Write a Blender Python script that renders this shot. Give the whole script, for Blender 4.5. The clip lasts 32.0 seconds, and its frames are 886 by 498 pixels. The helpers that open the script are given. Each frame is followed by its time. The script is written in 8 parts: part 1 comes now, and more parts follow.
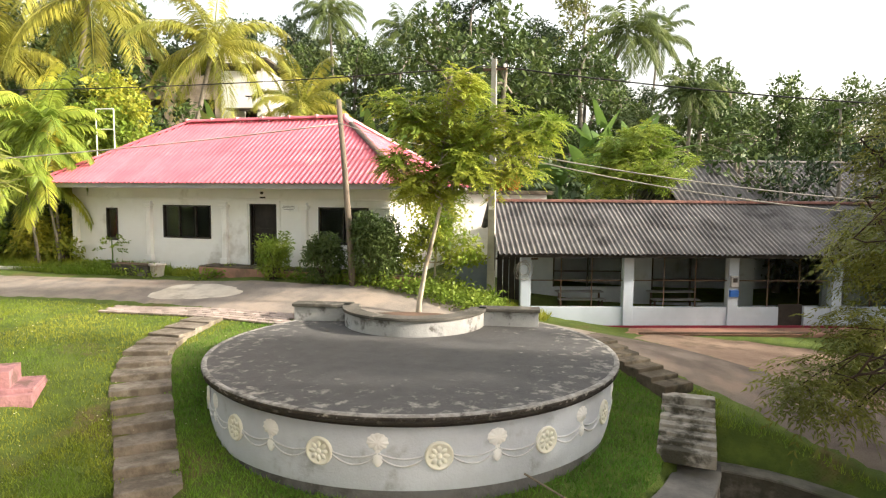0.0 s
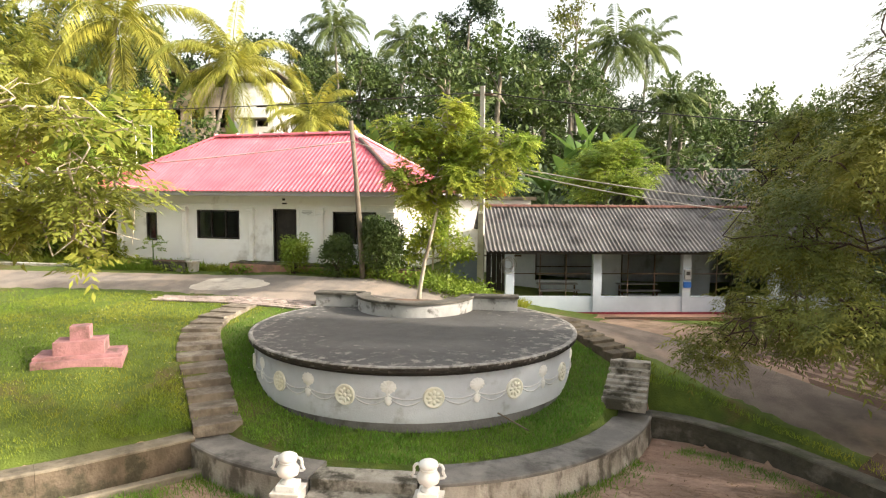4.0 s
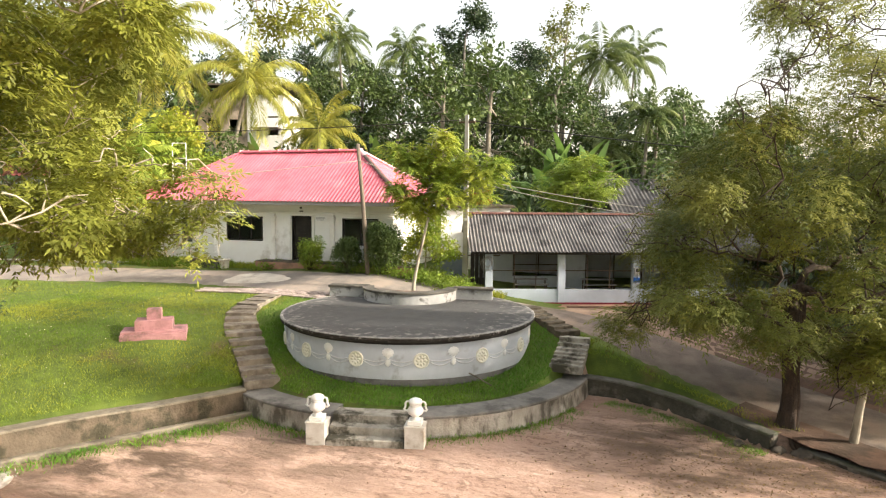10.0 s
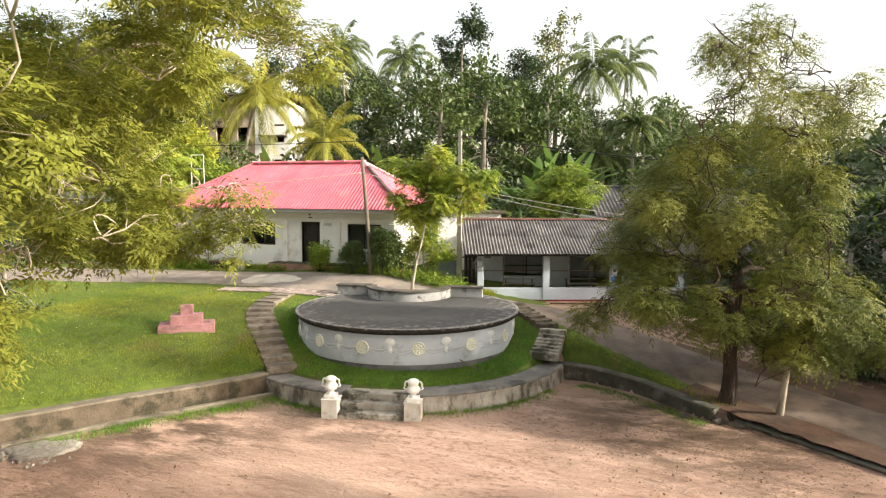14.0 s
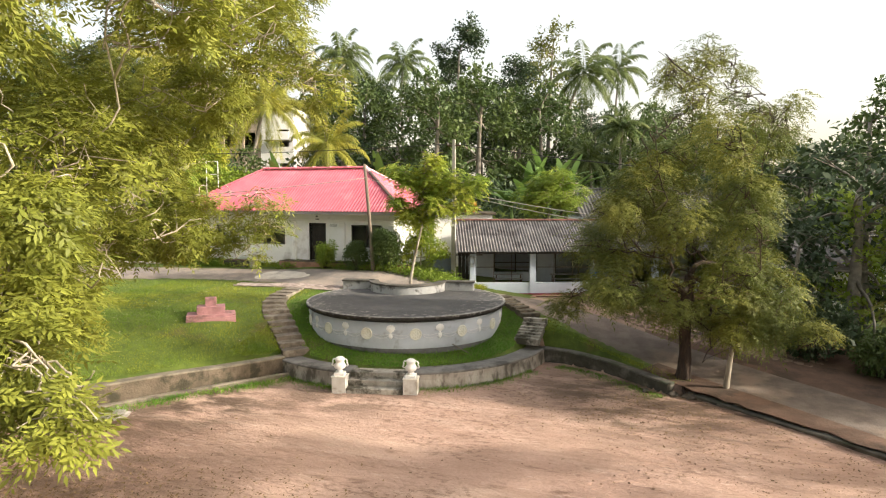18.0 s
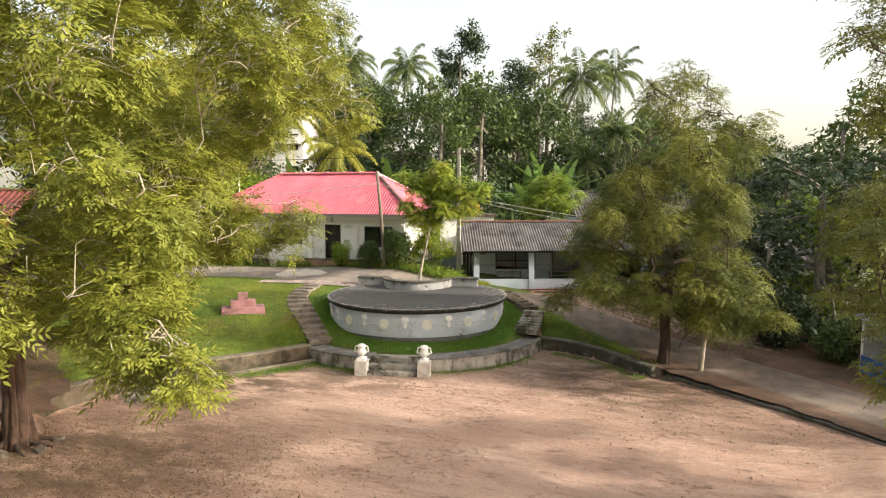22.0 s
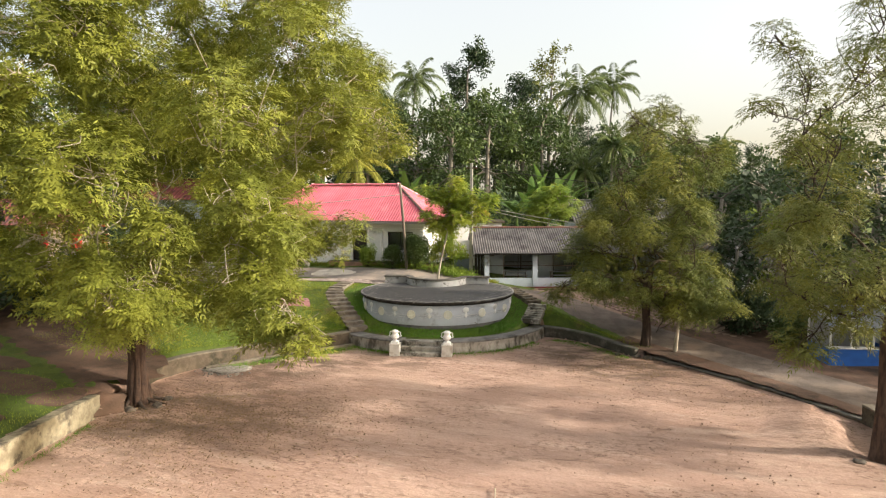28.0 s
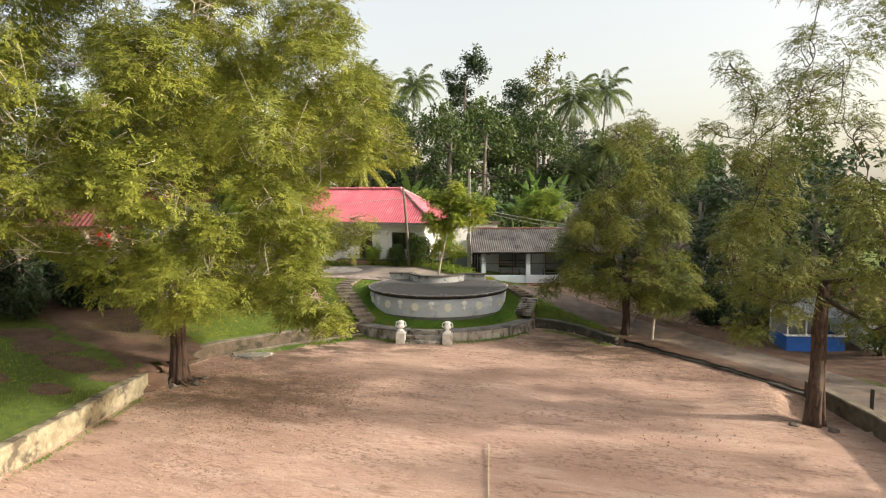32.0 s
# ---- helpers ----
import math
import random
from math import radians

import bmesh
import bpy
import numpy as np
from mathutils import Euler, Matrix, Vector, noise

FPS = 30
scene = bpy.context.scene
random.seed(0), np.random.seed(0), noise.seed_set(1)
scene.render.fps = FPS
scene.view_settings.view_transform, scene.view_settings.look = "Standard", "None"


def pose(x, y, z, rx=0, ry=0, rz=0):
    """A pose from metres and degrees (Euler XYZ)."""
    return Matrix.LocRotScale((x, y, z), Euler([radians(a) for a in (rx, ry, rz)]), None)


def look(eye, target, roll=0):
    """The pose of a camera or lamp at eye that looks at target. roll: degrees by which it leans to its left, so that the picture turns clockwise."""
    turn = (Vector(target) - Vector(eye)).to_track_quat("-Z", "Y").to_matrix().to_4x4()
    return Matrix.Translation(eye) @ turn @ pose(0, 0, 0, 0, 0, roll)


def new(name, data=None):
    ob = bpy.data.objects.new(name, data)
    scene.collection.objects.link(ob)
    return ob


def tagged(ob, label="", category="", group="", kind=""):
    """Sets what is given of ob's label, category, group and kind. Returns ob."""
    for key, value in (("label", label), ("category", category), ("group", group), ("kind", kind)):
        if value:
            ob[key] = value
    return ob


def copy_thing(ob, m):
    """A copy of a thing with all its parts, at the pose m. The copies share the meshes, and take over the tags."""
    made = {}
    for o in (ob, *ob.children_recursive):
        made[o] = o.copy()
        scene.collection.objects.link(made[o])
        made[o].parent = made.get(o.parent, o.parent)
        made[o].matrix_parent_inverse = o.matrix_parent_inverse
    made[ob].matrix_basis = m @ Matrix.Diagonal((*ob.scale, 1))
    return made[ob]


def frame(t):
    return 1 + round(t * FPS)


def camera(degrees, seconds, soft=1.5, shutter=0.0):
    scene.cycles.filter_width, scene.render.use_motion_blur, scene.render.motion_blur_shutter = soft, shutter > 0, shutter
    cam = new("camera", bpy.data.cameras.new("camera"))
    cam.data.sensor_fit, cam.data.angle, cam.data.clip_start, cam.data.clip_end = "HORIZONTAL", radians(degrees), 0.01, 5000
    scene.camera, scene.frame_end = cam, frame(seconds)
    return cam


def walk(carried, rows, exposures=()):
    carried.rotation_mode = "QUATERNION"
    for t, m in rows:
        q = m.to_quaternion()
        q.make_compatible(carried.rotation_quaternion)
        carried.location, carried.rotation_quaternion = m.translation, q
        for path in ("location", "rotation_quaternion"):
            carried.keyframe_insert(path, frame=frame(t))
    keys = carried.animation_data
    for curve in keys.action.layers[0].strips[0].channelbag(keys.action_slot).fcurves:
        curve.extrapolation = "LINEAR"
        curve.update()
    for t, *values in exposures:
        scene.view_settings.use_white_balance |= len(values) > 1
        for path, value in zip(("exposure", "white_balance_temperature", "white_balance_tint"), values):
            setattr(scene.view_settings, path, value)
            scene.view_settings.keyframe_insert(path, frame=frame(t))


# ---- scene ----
cam = camera(70.0, 32.0, soft=1.2)
PATH = [
    (0, (-1.623, -0.905, 5.214), (-2.23, 0.993, 5.044), 0.5),
    (0.5, (-1.467, -1.222, 5.275), (-2.076, 0.676, 5.105), 0.4),
    (1, (-1.325, -1.568, 5.319), (-1.935, 0.329, 5.149), 0.3),
    (1.5, (-1.205, -1.934, 5.319), (-1.815, -0.037, 5.151), 0.3),
    (2, (-1.068, -2.338, 5.347), (-1.677, -0.441, 5.179), 0.3),
    (2.5, (-0.934, -2.744, 5.338), (-1.543, -0.846, 5.172), 0.4),
    (3, (-0.794, -3.158, 5.331), (-1.402, -1.26, 5.166), 0.4),
    (3.5, (-0.648, -3.576, 5.358), (-1.257, -1.678, 5.193), 0.4),
    (5.5, (0.043, -5.114, 5.402), (-0.569, -3.217, 5.237), 0.4),
    (6, (0.202, -5.504, 5.456), (-0.41, -3.607, 5.289), 0.5),
    (6.5, (0.351, -5.83, 5.493), (-0.261, -3.934, 5.326), 0.5),
    (7, (0.534, -6.161, 5.544), (-0.08, -4.265, 5.377), 0.4),
    (7.5, (0.637, -6.489, 5.587), (0.026, -4.592, 5.418), 0.4),
    (8, (0.781, -6.796, 5.633), (0.167, -4.9, 5.462), 0.4),
    (8.5, (0.88, -7.136, 5.661), (0.268, -5.24, 5.489), 0.4),
    (9, (0.984, -7.454, 5.708), (0.373, -5.557, 5.538), 0.5),
    (9.5, (1.139, -7.779, 5.777), (0.527, -5.882, 5.608), 0.5),
    (10, (1.28, -8.086, 5.865), (0.667, -6.19, 5.694), 0.5),
    (10.5, (1.407, -8.377, 5.944), (0.794, -6.481, 5.773), 0.5),
    (11, (1.54, -8.693, 6.001), (0.927, -6.798, 5.83), 0.5),
    (11.5, (1.676, -9.012, 6.042), (1.061, -7.116, 5.872), 0.4),
    (12, (1.817, -9.346, 6.113), (1.201, -7.45, 5.943), 0.3),
    (12.5, (1.931, -9.72, 6.187), (1.317, -7.824, 6.017), 0.3),
    (13, (2.07, -10.049, 6.22), (1.455, -8.153, 6.05), 0.3),
    (13.5, (2.207, -10.377, 6.229), (1.592, -8.482, 6.058), 0.3),
    (14, (2.348, -10.688, 6.245), (1.733, -8.793, 6.073), 0.3),
    (14.5, (2.496, -11.034, 6.294), (1.88, -9.139, 6.121), 0.2),
    (16.5, (2.963, -12.413, 6.353), (2.351, -10.517, 6.183), 0.3),
    (17, (3.077, -12.692, 6.376), (2.463, -10.797, 6.204), 0.2),
    (17.5, (3.25, -12.991, 6.391), (2.634, -11.096, 6.22), 0.1),
    (18, (3.428, -13.299, 6.427), (2.813, -11.404, 6.254), 0.1),
    (18.5, (3.596, -13.585, 6.47), (2.98, -11.691, 6.296), 0.0),
    (19, (3.682, -13.886, 6.489), (3.067, -11.991, 6.314), 0.0),
    (19.5, (3.75, -14.241, 6.513), (3.137, -12.346, 6.339), 0.1),
    (20, (3.835, -14.577, 6.54), (3.221, -12.681, 6.365), 0.0),
    (20.5, (3.888, -14.909, 6.569), (3.274, -13.014, 6.395), 0.1),
    (21, (3.933, -15.278, 6.628), (3.318, -13.383, 6.453), 0.1),
    (21.5, (3.937, -15.629, 6.656), (3.323, -13.733, 6.48), 0.1),
    (22, (3.968, -16.082, 6.746), (3.354, -14.187, 6.567), 0.0),
    (22.5, (3.929, -16.477, 6.723), (3.316, -14.581, 6.549), 0.1),
    (23, (3.942, -16.875, 6.764), (3.329, -14.98, 6.59), 0.1),
    (23.5, (3.99, -17.324, 6.804), (3.377, -15.428, 6.631), 0.0),
    (24, (4.01, -17.76, 6.821), (3.399, -15.863, 6.651), 0.0),
    (24.5, (4.042, -18.173, 6.857), (3.432, -16.276, 6.687), 0.1),
    (25, (4.129, -18.611, 6.903), (3.517, -16.714, 6.734), 0.1),
    (25.5, (4.192, -19.017, 6.949), (3.58, -17.12, 6.779), 0.1),
    (27.5, (4.736, -20.608, 7.148), (4.111, -18.716, 6.977), -0.0),
    (28, (4.748, -20.994, 7.15), (4.127, -19.1, 6.981), -0.0),
    (28.5, (4.824, -21.418, 7.189), (4.205, -19.524, 7.021), 0.0),
    (29, (4.916, -21.83, 7.21), (4.298, -19.935, 7.044), 0.0),
    (29.5, (4.988, -22.204, 7.227), (4.374, -20.308, 7.061), 0.0),
    (30, (5.156, -22.603, 7.278), (4.541, -20.707, 7.112), 0.0),
    (30.5, (5.296, -22.971, 7.311), (4.681, -21.075, 7.146), -0.0),
    (31, (5.358, -23.384, 7.309), (4.745, -21.487, 7.145), 0.0),
    (31.5, (5.461, -23.753, 7.375), (4.848, -21.856, 7.208), -0.0),
    (32, (5.632, -24.122, 7.338), (5.017, -22.227, 7.171), -0.0),
]
walk(cam, [(t, look(eye, target, roll)) for t, eye, target, roll in PATH],
     exposures=[(0, 1.04), (6, 1.07), (12, 0.93), (20, 0.68), (26, 0.57), (32, 0.41)])

# ---- light and sky ----
SUN_DIR = Vector((0.955, 0.09, 0.40)).normalized()
world = bpy.data.worlds.new("sky")
scene.world = world
world.use_nodes = True
wn = world.node_tree.nodes
sky = wn.new("ShaderNodeTexSky")
sky.sky_type, sky.sun_disc = "NISHITA", False
sky.sun_elevation = math.asin(SUN_DIR.z)
sky.sun_rotation = math.atan2(SUN_DIR.x, SUN_DIR.y)
sky.air_density, sky.dust_density, sky.ozone_density = 1.0, 6.0, 0.6
haze = wn.new("ShaderNodeMix")
haze.data_type, haze.blend_type = "RGBA", "ADD"
haze.inputs[0].default_value = 1.0
haze.inputs[7].default_value = (2.8, 2.56, 2.06, 1.0)  # thin bright cloud over the whole sky
world.node_tree.links.new(sky.outputs[0], haze.inputs[6])
wn["Background"].inputs["Strength"].default_value = 0.15
world.node_tree.links.new(haze.outputs[2], wn["Background"].inputs["Color"])
sun = bpy.data.lights.new("sun", "SUN")
sun.energy, sun.angle, sun.color = 5.0, radians(2.0), (1.0, 0.91, 0.78)
sun_ob = new("sun", sun)
sun_ob.matrix_world = look(SUN_DIR * 60, (0, 0, 0))


# ---- materials ----
def mat(name, c1, c2=None, s1=3.0, c3=None, s3=0.5, amount=0.5, rough=0.85, bump=0.0, bs=20.0, metal=0.0, island=0.0, spec=0.3, streak=None, rnd=0.0, trans=0.0):
    """A surface of two or three colours mixed by noise at two scales, with fine relief."""
    m = bpy.data.materials.new(name)
    m.use_nodes = True
    nt = m.node_tree
    n, lk = nt.nodes, nt.links.new
    b = n["Principled BSDF"]
    b.inputs["Roughness"].default_value, b.inputs["Metallic"].default_value = rough, metal
    b.inputs["Specular IOR Level"].default_value = spec
    pos = n.new("ShaderNodeNewGeometry")

    def noise_fac(scale, lo, hi, detail=5.0):
        t = n.new("ShaderNodeTexNoise")
        t.inputs["Scale"].default_value, t.inputs["Detail"].default_value, t.inputs["Roughness"].default_value = scale, detail, 0.62
        if streak:
            v = n.new("ShaderNodeVectorMath")
            v.operation = "MULTIPLY"
            v.inputs[1].default_value = streak
            lk(pos.outputs["Position"], v.inputs[0])
            lk(v.outputs[0], t.inputs["Vector"])
        else:
            lk(pos.outputs["Position"], t.inputs["Vector"])
        r = n.new("ShaderNodeMapRange")
        r.interpolation_type = "SMOOTHSTEP"
        r.inputs["From Min"].default_value, r.inputs["From Max"].default_value = lo, hi
        lk(t.outputs["Fac"], r.inputs["Value"])
        return r.outputs["Result"]

    def mix(fac, a, bb):
        x = n.new("ShaderNodeMix")
        x.data_type = "RGBA"
        for sock, val in ((x.inputs[0], fac), (x.inputs[6], a), (x.inputs[7], bb)):
            if isinstance(val, bpy.types.NodeSocket):
                lk(val, sock)
            elif isinstance(val, (int, float)):
                sock.default_value = val
            else:
                sock.default_value = (*val, 1.0)
        return x.outputs[2]

    col = mix(noise_fac(s1, 0.35, 0.65), c1, c2 or [v * 0.86 for v in c1])
    if c3:
        col = mix(noise_fac(s3, 0.62 - amount * 0.3, 0.78 - amount * 0.3), col, c3)
    if island or rnd:
        hs = n.new("ShaderNodeHueSaturation")
        r = n.new("ShaderNodeMapRange")
        k = island or rnd
        r.inputs["To Min"].default_value, r.inputs["To Max"].default_value = 1 - k, 1 + k
        if island:
            lk(pos.outputs["Random Per Island"], r.inputs["Value"])
        else:
            oi = n.new("ShaderNodeObjectInfo")
            lk(oi.outputs["Random"], r.inputs["Value"])
        lk(r.outputs["Result"], hs.inputs["Value"])
        lk(col, hs.inputs["Color"])
        col = hs.outputs["Color"]
    lk(col, b.inputs["Base Color"])
    if bump:
        t = n.new("ShaderNodeTexNoise")
        t.inputs["Scale"].default_value, t.inputs["Detail"].default_value = bs, 6.0
        lk(pos.outputs["Position"], t.inputs["Vector"])
        bp = n.new("ShaderNodeBump")
        bp.inputs["Strength"].default_value, bp.inputs["Distance"].default_value = bump, 0.03
        lk(t.outputs["Fac"], bp.inputs["Height"])
        lk(bp.outputs["Normal"], b.inputs["Normal"])
    if trans:
        tr = n.new("ShaderNodeBsdfTranslucent")
        lk(col, tr.inputs["Color"])
        ms = n.new("ShaderNodeMixShader")
        ms.inputs[0].default_value = trans
        lk(b.outputs[0], ms.inputs[1])
        lk(tr.outputs[0], ms.inputs[2])
        lk(ms.outputs[0], n["Material Output"].inputs["Surface"])
    return m


def leafy(name, c1, c2, s1=0.6, trans=0.35, rough=0.55, island=0.2):
    return mat(name, c1, c2, s1, rough=rough, island=island, trans=trans, spec=0.3)


M_GRASS = mat("grass_soil", (0.11, 0.15, 0.024), (0.075, 0.11, 0.02), 2.6, (0.14, 0.105, 0.045), 0.5, 0.2, 0.95, 1.0, 30.0)
M_BLADE = leafy("grass_blade", (0.15, 0.245, 0.026), (0.315, 0.335, 0.042), 0.35, 0.35, 0.6)
M_BLADE_DEEP = leafy("deep_green_grass_blade", (0.10, 0.225, 0.024), (0.18, 0.30, 0.033), 0.5, 0.3, 0.6)
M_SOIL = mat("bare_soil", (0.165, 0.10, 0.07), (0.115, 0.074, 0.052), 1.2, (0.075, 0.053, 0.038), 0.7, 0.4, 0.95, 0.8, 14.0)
M_ROAD = mat("worn_asphalt", (0.27, 0.235, 0.205), (0.20, 0.175, 0.155), 1.3, (0.34, 0.28, 0.23), 0.5, 0.45, 0.93, 0.6, 40.0)
# earth tint of the lane, with the roadside trees' shade darkened into it
M_ROADE = mat("earth_stained_shaded_asphalt", (0.19, 0.155, 0.13), (0.13, 0.104, 0.086), 1.3, (0.245, 0.19, 0.148), 0.5, 0.42, 0.93, 0.6, 40.0)
M_YARD = mat("sandy_yard_earth", (0.33, 0.235, 0.17), (0.24, 0.165, 0.12), 0.9, (0.16, 0.115, 0.08), 0.7, 0.4, 0.95, 0.8, 14.0)
M_CONC = mat("weathered_concrete", (0.135, 0.112, 0.08), (0.078, 0.063, 0.044), 2.4, (0.038, 0.032, 0.023), 1.5, 0.5, 0.92, 0.8, 18.0)
M_FACE = mat("peeling_wall_plaster", (0.44, 0.41, 0.365), (0.32, 0.29, 0.25), 3.2, (0.13, 0.115, 0.095), 2.2, 0.5, 0.92, 0.7, 20.0, streak=(1, 1, 0.45))
M_WALKTOP = mat("worn_walk_cement", (0.25, 0.235, 0.215), (0.16, 0.15, 0.14), 1.4, (0.085, 0.08, 0.072), 0.9, 0.42, 0.93, 0.5, 22.0)
M_CONC_DARK = mat("dark_stained_concrete", (0.12, 0.11, 0.095), (0.07, 0.066, 0.055), 1.3, (0.25, 0.23, 0.195), 1.4, 0.28, 0.9, 0.5, 25.0)
M_STEP = mat("step_concrete", (0.42, 0.39, 0.34), (0.29, 0.265, 0.225), 3.0, (0.06, 0.055, 0.04), 1.6, 0.5, 0.92, 0.8, 20.0)
M_DAMPBAND = mat("damp_grey_plaster", (0.15, 0.145, 0.14), (0.10, 0.096, 0.09), 2.0, (0.06, 0.058, 0.05), 1.5, 0.4, 0.92, 0.4, 20.0)
M_DRUM = mat("grey_painted_plaster", (0.53, 0.56, 0.60), (0.46, 0.487, 0.522), 1.1, (0.25, 0.245, 0.24), 0.9, 0.26, 0.8, 0.2, 30.0)
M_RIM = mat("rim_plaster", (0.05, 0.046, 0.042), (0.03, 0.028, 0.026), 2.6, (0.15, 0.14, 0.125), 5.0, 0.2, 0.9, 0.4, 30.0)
M_EDGE = mat("lichen_rim_edge", (0.075, 0.068, 0.062), (0.035, 0.032, 0.03), 3.0, (0.40, 0.38, 0.35), 7.0, 0.34, 0.92, 0.6, 30.0)
M_LIP = mat("pale_lichen_lip", (0.36, 0.345, 0.32), (0.20, 0.19, 0.175), 6.0, (0.06, 0.056, 0.052), 2.4, 0.36, 0.92, 0.6, 30.0)
M_WHITE = mat("white_relief_paint", (0.88, 0.88, 0.87), (0.82, 0.82, 0.80), 4.0, (0.62, 0.6, 0.56), 3.0, 0.1, 0.7, 0.1, 60.0)
M_CREAM = mat("cream_relief_paint", (0.84, 0.83, 0.74), (0.78, 0.76, 0.64), 5.0, rough=0.7, bump=0.1, bs=60.0)
M_ROPE = mat("grey_relief_rope", (0.66, 0.67, 0.68), (0.56, 0.57, 0.58), 8.0)
M_STAINGREY = mat("stained_grey_plaster", (0.44, 0.44, 0.43), (0.36, 0.36, 0.35), 2.2, (0.13, 0.125, 0.115), 2.6, 0.4, 0.88, 0.3, 26.0)
M_URN = mat("white_urn_paint", (0.84, 0.84, 0.82), (0.78, 0.77, 0.74), 3.0, (0.5, 0.47, 0.42), 4.0, 0.12, 0.6, 0.1, 40.0)
M_PILLAR = mat("stained_white_pillar", (0.62, 0.60, 0.56), (0.52, 0.49, 0.44), 3.0, (0.36, 0.31, 0.25), 2.2, 0.4, 0.85, 0.25, 30.0)
M_WALL = mat("white_house_wall", (0.88, 0.87, 0.845), (0.83, 0.815, 0.78), 1.0, (0.62, 0.59, 0.54), 0.8, 0.12, 0.85, 0.15, 25.0)
M_PINK = mat("pink_red_roof_sheet", (0.64, 0.17, 0.215), (0.57, 0.135, 0.18), 1.5, (0.64, 0.22, 0.25), 0.7, 0.25, 0.6, 0.1, 30.0, rnd=0.09)
M_PINKCAP = mat("pale_pink_ridge_cap", (0.72, 0.40, 0.42), (0.62, 0.28, 0.31), 2.0, rough=0.7, bump=0.2)
M_DARKCAP = mat("mossy_ridge_cap", (0.16, 0.10, 0.09), (0.10, 0.08, 0.07), 3.0, rough=0.9, bump=0.4)
M_FASCIA = mat("grey_fascia", (0.40, 0.40, 0.40), (0.34, 0.34, 0.34), 2.0)
M_DARKWOOD = mat("dark_window_wood", (0.035, 0.028, 0.024), (0.02, 0.017, 0.015), 4.0, rough=0.6)
M_GREYROOF = mat("grey_fibre_sheet", (0.17, 0.16, 0.155), (0.115, 0.108, 0.105), 1.0, (0.07, 0.065, 0.063), 0.8, 0.4, 0.9, 0.3, 30.0, rnd=0.14)
M_TILECAP = mat("terracotta_ridge_tile", (0.15, 0.07, 0.055), (0.10, 0.05, 0.04), 3.0, rough=0.9, bump=0.3, rnd=0.2)
M_PALEBLUE = mat("pale_blue_plaster", (0.50, 0.56, 0.64), (0.44, 0.50, 0.58), 1.2, (0.42, 0.45, 0.48), 1.0, 0.15, 0.8, 0.1, 25.0)
M_INNER = mat("inner_classroom_wall", (0.62, 0.67, 0.72), (0.54, 0.59, 0.64), 1.0, (0.33, 0.35, 0.37), 0.9, 0.25, 0.85, 0.1)
M_MAROON = mat("maroon_plinth_paint", (0.22, 0.02, 0.04), (0.17, 0.02, 0.035), 2.0, rough=0.7)
M_PLINK = mat("worn_floor_edge", (0.40, 0.22, 0.16), (0.32, 0.18, 0.13), 1.6, (0.22, 0.14, 0.1), 1.2, 0.4, 0.9, 0.3)
M_BARK = mat("bark", (0.075, 0.052, 0.038), (0.038, 0.028, 0.022), 9.0, (0.14, 0.115, 0.09), 2.6, 0.25, 0.95, 1.0, 22.0, streak=(1, 1, 0.2))
M_BARKRED = mat("red_brown_bark", (0.105, 0.064, 0.045), (0.042, 0.027, 0.02), 9.0, (0.15, 0.115, 0.085), 2.0, 0.22, 0.95, 1.0, 14.0, streak=(1, 1, 0.25))
M_BARKPALE = mat("pale_bark", (0.46, 0.41, 0.33), (0.33, 0.285, 0.22), 5.0, (0.17, 0.14, 0.10), 2.0, 0.32, 0.95, 0.6, 16.0, streak=(1, 1, 0.3))
M_PALMBARK = mat("palm_bark", (0.27, 0.24, 0.20), (0.17, 0.15, 0.12), 4.0, rough=0.95, bump=0.8, bs=10.0)
M_LEAF_BIG = leafy("sunlit_pinnate_leaf", (0.25, 0.268, 0.04), (0.168, 0.192, 0.032), 0.7, 0.36, 0.55, 0.16)
M_LEAF_TAM = leafy("olive_feathery_leaf", (0.08, 0.105, 0.022), (0.205, 0.212, 0.036), 0.4, 0.3, 0.6, 0.16)
M_LEAF_FAR = leafy("far_tree_leaf", (0.185, 0.19, 0.036), (0.11, 0.13, 0.028), 0.7, 0.25, 0.6, 0.16)
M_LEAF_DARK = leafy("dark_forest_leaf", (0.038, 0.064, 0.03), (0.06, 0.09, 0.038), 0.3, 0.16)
M_LEAF_MID = leafy("forest_leaf", (0.06, 0.10, 0.03), (0.10, 0.14, 0.038), 0.3, 0.2)
M_LEAF_LIGHT = leafy("bright_shrub_leaf", (0.17, 0.255, 0.035), (0.26, 0.325, 0.045), 0.8, 0.35)
M_LEAF_YEL = leafy("yellow_shrub_leaf", (0.40, 0.39, 0.05), (0.25, 0.32, 0.045), 0.9)
M_LEAF_SAP = leafy("sapling_leaf", (0.21, 0.30, 0.042), (0.38, 0.41, 0.056), 0.9, 0.45)
M_FROND = leafy("palm_frond", (0.085, 0.12, 0.035), (0.125, 0.155, 0.042), 0.6, 0.3)
M_FROND_Y = leafy("yellow_palm_frond", (0.33, 0.31, 0.05), (0.22, 0.24, 0.04), 0.5, 0.3)
M_BANANA = leafy("banana_leaf", (0.12, 0.20, 0.045), (0.09, 0.16, 0.035), 1.0, 0.35)
M_POLEWOOD = mat("grey_wooden_pole", (0.22, 0.18, 0.14), (0.14, 0.115, 0.09), 6.0, rough=0.95, bump=0.5, streak=(1, 1, 0.1))
M_POLECONC = mat("concrete_pole", (0.42, 0.40, 0.36), (0.34, 0.32, 0.28), 3.0, rough=0.9, bump=0.2)
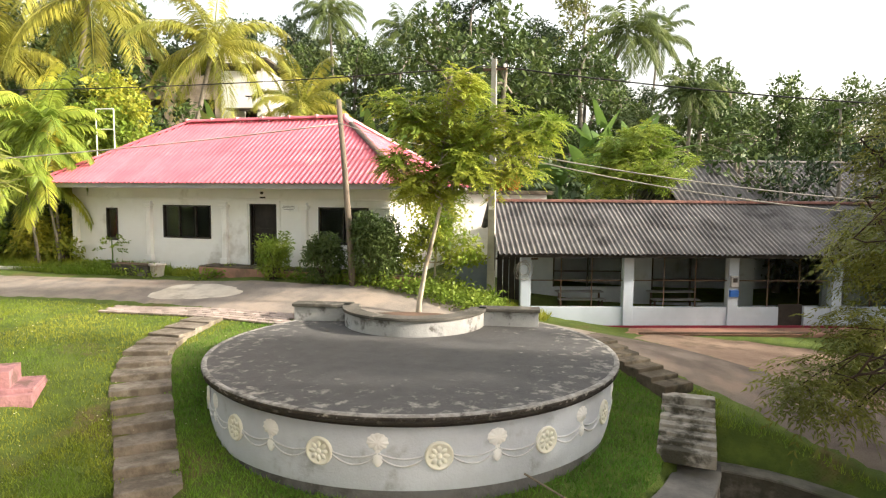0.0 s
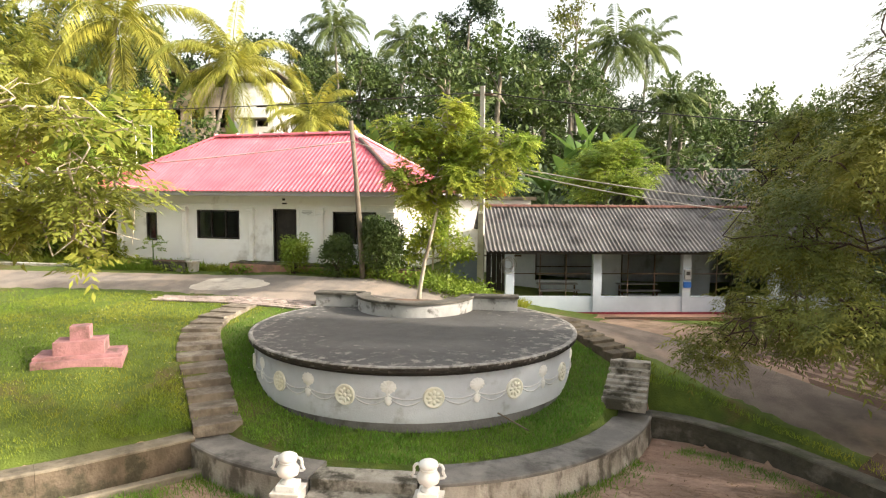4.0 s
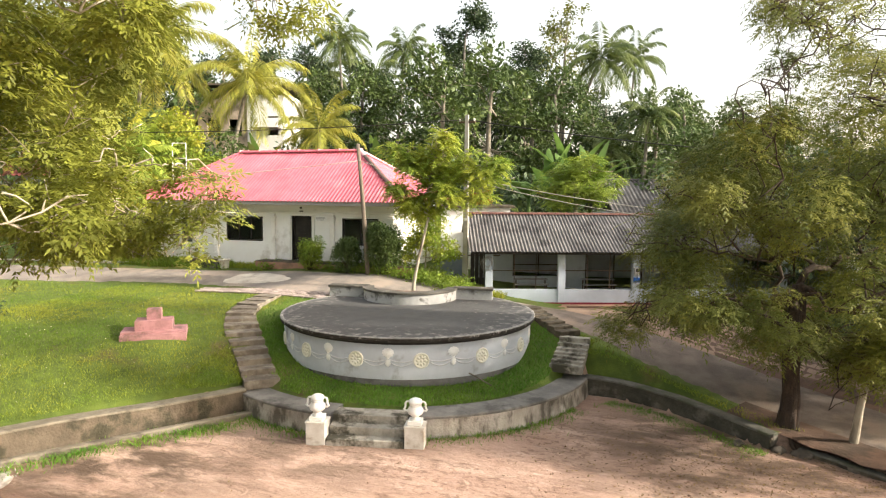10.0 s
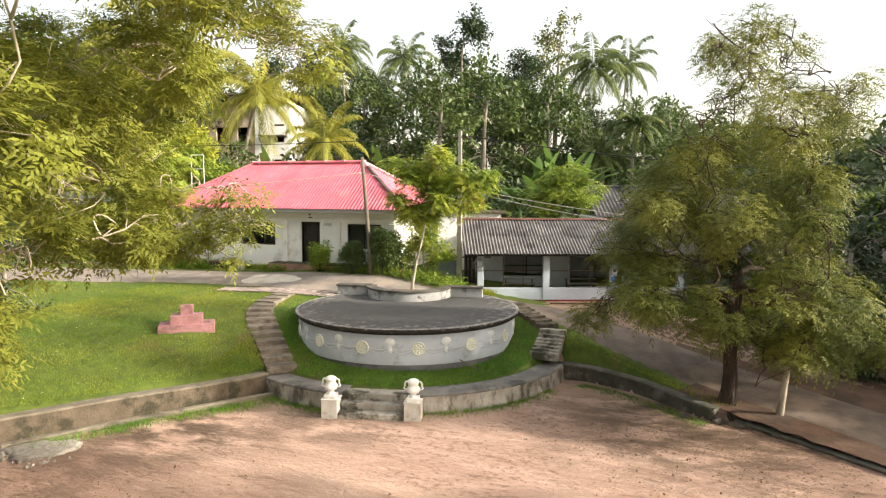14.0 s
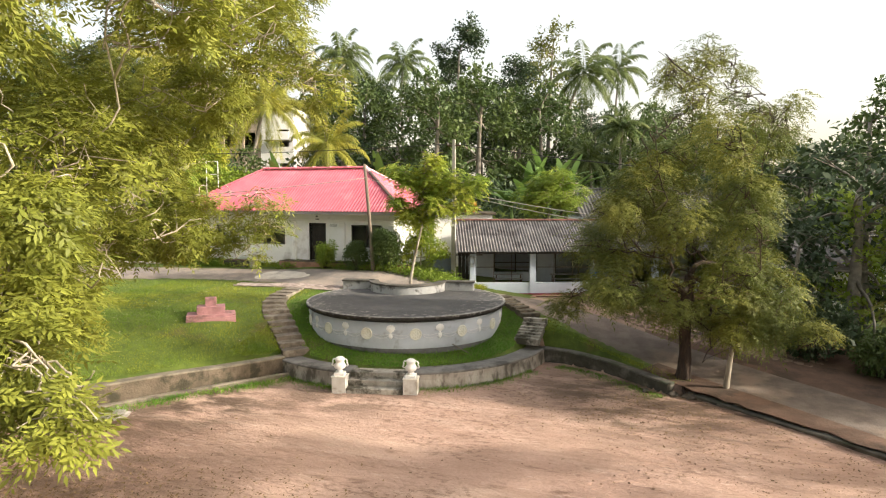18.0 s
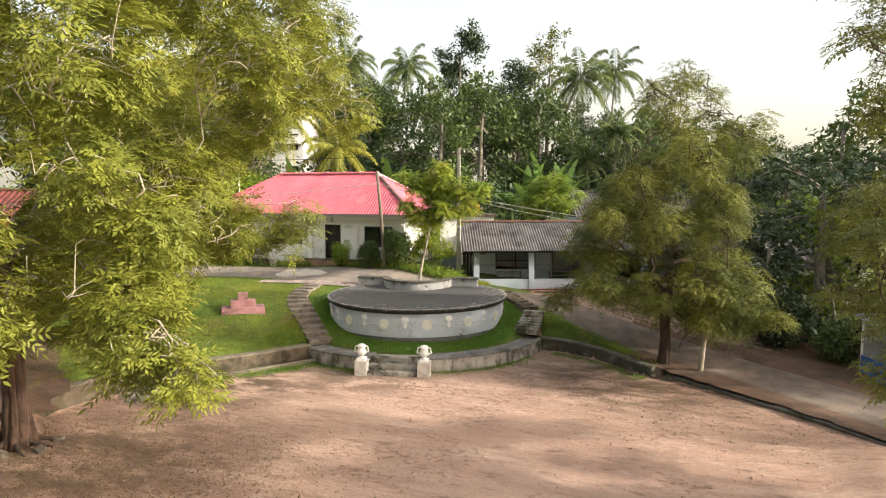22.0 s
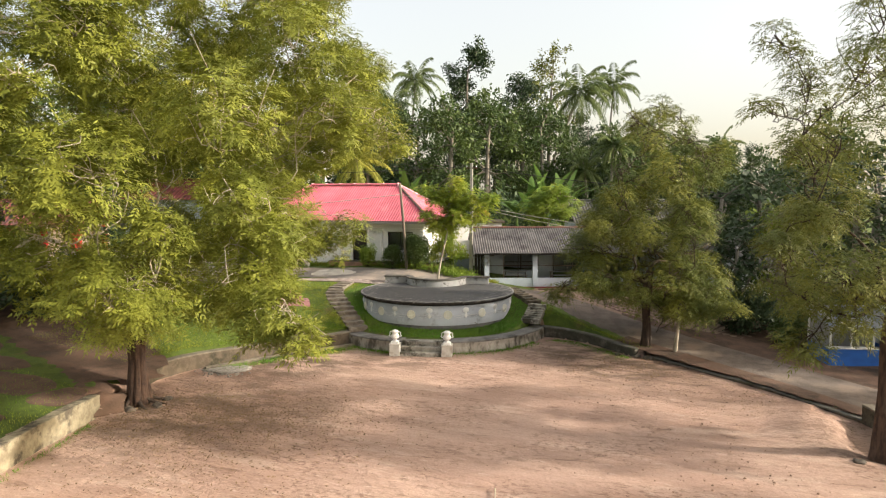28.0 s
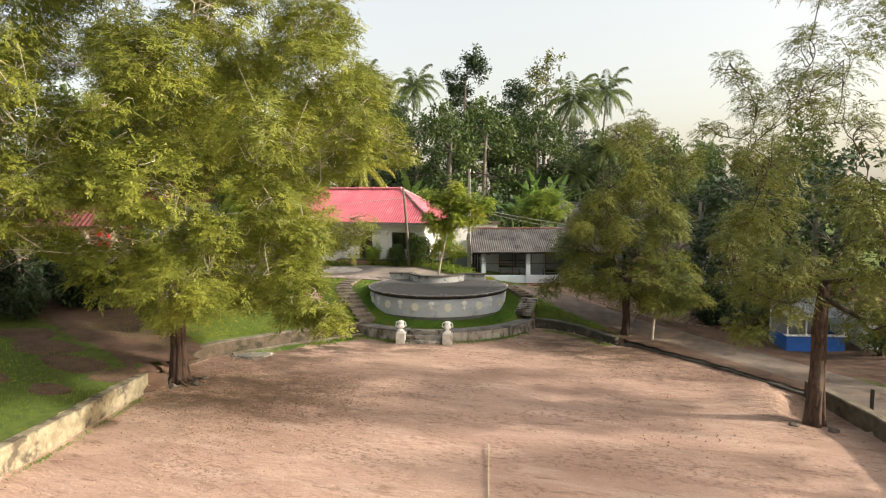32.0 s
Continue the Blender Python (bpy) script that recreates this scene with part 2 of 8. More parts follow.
M_WIRE = mat("grey_cable", (0.30, 0.29, 0.27), (0.24, 0.23, 0.22), 5.0, rough=0.6)
M_BLACKWIRE = mat("black_cable", (0.03, 0.03, 0.03), (0.02, 0.02, 0.02), 5.0, rough=0.6)
M_PINKSTONE = mat("pink_cement_monument", (0.43, 0.225, 0.235), (0.32, 0.165, 0.17), 3.4, (0.19, 0.115, 0.105), 2.0, 0.42, 0.9, 0.6, 22.0)
M_BLUE = mat("bright_blue_sheet", (0.03, 0.14, 0.50), (0.03, 0.12, 0.42), 2.0, rough=0.6)
M_REDROOF = mat("red_clay_roof", (0.16, 0.045, 0.04), (0.11, 0.035, 0.03), 2.0, (0.08, 0.045, 0.04), 1.0, 0.3, 0.9, 0.3)
M_GRAVEL = mat("pale_gravel", (0.42, 0.39, 0.35), (0.27, 0.245, 0.22), 9.0, (0.2, 0.175, 0.15), 1.0, 0.35, 0.95, 0.6, 25.0)
M_STONE = mat("grey_fieldstone", (0.15, 0.125, 0.10), (0.09, 0.075, 0.06), 5.0, rough=0.95, bump=1.0, bs=14.0)
M_YELLOWWALL = mat("lichen_yellow_wall", (0.36, 0.315, 0.215), (0.23, 0.195, 0.13), 3.4, (0.10, 0.083, 0.06), 1.8, 0.5, 0.93, 0.8, 12.0)
M_FLOOR = mat("dark_cement_floor", (0.16, 0.15, 0.145), (0.12, 0.115, 0.11), 1.5)
M_RUST = mat("rust_brown_steel", (0.12, 0.075, 0.05), (0.08, 0.05, 0.035), 5.0, rough=0.8)


def glass(name, tint=(0.9, 0.93, 0.95)):
    m = bpy.data.materials.new(name)
    m.use_nodes = True
    b = m.node_tree.nodes["Principled BSDF"]
    b.inputs["Base Color"].default_value = (*tint, 1)
    b.inputs["Roughness"].default_value = 0.04
    b.inputs["Transmission Weight"].default_value = 1.0
    b.inputs["IOR"].default_value = 1.45
    return m


def deck_material():
    """Dark cement whose pale lichen grows thicker towards the edge of the round deck."""
    m = bpy.data.materials.new("lichen_stained_deck")
    m.use_nodes = True
    n, lk = m.node_tree.nodes, m.node_tree.links.new
    b = n["Principled BSDF"]
    b.inputs["Roughness"].default_value = 0.9
    geo = n.new("ShaderNodeNewGeometry")
    dist = n.new("ShaderNodeVectorMath")
    dist.operation = "DISTANCE"
    dist.inputs[1].default_value = (-6.12, 11.2, 2.07)
    lk(geo.outputs["Position"], dist.inputs[0])
    rad = n.new("ShaderNodeMapRange")
    rad.inputs["From Min"].default_value, rad.inputs["From Max"].default_value = 1.8, 4.1
    rad.inputs["To Min"].default_value, rad.inputs["To Max"].default_value = -0.07, 0.09
    lk(dist.outputs["Value"], rad.inputs["Value"])
    cols = []
    for sc, det in ((4.2, 14.0), (2.4, 12.0), (14.0, 6.0)):
        t = n.new("ShaderNodeTexNoise")
        t.inputs["Scale"].default_value, t.inputs["Detail"].default_value, t.inputs["Roughness"].default_value = sc, det, 0.68
        lk(geo.outputs["Position"], t.inputs["Vector"])
        cols.append(t.outputs["Fac"])
    add = n.new("ShaderNodeMath")
    lk(cols[0], add.inputs[0])
    lk(rad.outputs["Result"], add.inputs[1])
    lich = n.new("ShaderNodeMapRange")
    lich.interpolation_type = "SMOOTHSTEP"
    lich.inputs["From Min"].default_value, lich.inputs["From Max"].default_value = 0.56, 0.74
    lk(add.outputs[0], lich.inputs["Value"])
    base = n.new("ShaderNodeMix")
    base.data_type = "RGBA"
    base.inputs[6].default_value, base.inputs[7].default_value = (0.036, 0.035, 0.035, 1), (0.118, 0.113, 0.109, 1)
    lk(cols[1], base.inputs[0])
    top = n.new("ShaderNodeMix")
    top.data_type = "RGBA"
    top.inputs[7].default_value = (0.30, 0.28, 0.25, 1)
    lk(base.outputs[2], top.inputs[6])
    lk(lich.outputs["Result"], top.inputs[0])
    lk(top.outputs[2], b.inputs["Base Color"])
    bp = n.new("ShaderNodeBump")
    bp.inputs["Strength"].default_value, bp.inputs["Distance"].default_value = 0.4, 0.02
    lk(cols[2], bp.inputs["Height"])
    lk(bp.outputs["Normal"], b.inputs["Normal"])
    return m


def clay_material():
    """Sandy clay: pale dust and darker worn earth in long scuffs, with grain, leaf mould at the trees and shade painted
    by the stage.
    """
    m = bpy.data.materials.new("clay")
    m.use_nodes = True
    n, lk = m.node_tree.nodes, m.node_tree.links.new
    b = n["Principled BSDF"]
    b.inputs["Roughness"].default_value = 0.96
    b.inputs["Specular IOR Level"].default_value = 0.15
    geo = n.new("ShaderNodeNewGeometry")

    def field(scale, stretch, lo, hi, det=6.0, turn=0.0, dist=0.0):
        mp = n.new("ShaderNodeMapping")
        mp.inputs["Scale"].default_value = stretch
        mp.inputs["Rotation"].default_value = (0, 0, turn)
        lk(geo.outputs["Position"], mp.inputs["Vector"])
        t = n.new("ShaderNodeTexNoise")
        t.inputs["Scale"].default_value, t.inputs["Detail"].default_value, t.inputs["Roughness"].default_value, t.inputs["Distortion"].default_value = scale, det, 0.65, dist
        lk(mp.outputs[0], t.inputs["Vector"])
        r = n.new("ShaderNodeMapRange")
        r.interpolation_type = "SMOOTHSTEP"
        r.inputs["From Min"].default_value, r.inputs["From Max"].default_value = lo, hi
        lk(t.outputs["Fac"], r.inputs["Value"])
        return r.outputs["Result"], t.outputs["Fac"]

    def mix(fac, a, c, kind="MIX"):
        x = n.new("ShaderNodeMix")
        x.data_type, x.blend_type = "RGBA", kind
        lk(fac, x.inputs[0])
        if isinstance(a, tuple):
            x.inputs[6].default_value = (*a, 1)
        else:
            lk(a, x.inputs[6])
        x.inputs[7].default_value = (*c, 1)
        return x.outputs[2]

    def times(a, k):
        x = n.new("ShaderNodeMath")
        x.operation = "MULTIPLY"
        lk(a, x.inputs[0])
        if isinstance(k, float):
            x.inputs[1].default_value = k
        else:
            lk(k, x.inputs[1])
        return x.outputs[0]

    wide, _ = field(0.16, (1, 1.6, 1), 0.36, 0.64, 5.0, 0.2, 0.6)
    streak, _ = field(0.55, (0.35, 2.2, 1), 0.42, 0.66, 8.0, 0.12, 0.4)
    scuff, _ = field(1.7, (0.5, 1.9, 1), 0.54, 0.7, 8.0, -0.15, 0.5)
    sand, _ = field(0.5, (0.4, 1.7, 1), 0.52, 0.7, 7.0, 0.3, 0.3)
    grain, gr = field(14.0, (1, 1, 1), 0.35, 0.7, 8.0)
    col = mix(wide, (0.465, 0.310, 0.243), (0.575, 0.402, 0.317))
    col = mix(times(streak, 0.45), col, (0.340, 0.217, 0.166))
    col = mix(times(sand, 0.8), col, (0.600, 0.448, 0.361))
    col = mix(times(scuff, 0.7), col, (0.200, 0.123, 0.090))
    col = mix(times(grain, 0.28), col, (0.240, 0.153, 0.113))
    # trampled, broken earth in loose patches
    broken, _ = field(0.32, (0.8, 1.3, 1), 0.47, 0.60, 4.0, 0.9, 0.4)
    speck, _ = field(5.5, (0.8, 1.3, 1), 0.50, 0.60, 9.0, 0.3, 0.2)
    col = mix(times(times(speck, broken), 0.62), col, (0.190, 0.116, 0.084))
    pale, _ = field(3.3, (0.45, 1.8, 1), 0.58, 0.68, 9.0, 0.05, 0.3)
    col = mix(times(pale, 0.6), col, (0.620, 0.473, 0.391))
    # leaf mould round the tree feet; last two spots paint soft shade by west wall and stage
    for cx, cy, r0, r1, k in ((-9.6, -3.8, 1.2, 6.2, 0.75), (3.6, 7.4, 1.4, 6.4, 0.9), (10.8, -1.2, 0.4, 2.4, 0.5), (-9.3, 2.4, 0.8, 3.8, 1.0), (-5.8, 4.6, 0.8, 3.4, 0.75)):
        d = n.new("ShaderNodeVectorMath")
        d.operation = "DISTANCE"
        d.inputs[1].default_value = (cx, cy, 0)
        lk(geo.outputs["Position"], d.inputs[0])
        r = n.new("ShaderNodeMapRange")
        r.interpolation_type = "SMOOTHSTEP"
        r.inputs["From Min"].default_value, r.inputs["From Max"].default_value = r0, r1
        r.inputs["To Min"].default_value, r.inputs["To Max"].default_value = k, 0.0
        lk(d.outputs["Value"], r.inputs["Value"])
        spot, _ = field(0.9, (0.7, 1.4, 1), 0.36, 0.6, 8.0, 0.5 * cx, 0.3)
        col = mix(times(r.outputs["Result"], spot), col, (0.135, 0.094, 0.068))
    lk(col, b.inputs["Base Color"])
    _, rough = field(3.2, (0.7, 1.5, 1), 0, 1, 12.0, 0.1, 0.3)
    add = n.new("ShaderNodeMath")
    lk(times(gr, 0.25), add.inputs[0])
    lk(rough, add.inputs[1])
    bp = n.new("ShaderNodeBump")
    bp.inputs["Strength"].default_value, bp.inputs["Distance"].default_value = 1.0, 0.12
    lk(add.outputs[0], bp.inputs["Height"])
    lk(bp.outputs["Normal"], b.inputs["Normal"])
    return m


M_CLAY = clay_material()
M_DECK = deck_material()
M_GLASS = glass("window_glass")


# ---- building blocks ----
def part(name, bm, material, parent=None, label="", smooth=False):
    """Links a bmesh or a mesh as one object, under a parent where one is given."""
    if isinstance(bm, bmesh.types.BMesh):
        me = bpy.data.meshes.new(name)
        bmesh.ops.recalc_face_normals(bm, faces=bm.faces[:])
        bm.to_mesh(me)
        bm.free()
    else:
        me = bm
    if material is not None and not me.materials:
        me.materials.append(material)
    if smooth:
        me.polygons.foreach_set("use_smooth", [True] * len(me.polygons))
    ob = new(name, me)
    if parent is not None:
        ob.parent = parent
    if label:
        ob["label"] = label
    return ob


def empty(name, at=(0, 0, 0), rz=0.0, label="", category="", group="", kind=""):
    ob = new(name)
    ob.empty_display_size = 0.2
    ob.matrix_basis = pose(at[0], at[1], at[2], 0, 0, rz)
    return tagged(ob, label, category, group, kind)


def mesh_from(name, verts, faces):
    me = bpy.data.meshes.new(name)
    me.from_pydata([tuple(v) for v in verts], [], [tuple(f) for f in faces])
    me.update()
    return me


def mesh_quads(name, v):
    """A mesh of loose quads from an array of shape (n, 4, 3)."""
    k = len(v)
    me = bpy.data.meshes.new(name)
    me.vertices.add(4 * k)
    me.vertices.foreach_set("co", np.ascontiguousarray(v, dtype=np.float32).ravel())
    me.loops.add(4 * k)
    me.loops.foreach_set("vertex_index", np.arange(4 * k, dtype=np.int32))
    me.polygons.add(k)
    me.polygons.foreach_set("loop_start", np.arange(0, 4 * k, 4, dtype=np.int32))
    me.update(calc_edges=True)
    return me


def mesh_tris(name, v):
    """A mesh of loose triangles from an array of shape (n, 3, 3)."""
    k = len(v)
    me = bpy.data.meshes.new(name)
    me.vertices.add(3 * k)
    me.vertices.foreach_set("co", np.ascontiguousarray(v, dtype=np.float32).ravel())
    me.loops.add(3 * k)
    me.loops.foreach_set("vertex_index", np.arange(3 * k, dtype=np.int32))
    me.polygons.add(k)
    me.polygons.foreach_set("loop_start", np.arange(0, 3 * k, 3, dtype=np.int32))
    me.update(calc_edges=True)
    return me


def add_box(bm, c, s, bevel=0.0, rz=0.0, taper=1.0):
    """A box of size s at centre c, turned about z, its top scaled by taper, its edges bevelled."""
    made = bmesh.ops.create_cube(bm, size=1.0)["verts"]
    for v in made:
        k = taper if v.co.z > 0 else 1.0
        v.co = Vector((v.co.x * s[0] * k, v.co.y * s[1] * k, v.co.z * s[2]))
    if bevel:
        edges = list({e for v in made for e in v.link_edges})
        made = bmesh.ops.bevel(bm, geom=edges, offset=bevel, segments=2, affect="EDGES", profile=0.6)["verts"]
    m = Matrix.Translation(c) @ Matrix.Rotation(radians(rz), 4, "Z")
    bmesh.ops.transform(bm, matrix=m, verts=made)
    return bm


def box(c, s, bevel=0.0, rz=0.0, taper=1.0):
    return add_box(bmesh.new(), c, s, bevel, rz, taper)


def lathe(profile, seg=32, c=(0, 0, 0), a0=0.0, a1=360.0, caps=False):
    """A surface turned from (radius, height) pairs; part of a turn where angles are given."""
    bm = bmesh.new()
    full = abs(a1 - a0) >= 359.9
    rings = []
    for i in range(seg if full else seg + 1):
        a = radians(a0 + (a1 - a0) * i / seg)
        rings.append([bm.verts.new((c[0] + r * math.cos(a), c[1] + r * math.sin(a), c[2] + z)) for r, z in profile])
    k = len(rings)
    for i in range(k if full else k - 1):
        p, q = rings[i], rings[(i + 1) % k]
        for j in range(len(profile) - 1):
            bm.faces.new((p[j], q[j], q[j + 1], p[j + 1]))
    if caps and not full:
        bm.faces.new(rings[0])
        bm.faces.new(rings[-1])
    bmesh.ops.remove_doubles(bm, verts=bm.verts[:], dist=0.0005)
    return bm


def tube_arrays(pts, radii, sides=7):
    """Vertices and faces of a tapered tube along points."""
    pts = [Vector(p) for p in pts]
    verts, faces = [], []
    side = None
    for i, p in enumerate(pts):
        d = (pts[min(i + 1, len(pts) - 1)] - pts[max(i - 1, 0)]).normalized()
        if side is None:
            side = d.orthogonal().normalized()
        side = (side - d * side.dot(d)).normalized()
        up = d.cross(side)
        r = radii[i] if isinstance(radii, (list, tuple)) else radii
        for k in range(sides):
            a = 2 * math.pi * k / sides
            verts.append(p + (side * math.cos(a) + up * math.sin(a)) * r)
    for i in range(len(pts) - 1):
        for k in range(sides):
            a, b = i * sides + k, i * sides + (k + 1) % sides
            faces.append((a, b, b + sides, a + sides))
    faces.append(tuple(range(sides))[::-1])
    faces.append(tuple(range((len(pts) - 1) * sides, len(pts) * sides)))
    return verts, faces


def tubes(name, runs, sides=7):
    """One mesh of several tubes: runs of (points, radii)."""
    verts, faces = [], []
    for pts, radii in runs:
        v, f = tube_arrays(pts, radii, sides)
        o = len(verts)
        verts += v
        faces += [tuple(i + o for i in q) for q in f]
    return mesh_from(name, verts, faces)


def curve_pts(a, b, sag=0.0, n=10, bend=(0, 0, 0)):
    a, b, bend = Vector(a), Vector(b), Vector(bend)
    return [a.lerp(b, i / n) + (Vector((0, 0, -sag)) + bend) * (4 * (i / n) * (1 - i / n)) for i in range(n + 1)]


# ---- plan: stage axis, terrain, field edge ----
STAGE, STAGE_RZ = Vector((-6.12, 11.2, 0)), 11.8
R_DRUM, R_RIM, R_RING0, R_RING1 = 3.98, 4.12, 5.15, 5.92


def stage_pt(u, v, z=0.0):
    c, s = math.cos(radians(STAGE_RZ)), math.sin(radians(STAGE_RZ))
    return Vector((STAGE.x + u * c - v * s, STAGE.y + u * s + v * c, z))


def on_ring(r, deg, z=0.0):
    return Vector((STAGE.x + r * math.cos(radians(deg)), STAGE.y + r * math.sin(radians(deg)), z))


# heights of the upper ground at places of the plan
SLOPE = [(-9.0, 6.2, 0.6), (-11.8, 2.0, 0.62), (-12.0, 6.4, 1.66), (-9.6, 7.5, 1.05), (-11.7, 10.0, 1.85), (-15, 13.5, 2.08), (-21, 11.5, 2.05),
         (-10, 13, 2.03), (-14, 15.4, 2.42), (-21, 16, 2.55), (-13, 16.6, 2.78), (-8.6, 16, 2.64), (-6, 17.2, 2.05), (-4.6, 16.6, 1.75), (-2.2, 17.8, 1.3),
         (-2.4, 13, 1.97), (-0.8, 11.6, 1.45), (2, 14.2, 1.2), (2.2, 10.6, 0.62), (-5.5, 7.0, 0.7), (-2.2, 10.3, 0.8), (-10.3, 11.3, 1.75)]
LOWLAND = [(4.8, 8.4, 0.3), (9.2, 4.3, 0.22), (11.6, 1.6, 0.22), (10, 8, 0.25), (13, 5, 0.15), (12.5, 9, 0.12), (14, -4, 0.3), (13.5, -20, 0.3), (6, 17, 1.0),
           (-12.6, -4, 0.7), (-10.6, -12, 0.62), (-9, -25, 0.6), (-16, -6, 1.2), (-20, 1, 1.7), (-24, -14, 1.3), (-18, 6, 1.9), (-28, 12, 2.3),
           (-16, 30, 3.6), (-2, 28, 2.2), (14, 24, 1.4), (30, 10, 0.8), (-36, 36, 6.0), (-14, 60, 8.0), (20, 60, 4.0), (50, 50, 3.0), (-60, 0, 4)]
_P = np.array(SLOPE + LOWLAND)
_K = np.hypot(_P[:, None, 0] - _P[None, :, 0], _P[:, None, 1] - _P[None, :, 1])
_A = np.block([[_K, np.ones((len(_P), 1))], [np.ones((1, len(_P))), np.zeros((1, 1))]])
_W = np.linalg.solve(_A, np.append(_P[:, 2], 0))


def upper(x, y):
    """Height of the ground above the field's walls; far away it runs level."""
    x, y = np.asarray(x, float), np.asarray(y, float)
    xc, yc = np.clip(x, -70, 60), np.clip(y, -40, 75)
    k = np.sqrt((xc[..., None] - _P[:, 0]) ** 2 + (yc[..., None] - _P[:, 1]) ** 2 + 0.4)
    return k @ _W[:-1] + _W[-1]


LEFT_WALL = [(-8.75, 6.0), (-9.7, 4.7), (-10.5, 3.6), (-11.2, 2.7), (-11.9, 1.7), (-12.9, 0.2), (-13.2, -1.6), (-12.9, -3.2), (-12.2, -4.9), (-11.5, -7.6), (-10.75, -10.5), (-10.2, -13.0), (-8.4, -22.0), (-6.6, -32.0)]
RIGHT_WALL = [(-0.33, 10.65), (0.5, 10.6), (1.3, 10.25), (2.1, 9.75), (3.1, 8.85), (4.15, 7.9), (4.9, 7.75), (7.0, 6.0), (9.2, 3.95), (11.2, 1.5), (12.0, -0.9), (12.7, -4.0), (13.2, -12.0), (13.2, -32.0)]
ARC0, ARC1 = -116.0, -6.0
FIELD = [tuple(on_ring(R_RING1 - 0.15, ARC0 + (ARC1 - ARC0) * i / 24)[:2]) for i in range(25)] + RIGHT_WALL + LEFT_WALL[::-1]


def field_distance(x, y):
    """Distance from the field's edge, negative inside the field."""
    poly = np.array(FIELD)
    a, b = poly, np.roll(poly, -1, 0)
    best, inside = np.full(x.shape, 1e9), np.zeros(x.shape, bool)
    for (ax, ay), (bx, by) in zip(a, b):
        ex, ey = bx - ax, by - ay
        t = np.clip(((x - ax) * ex + (y - ay) * ey) / (ex * ex + ey * ey + 1e-12), 0, 1)
        best = np.minimum(best, np.hypot(x - ax - t * ex, y - ay - t * ey))
        cross = ((ay > y) != (by > y)) & (x < ex * (y - ay) / (ey + 1e-12) + ax)
        inside ^= cross
    return np.where(inside, -best, best)


def height(x, y):
    x, y = np.atleast_1d(np.asarray(x, float)), np.atleast_1d(np.asarray(y, float))
    h = np.where(field_distance(x, y) > 0.26, upper(x, y), 0.0)
    return h


def ground_z(x, y):
    return float(height(x, y)[0])

# ---- ground, field, roads ----
def spread(lo, hi, step, far):
    near = np.arange(lo, hi + 1e-6, step)
    out = np.array([1.5, 4, 8, 14, 24, 40, 70, 120, 220, 400, 800])
    out = out[out < far]
    return np.concatenate([lo - out[::-1], near, hi + out])


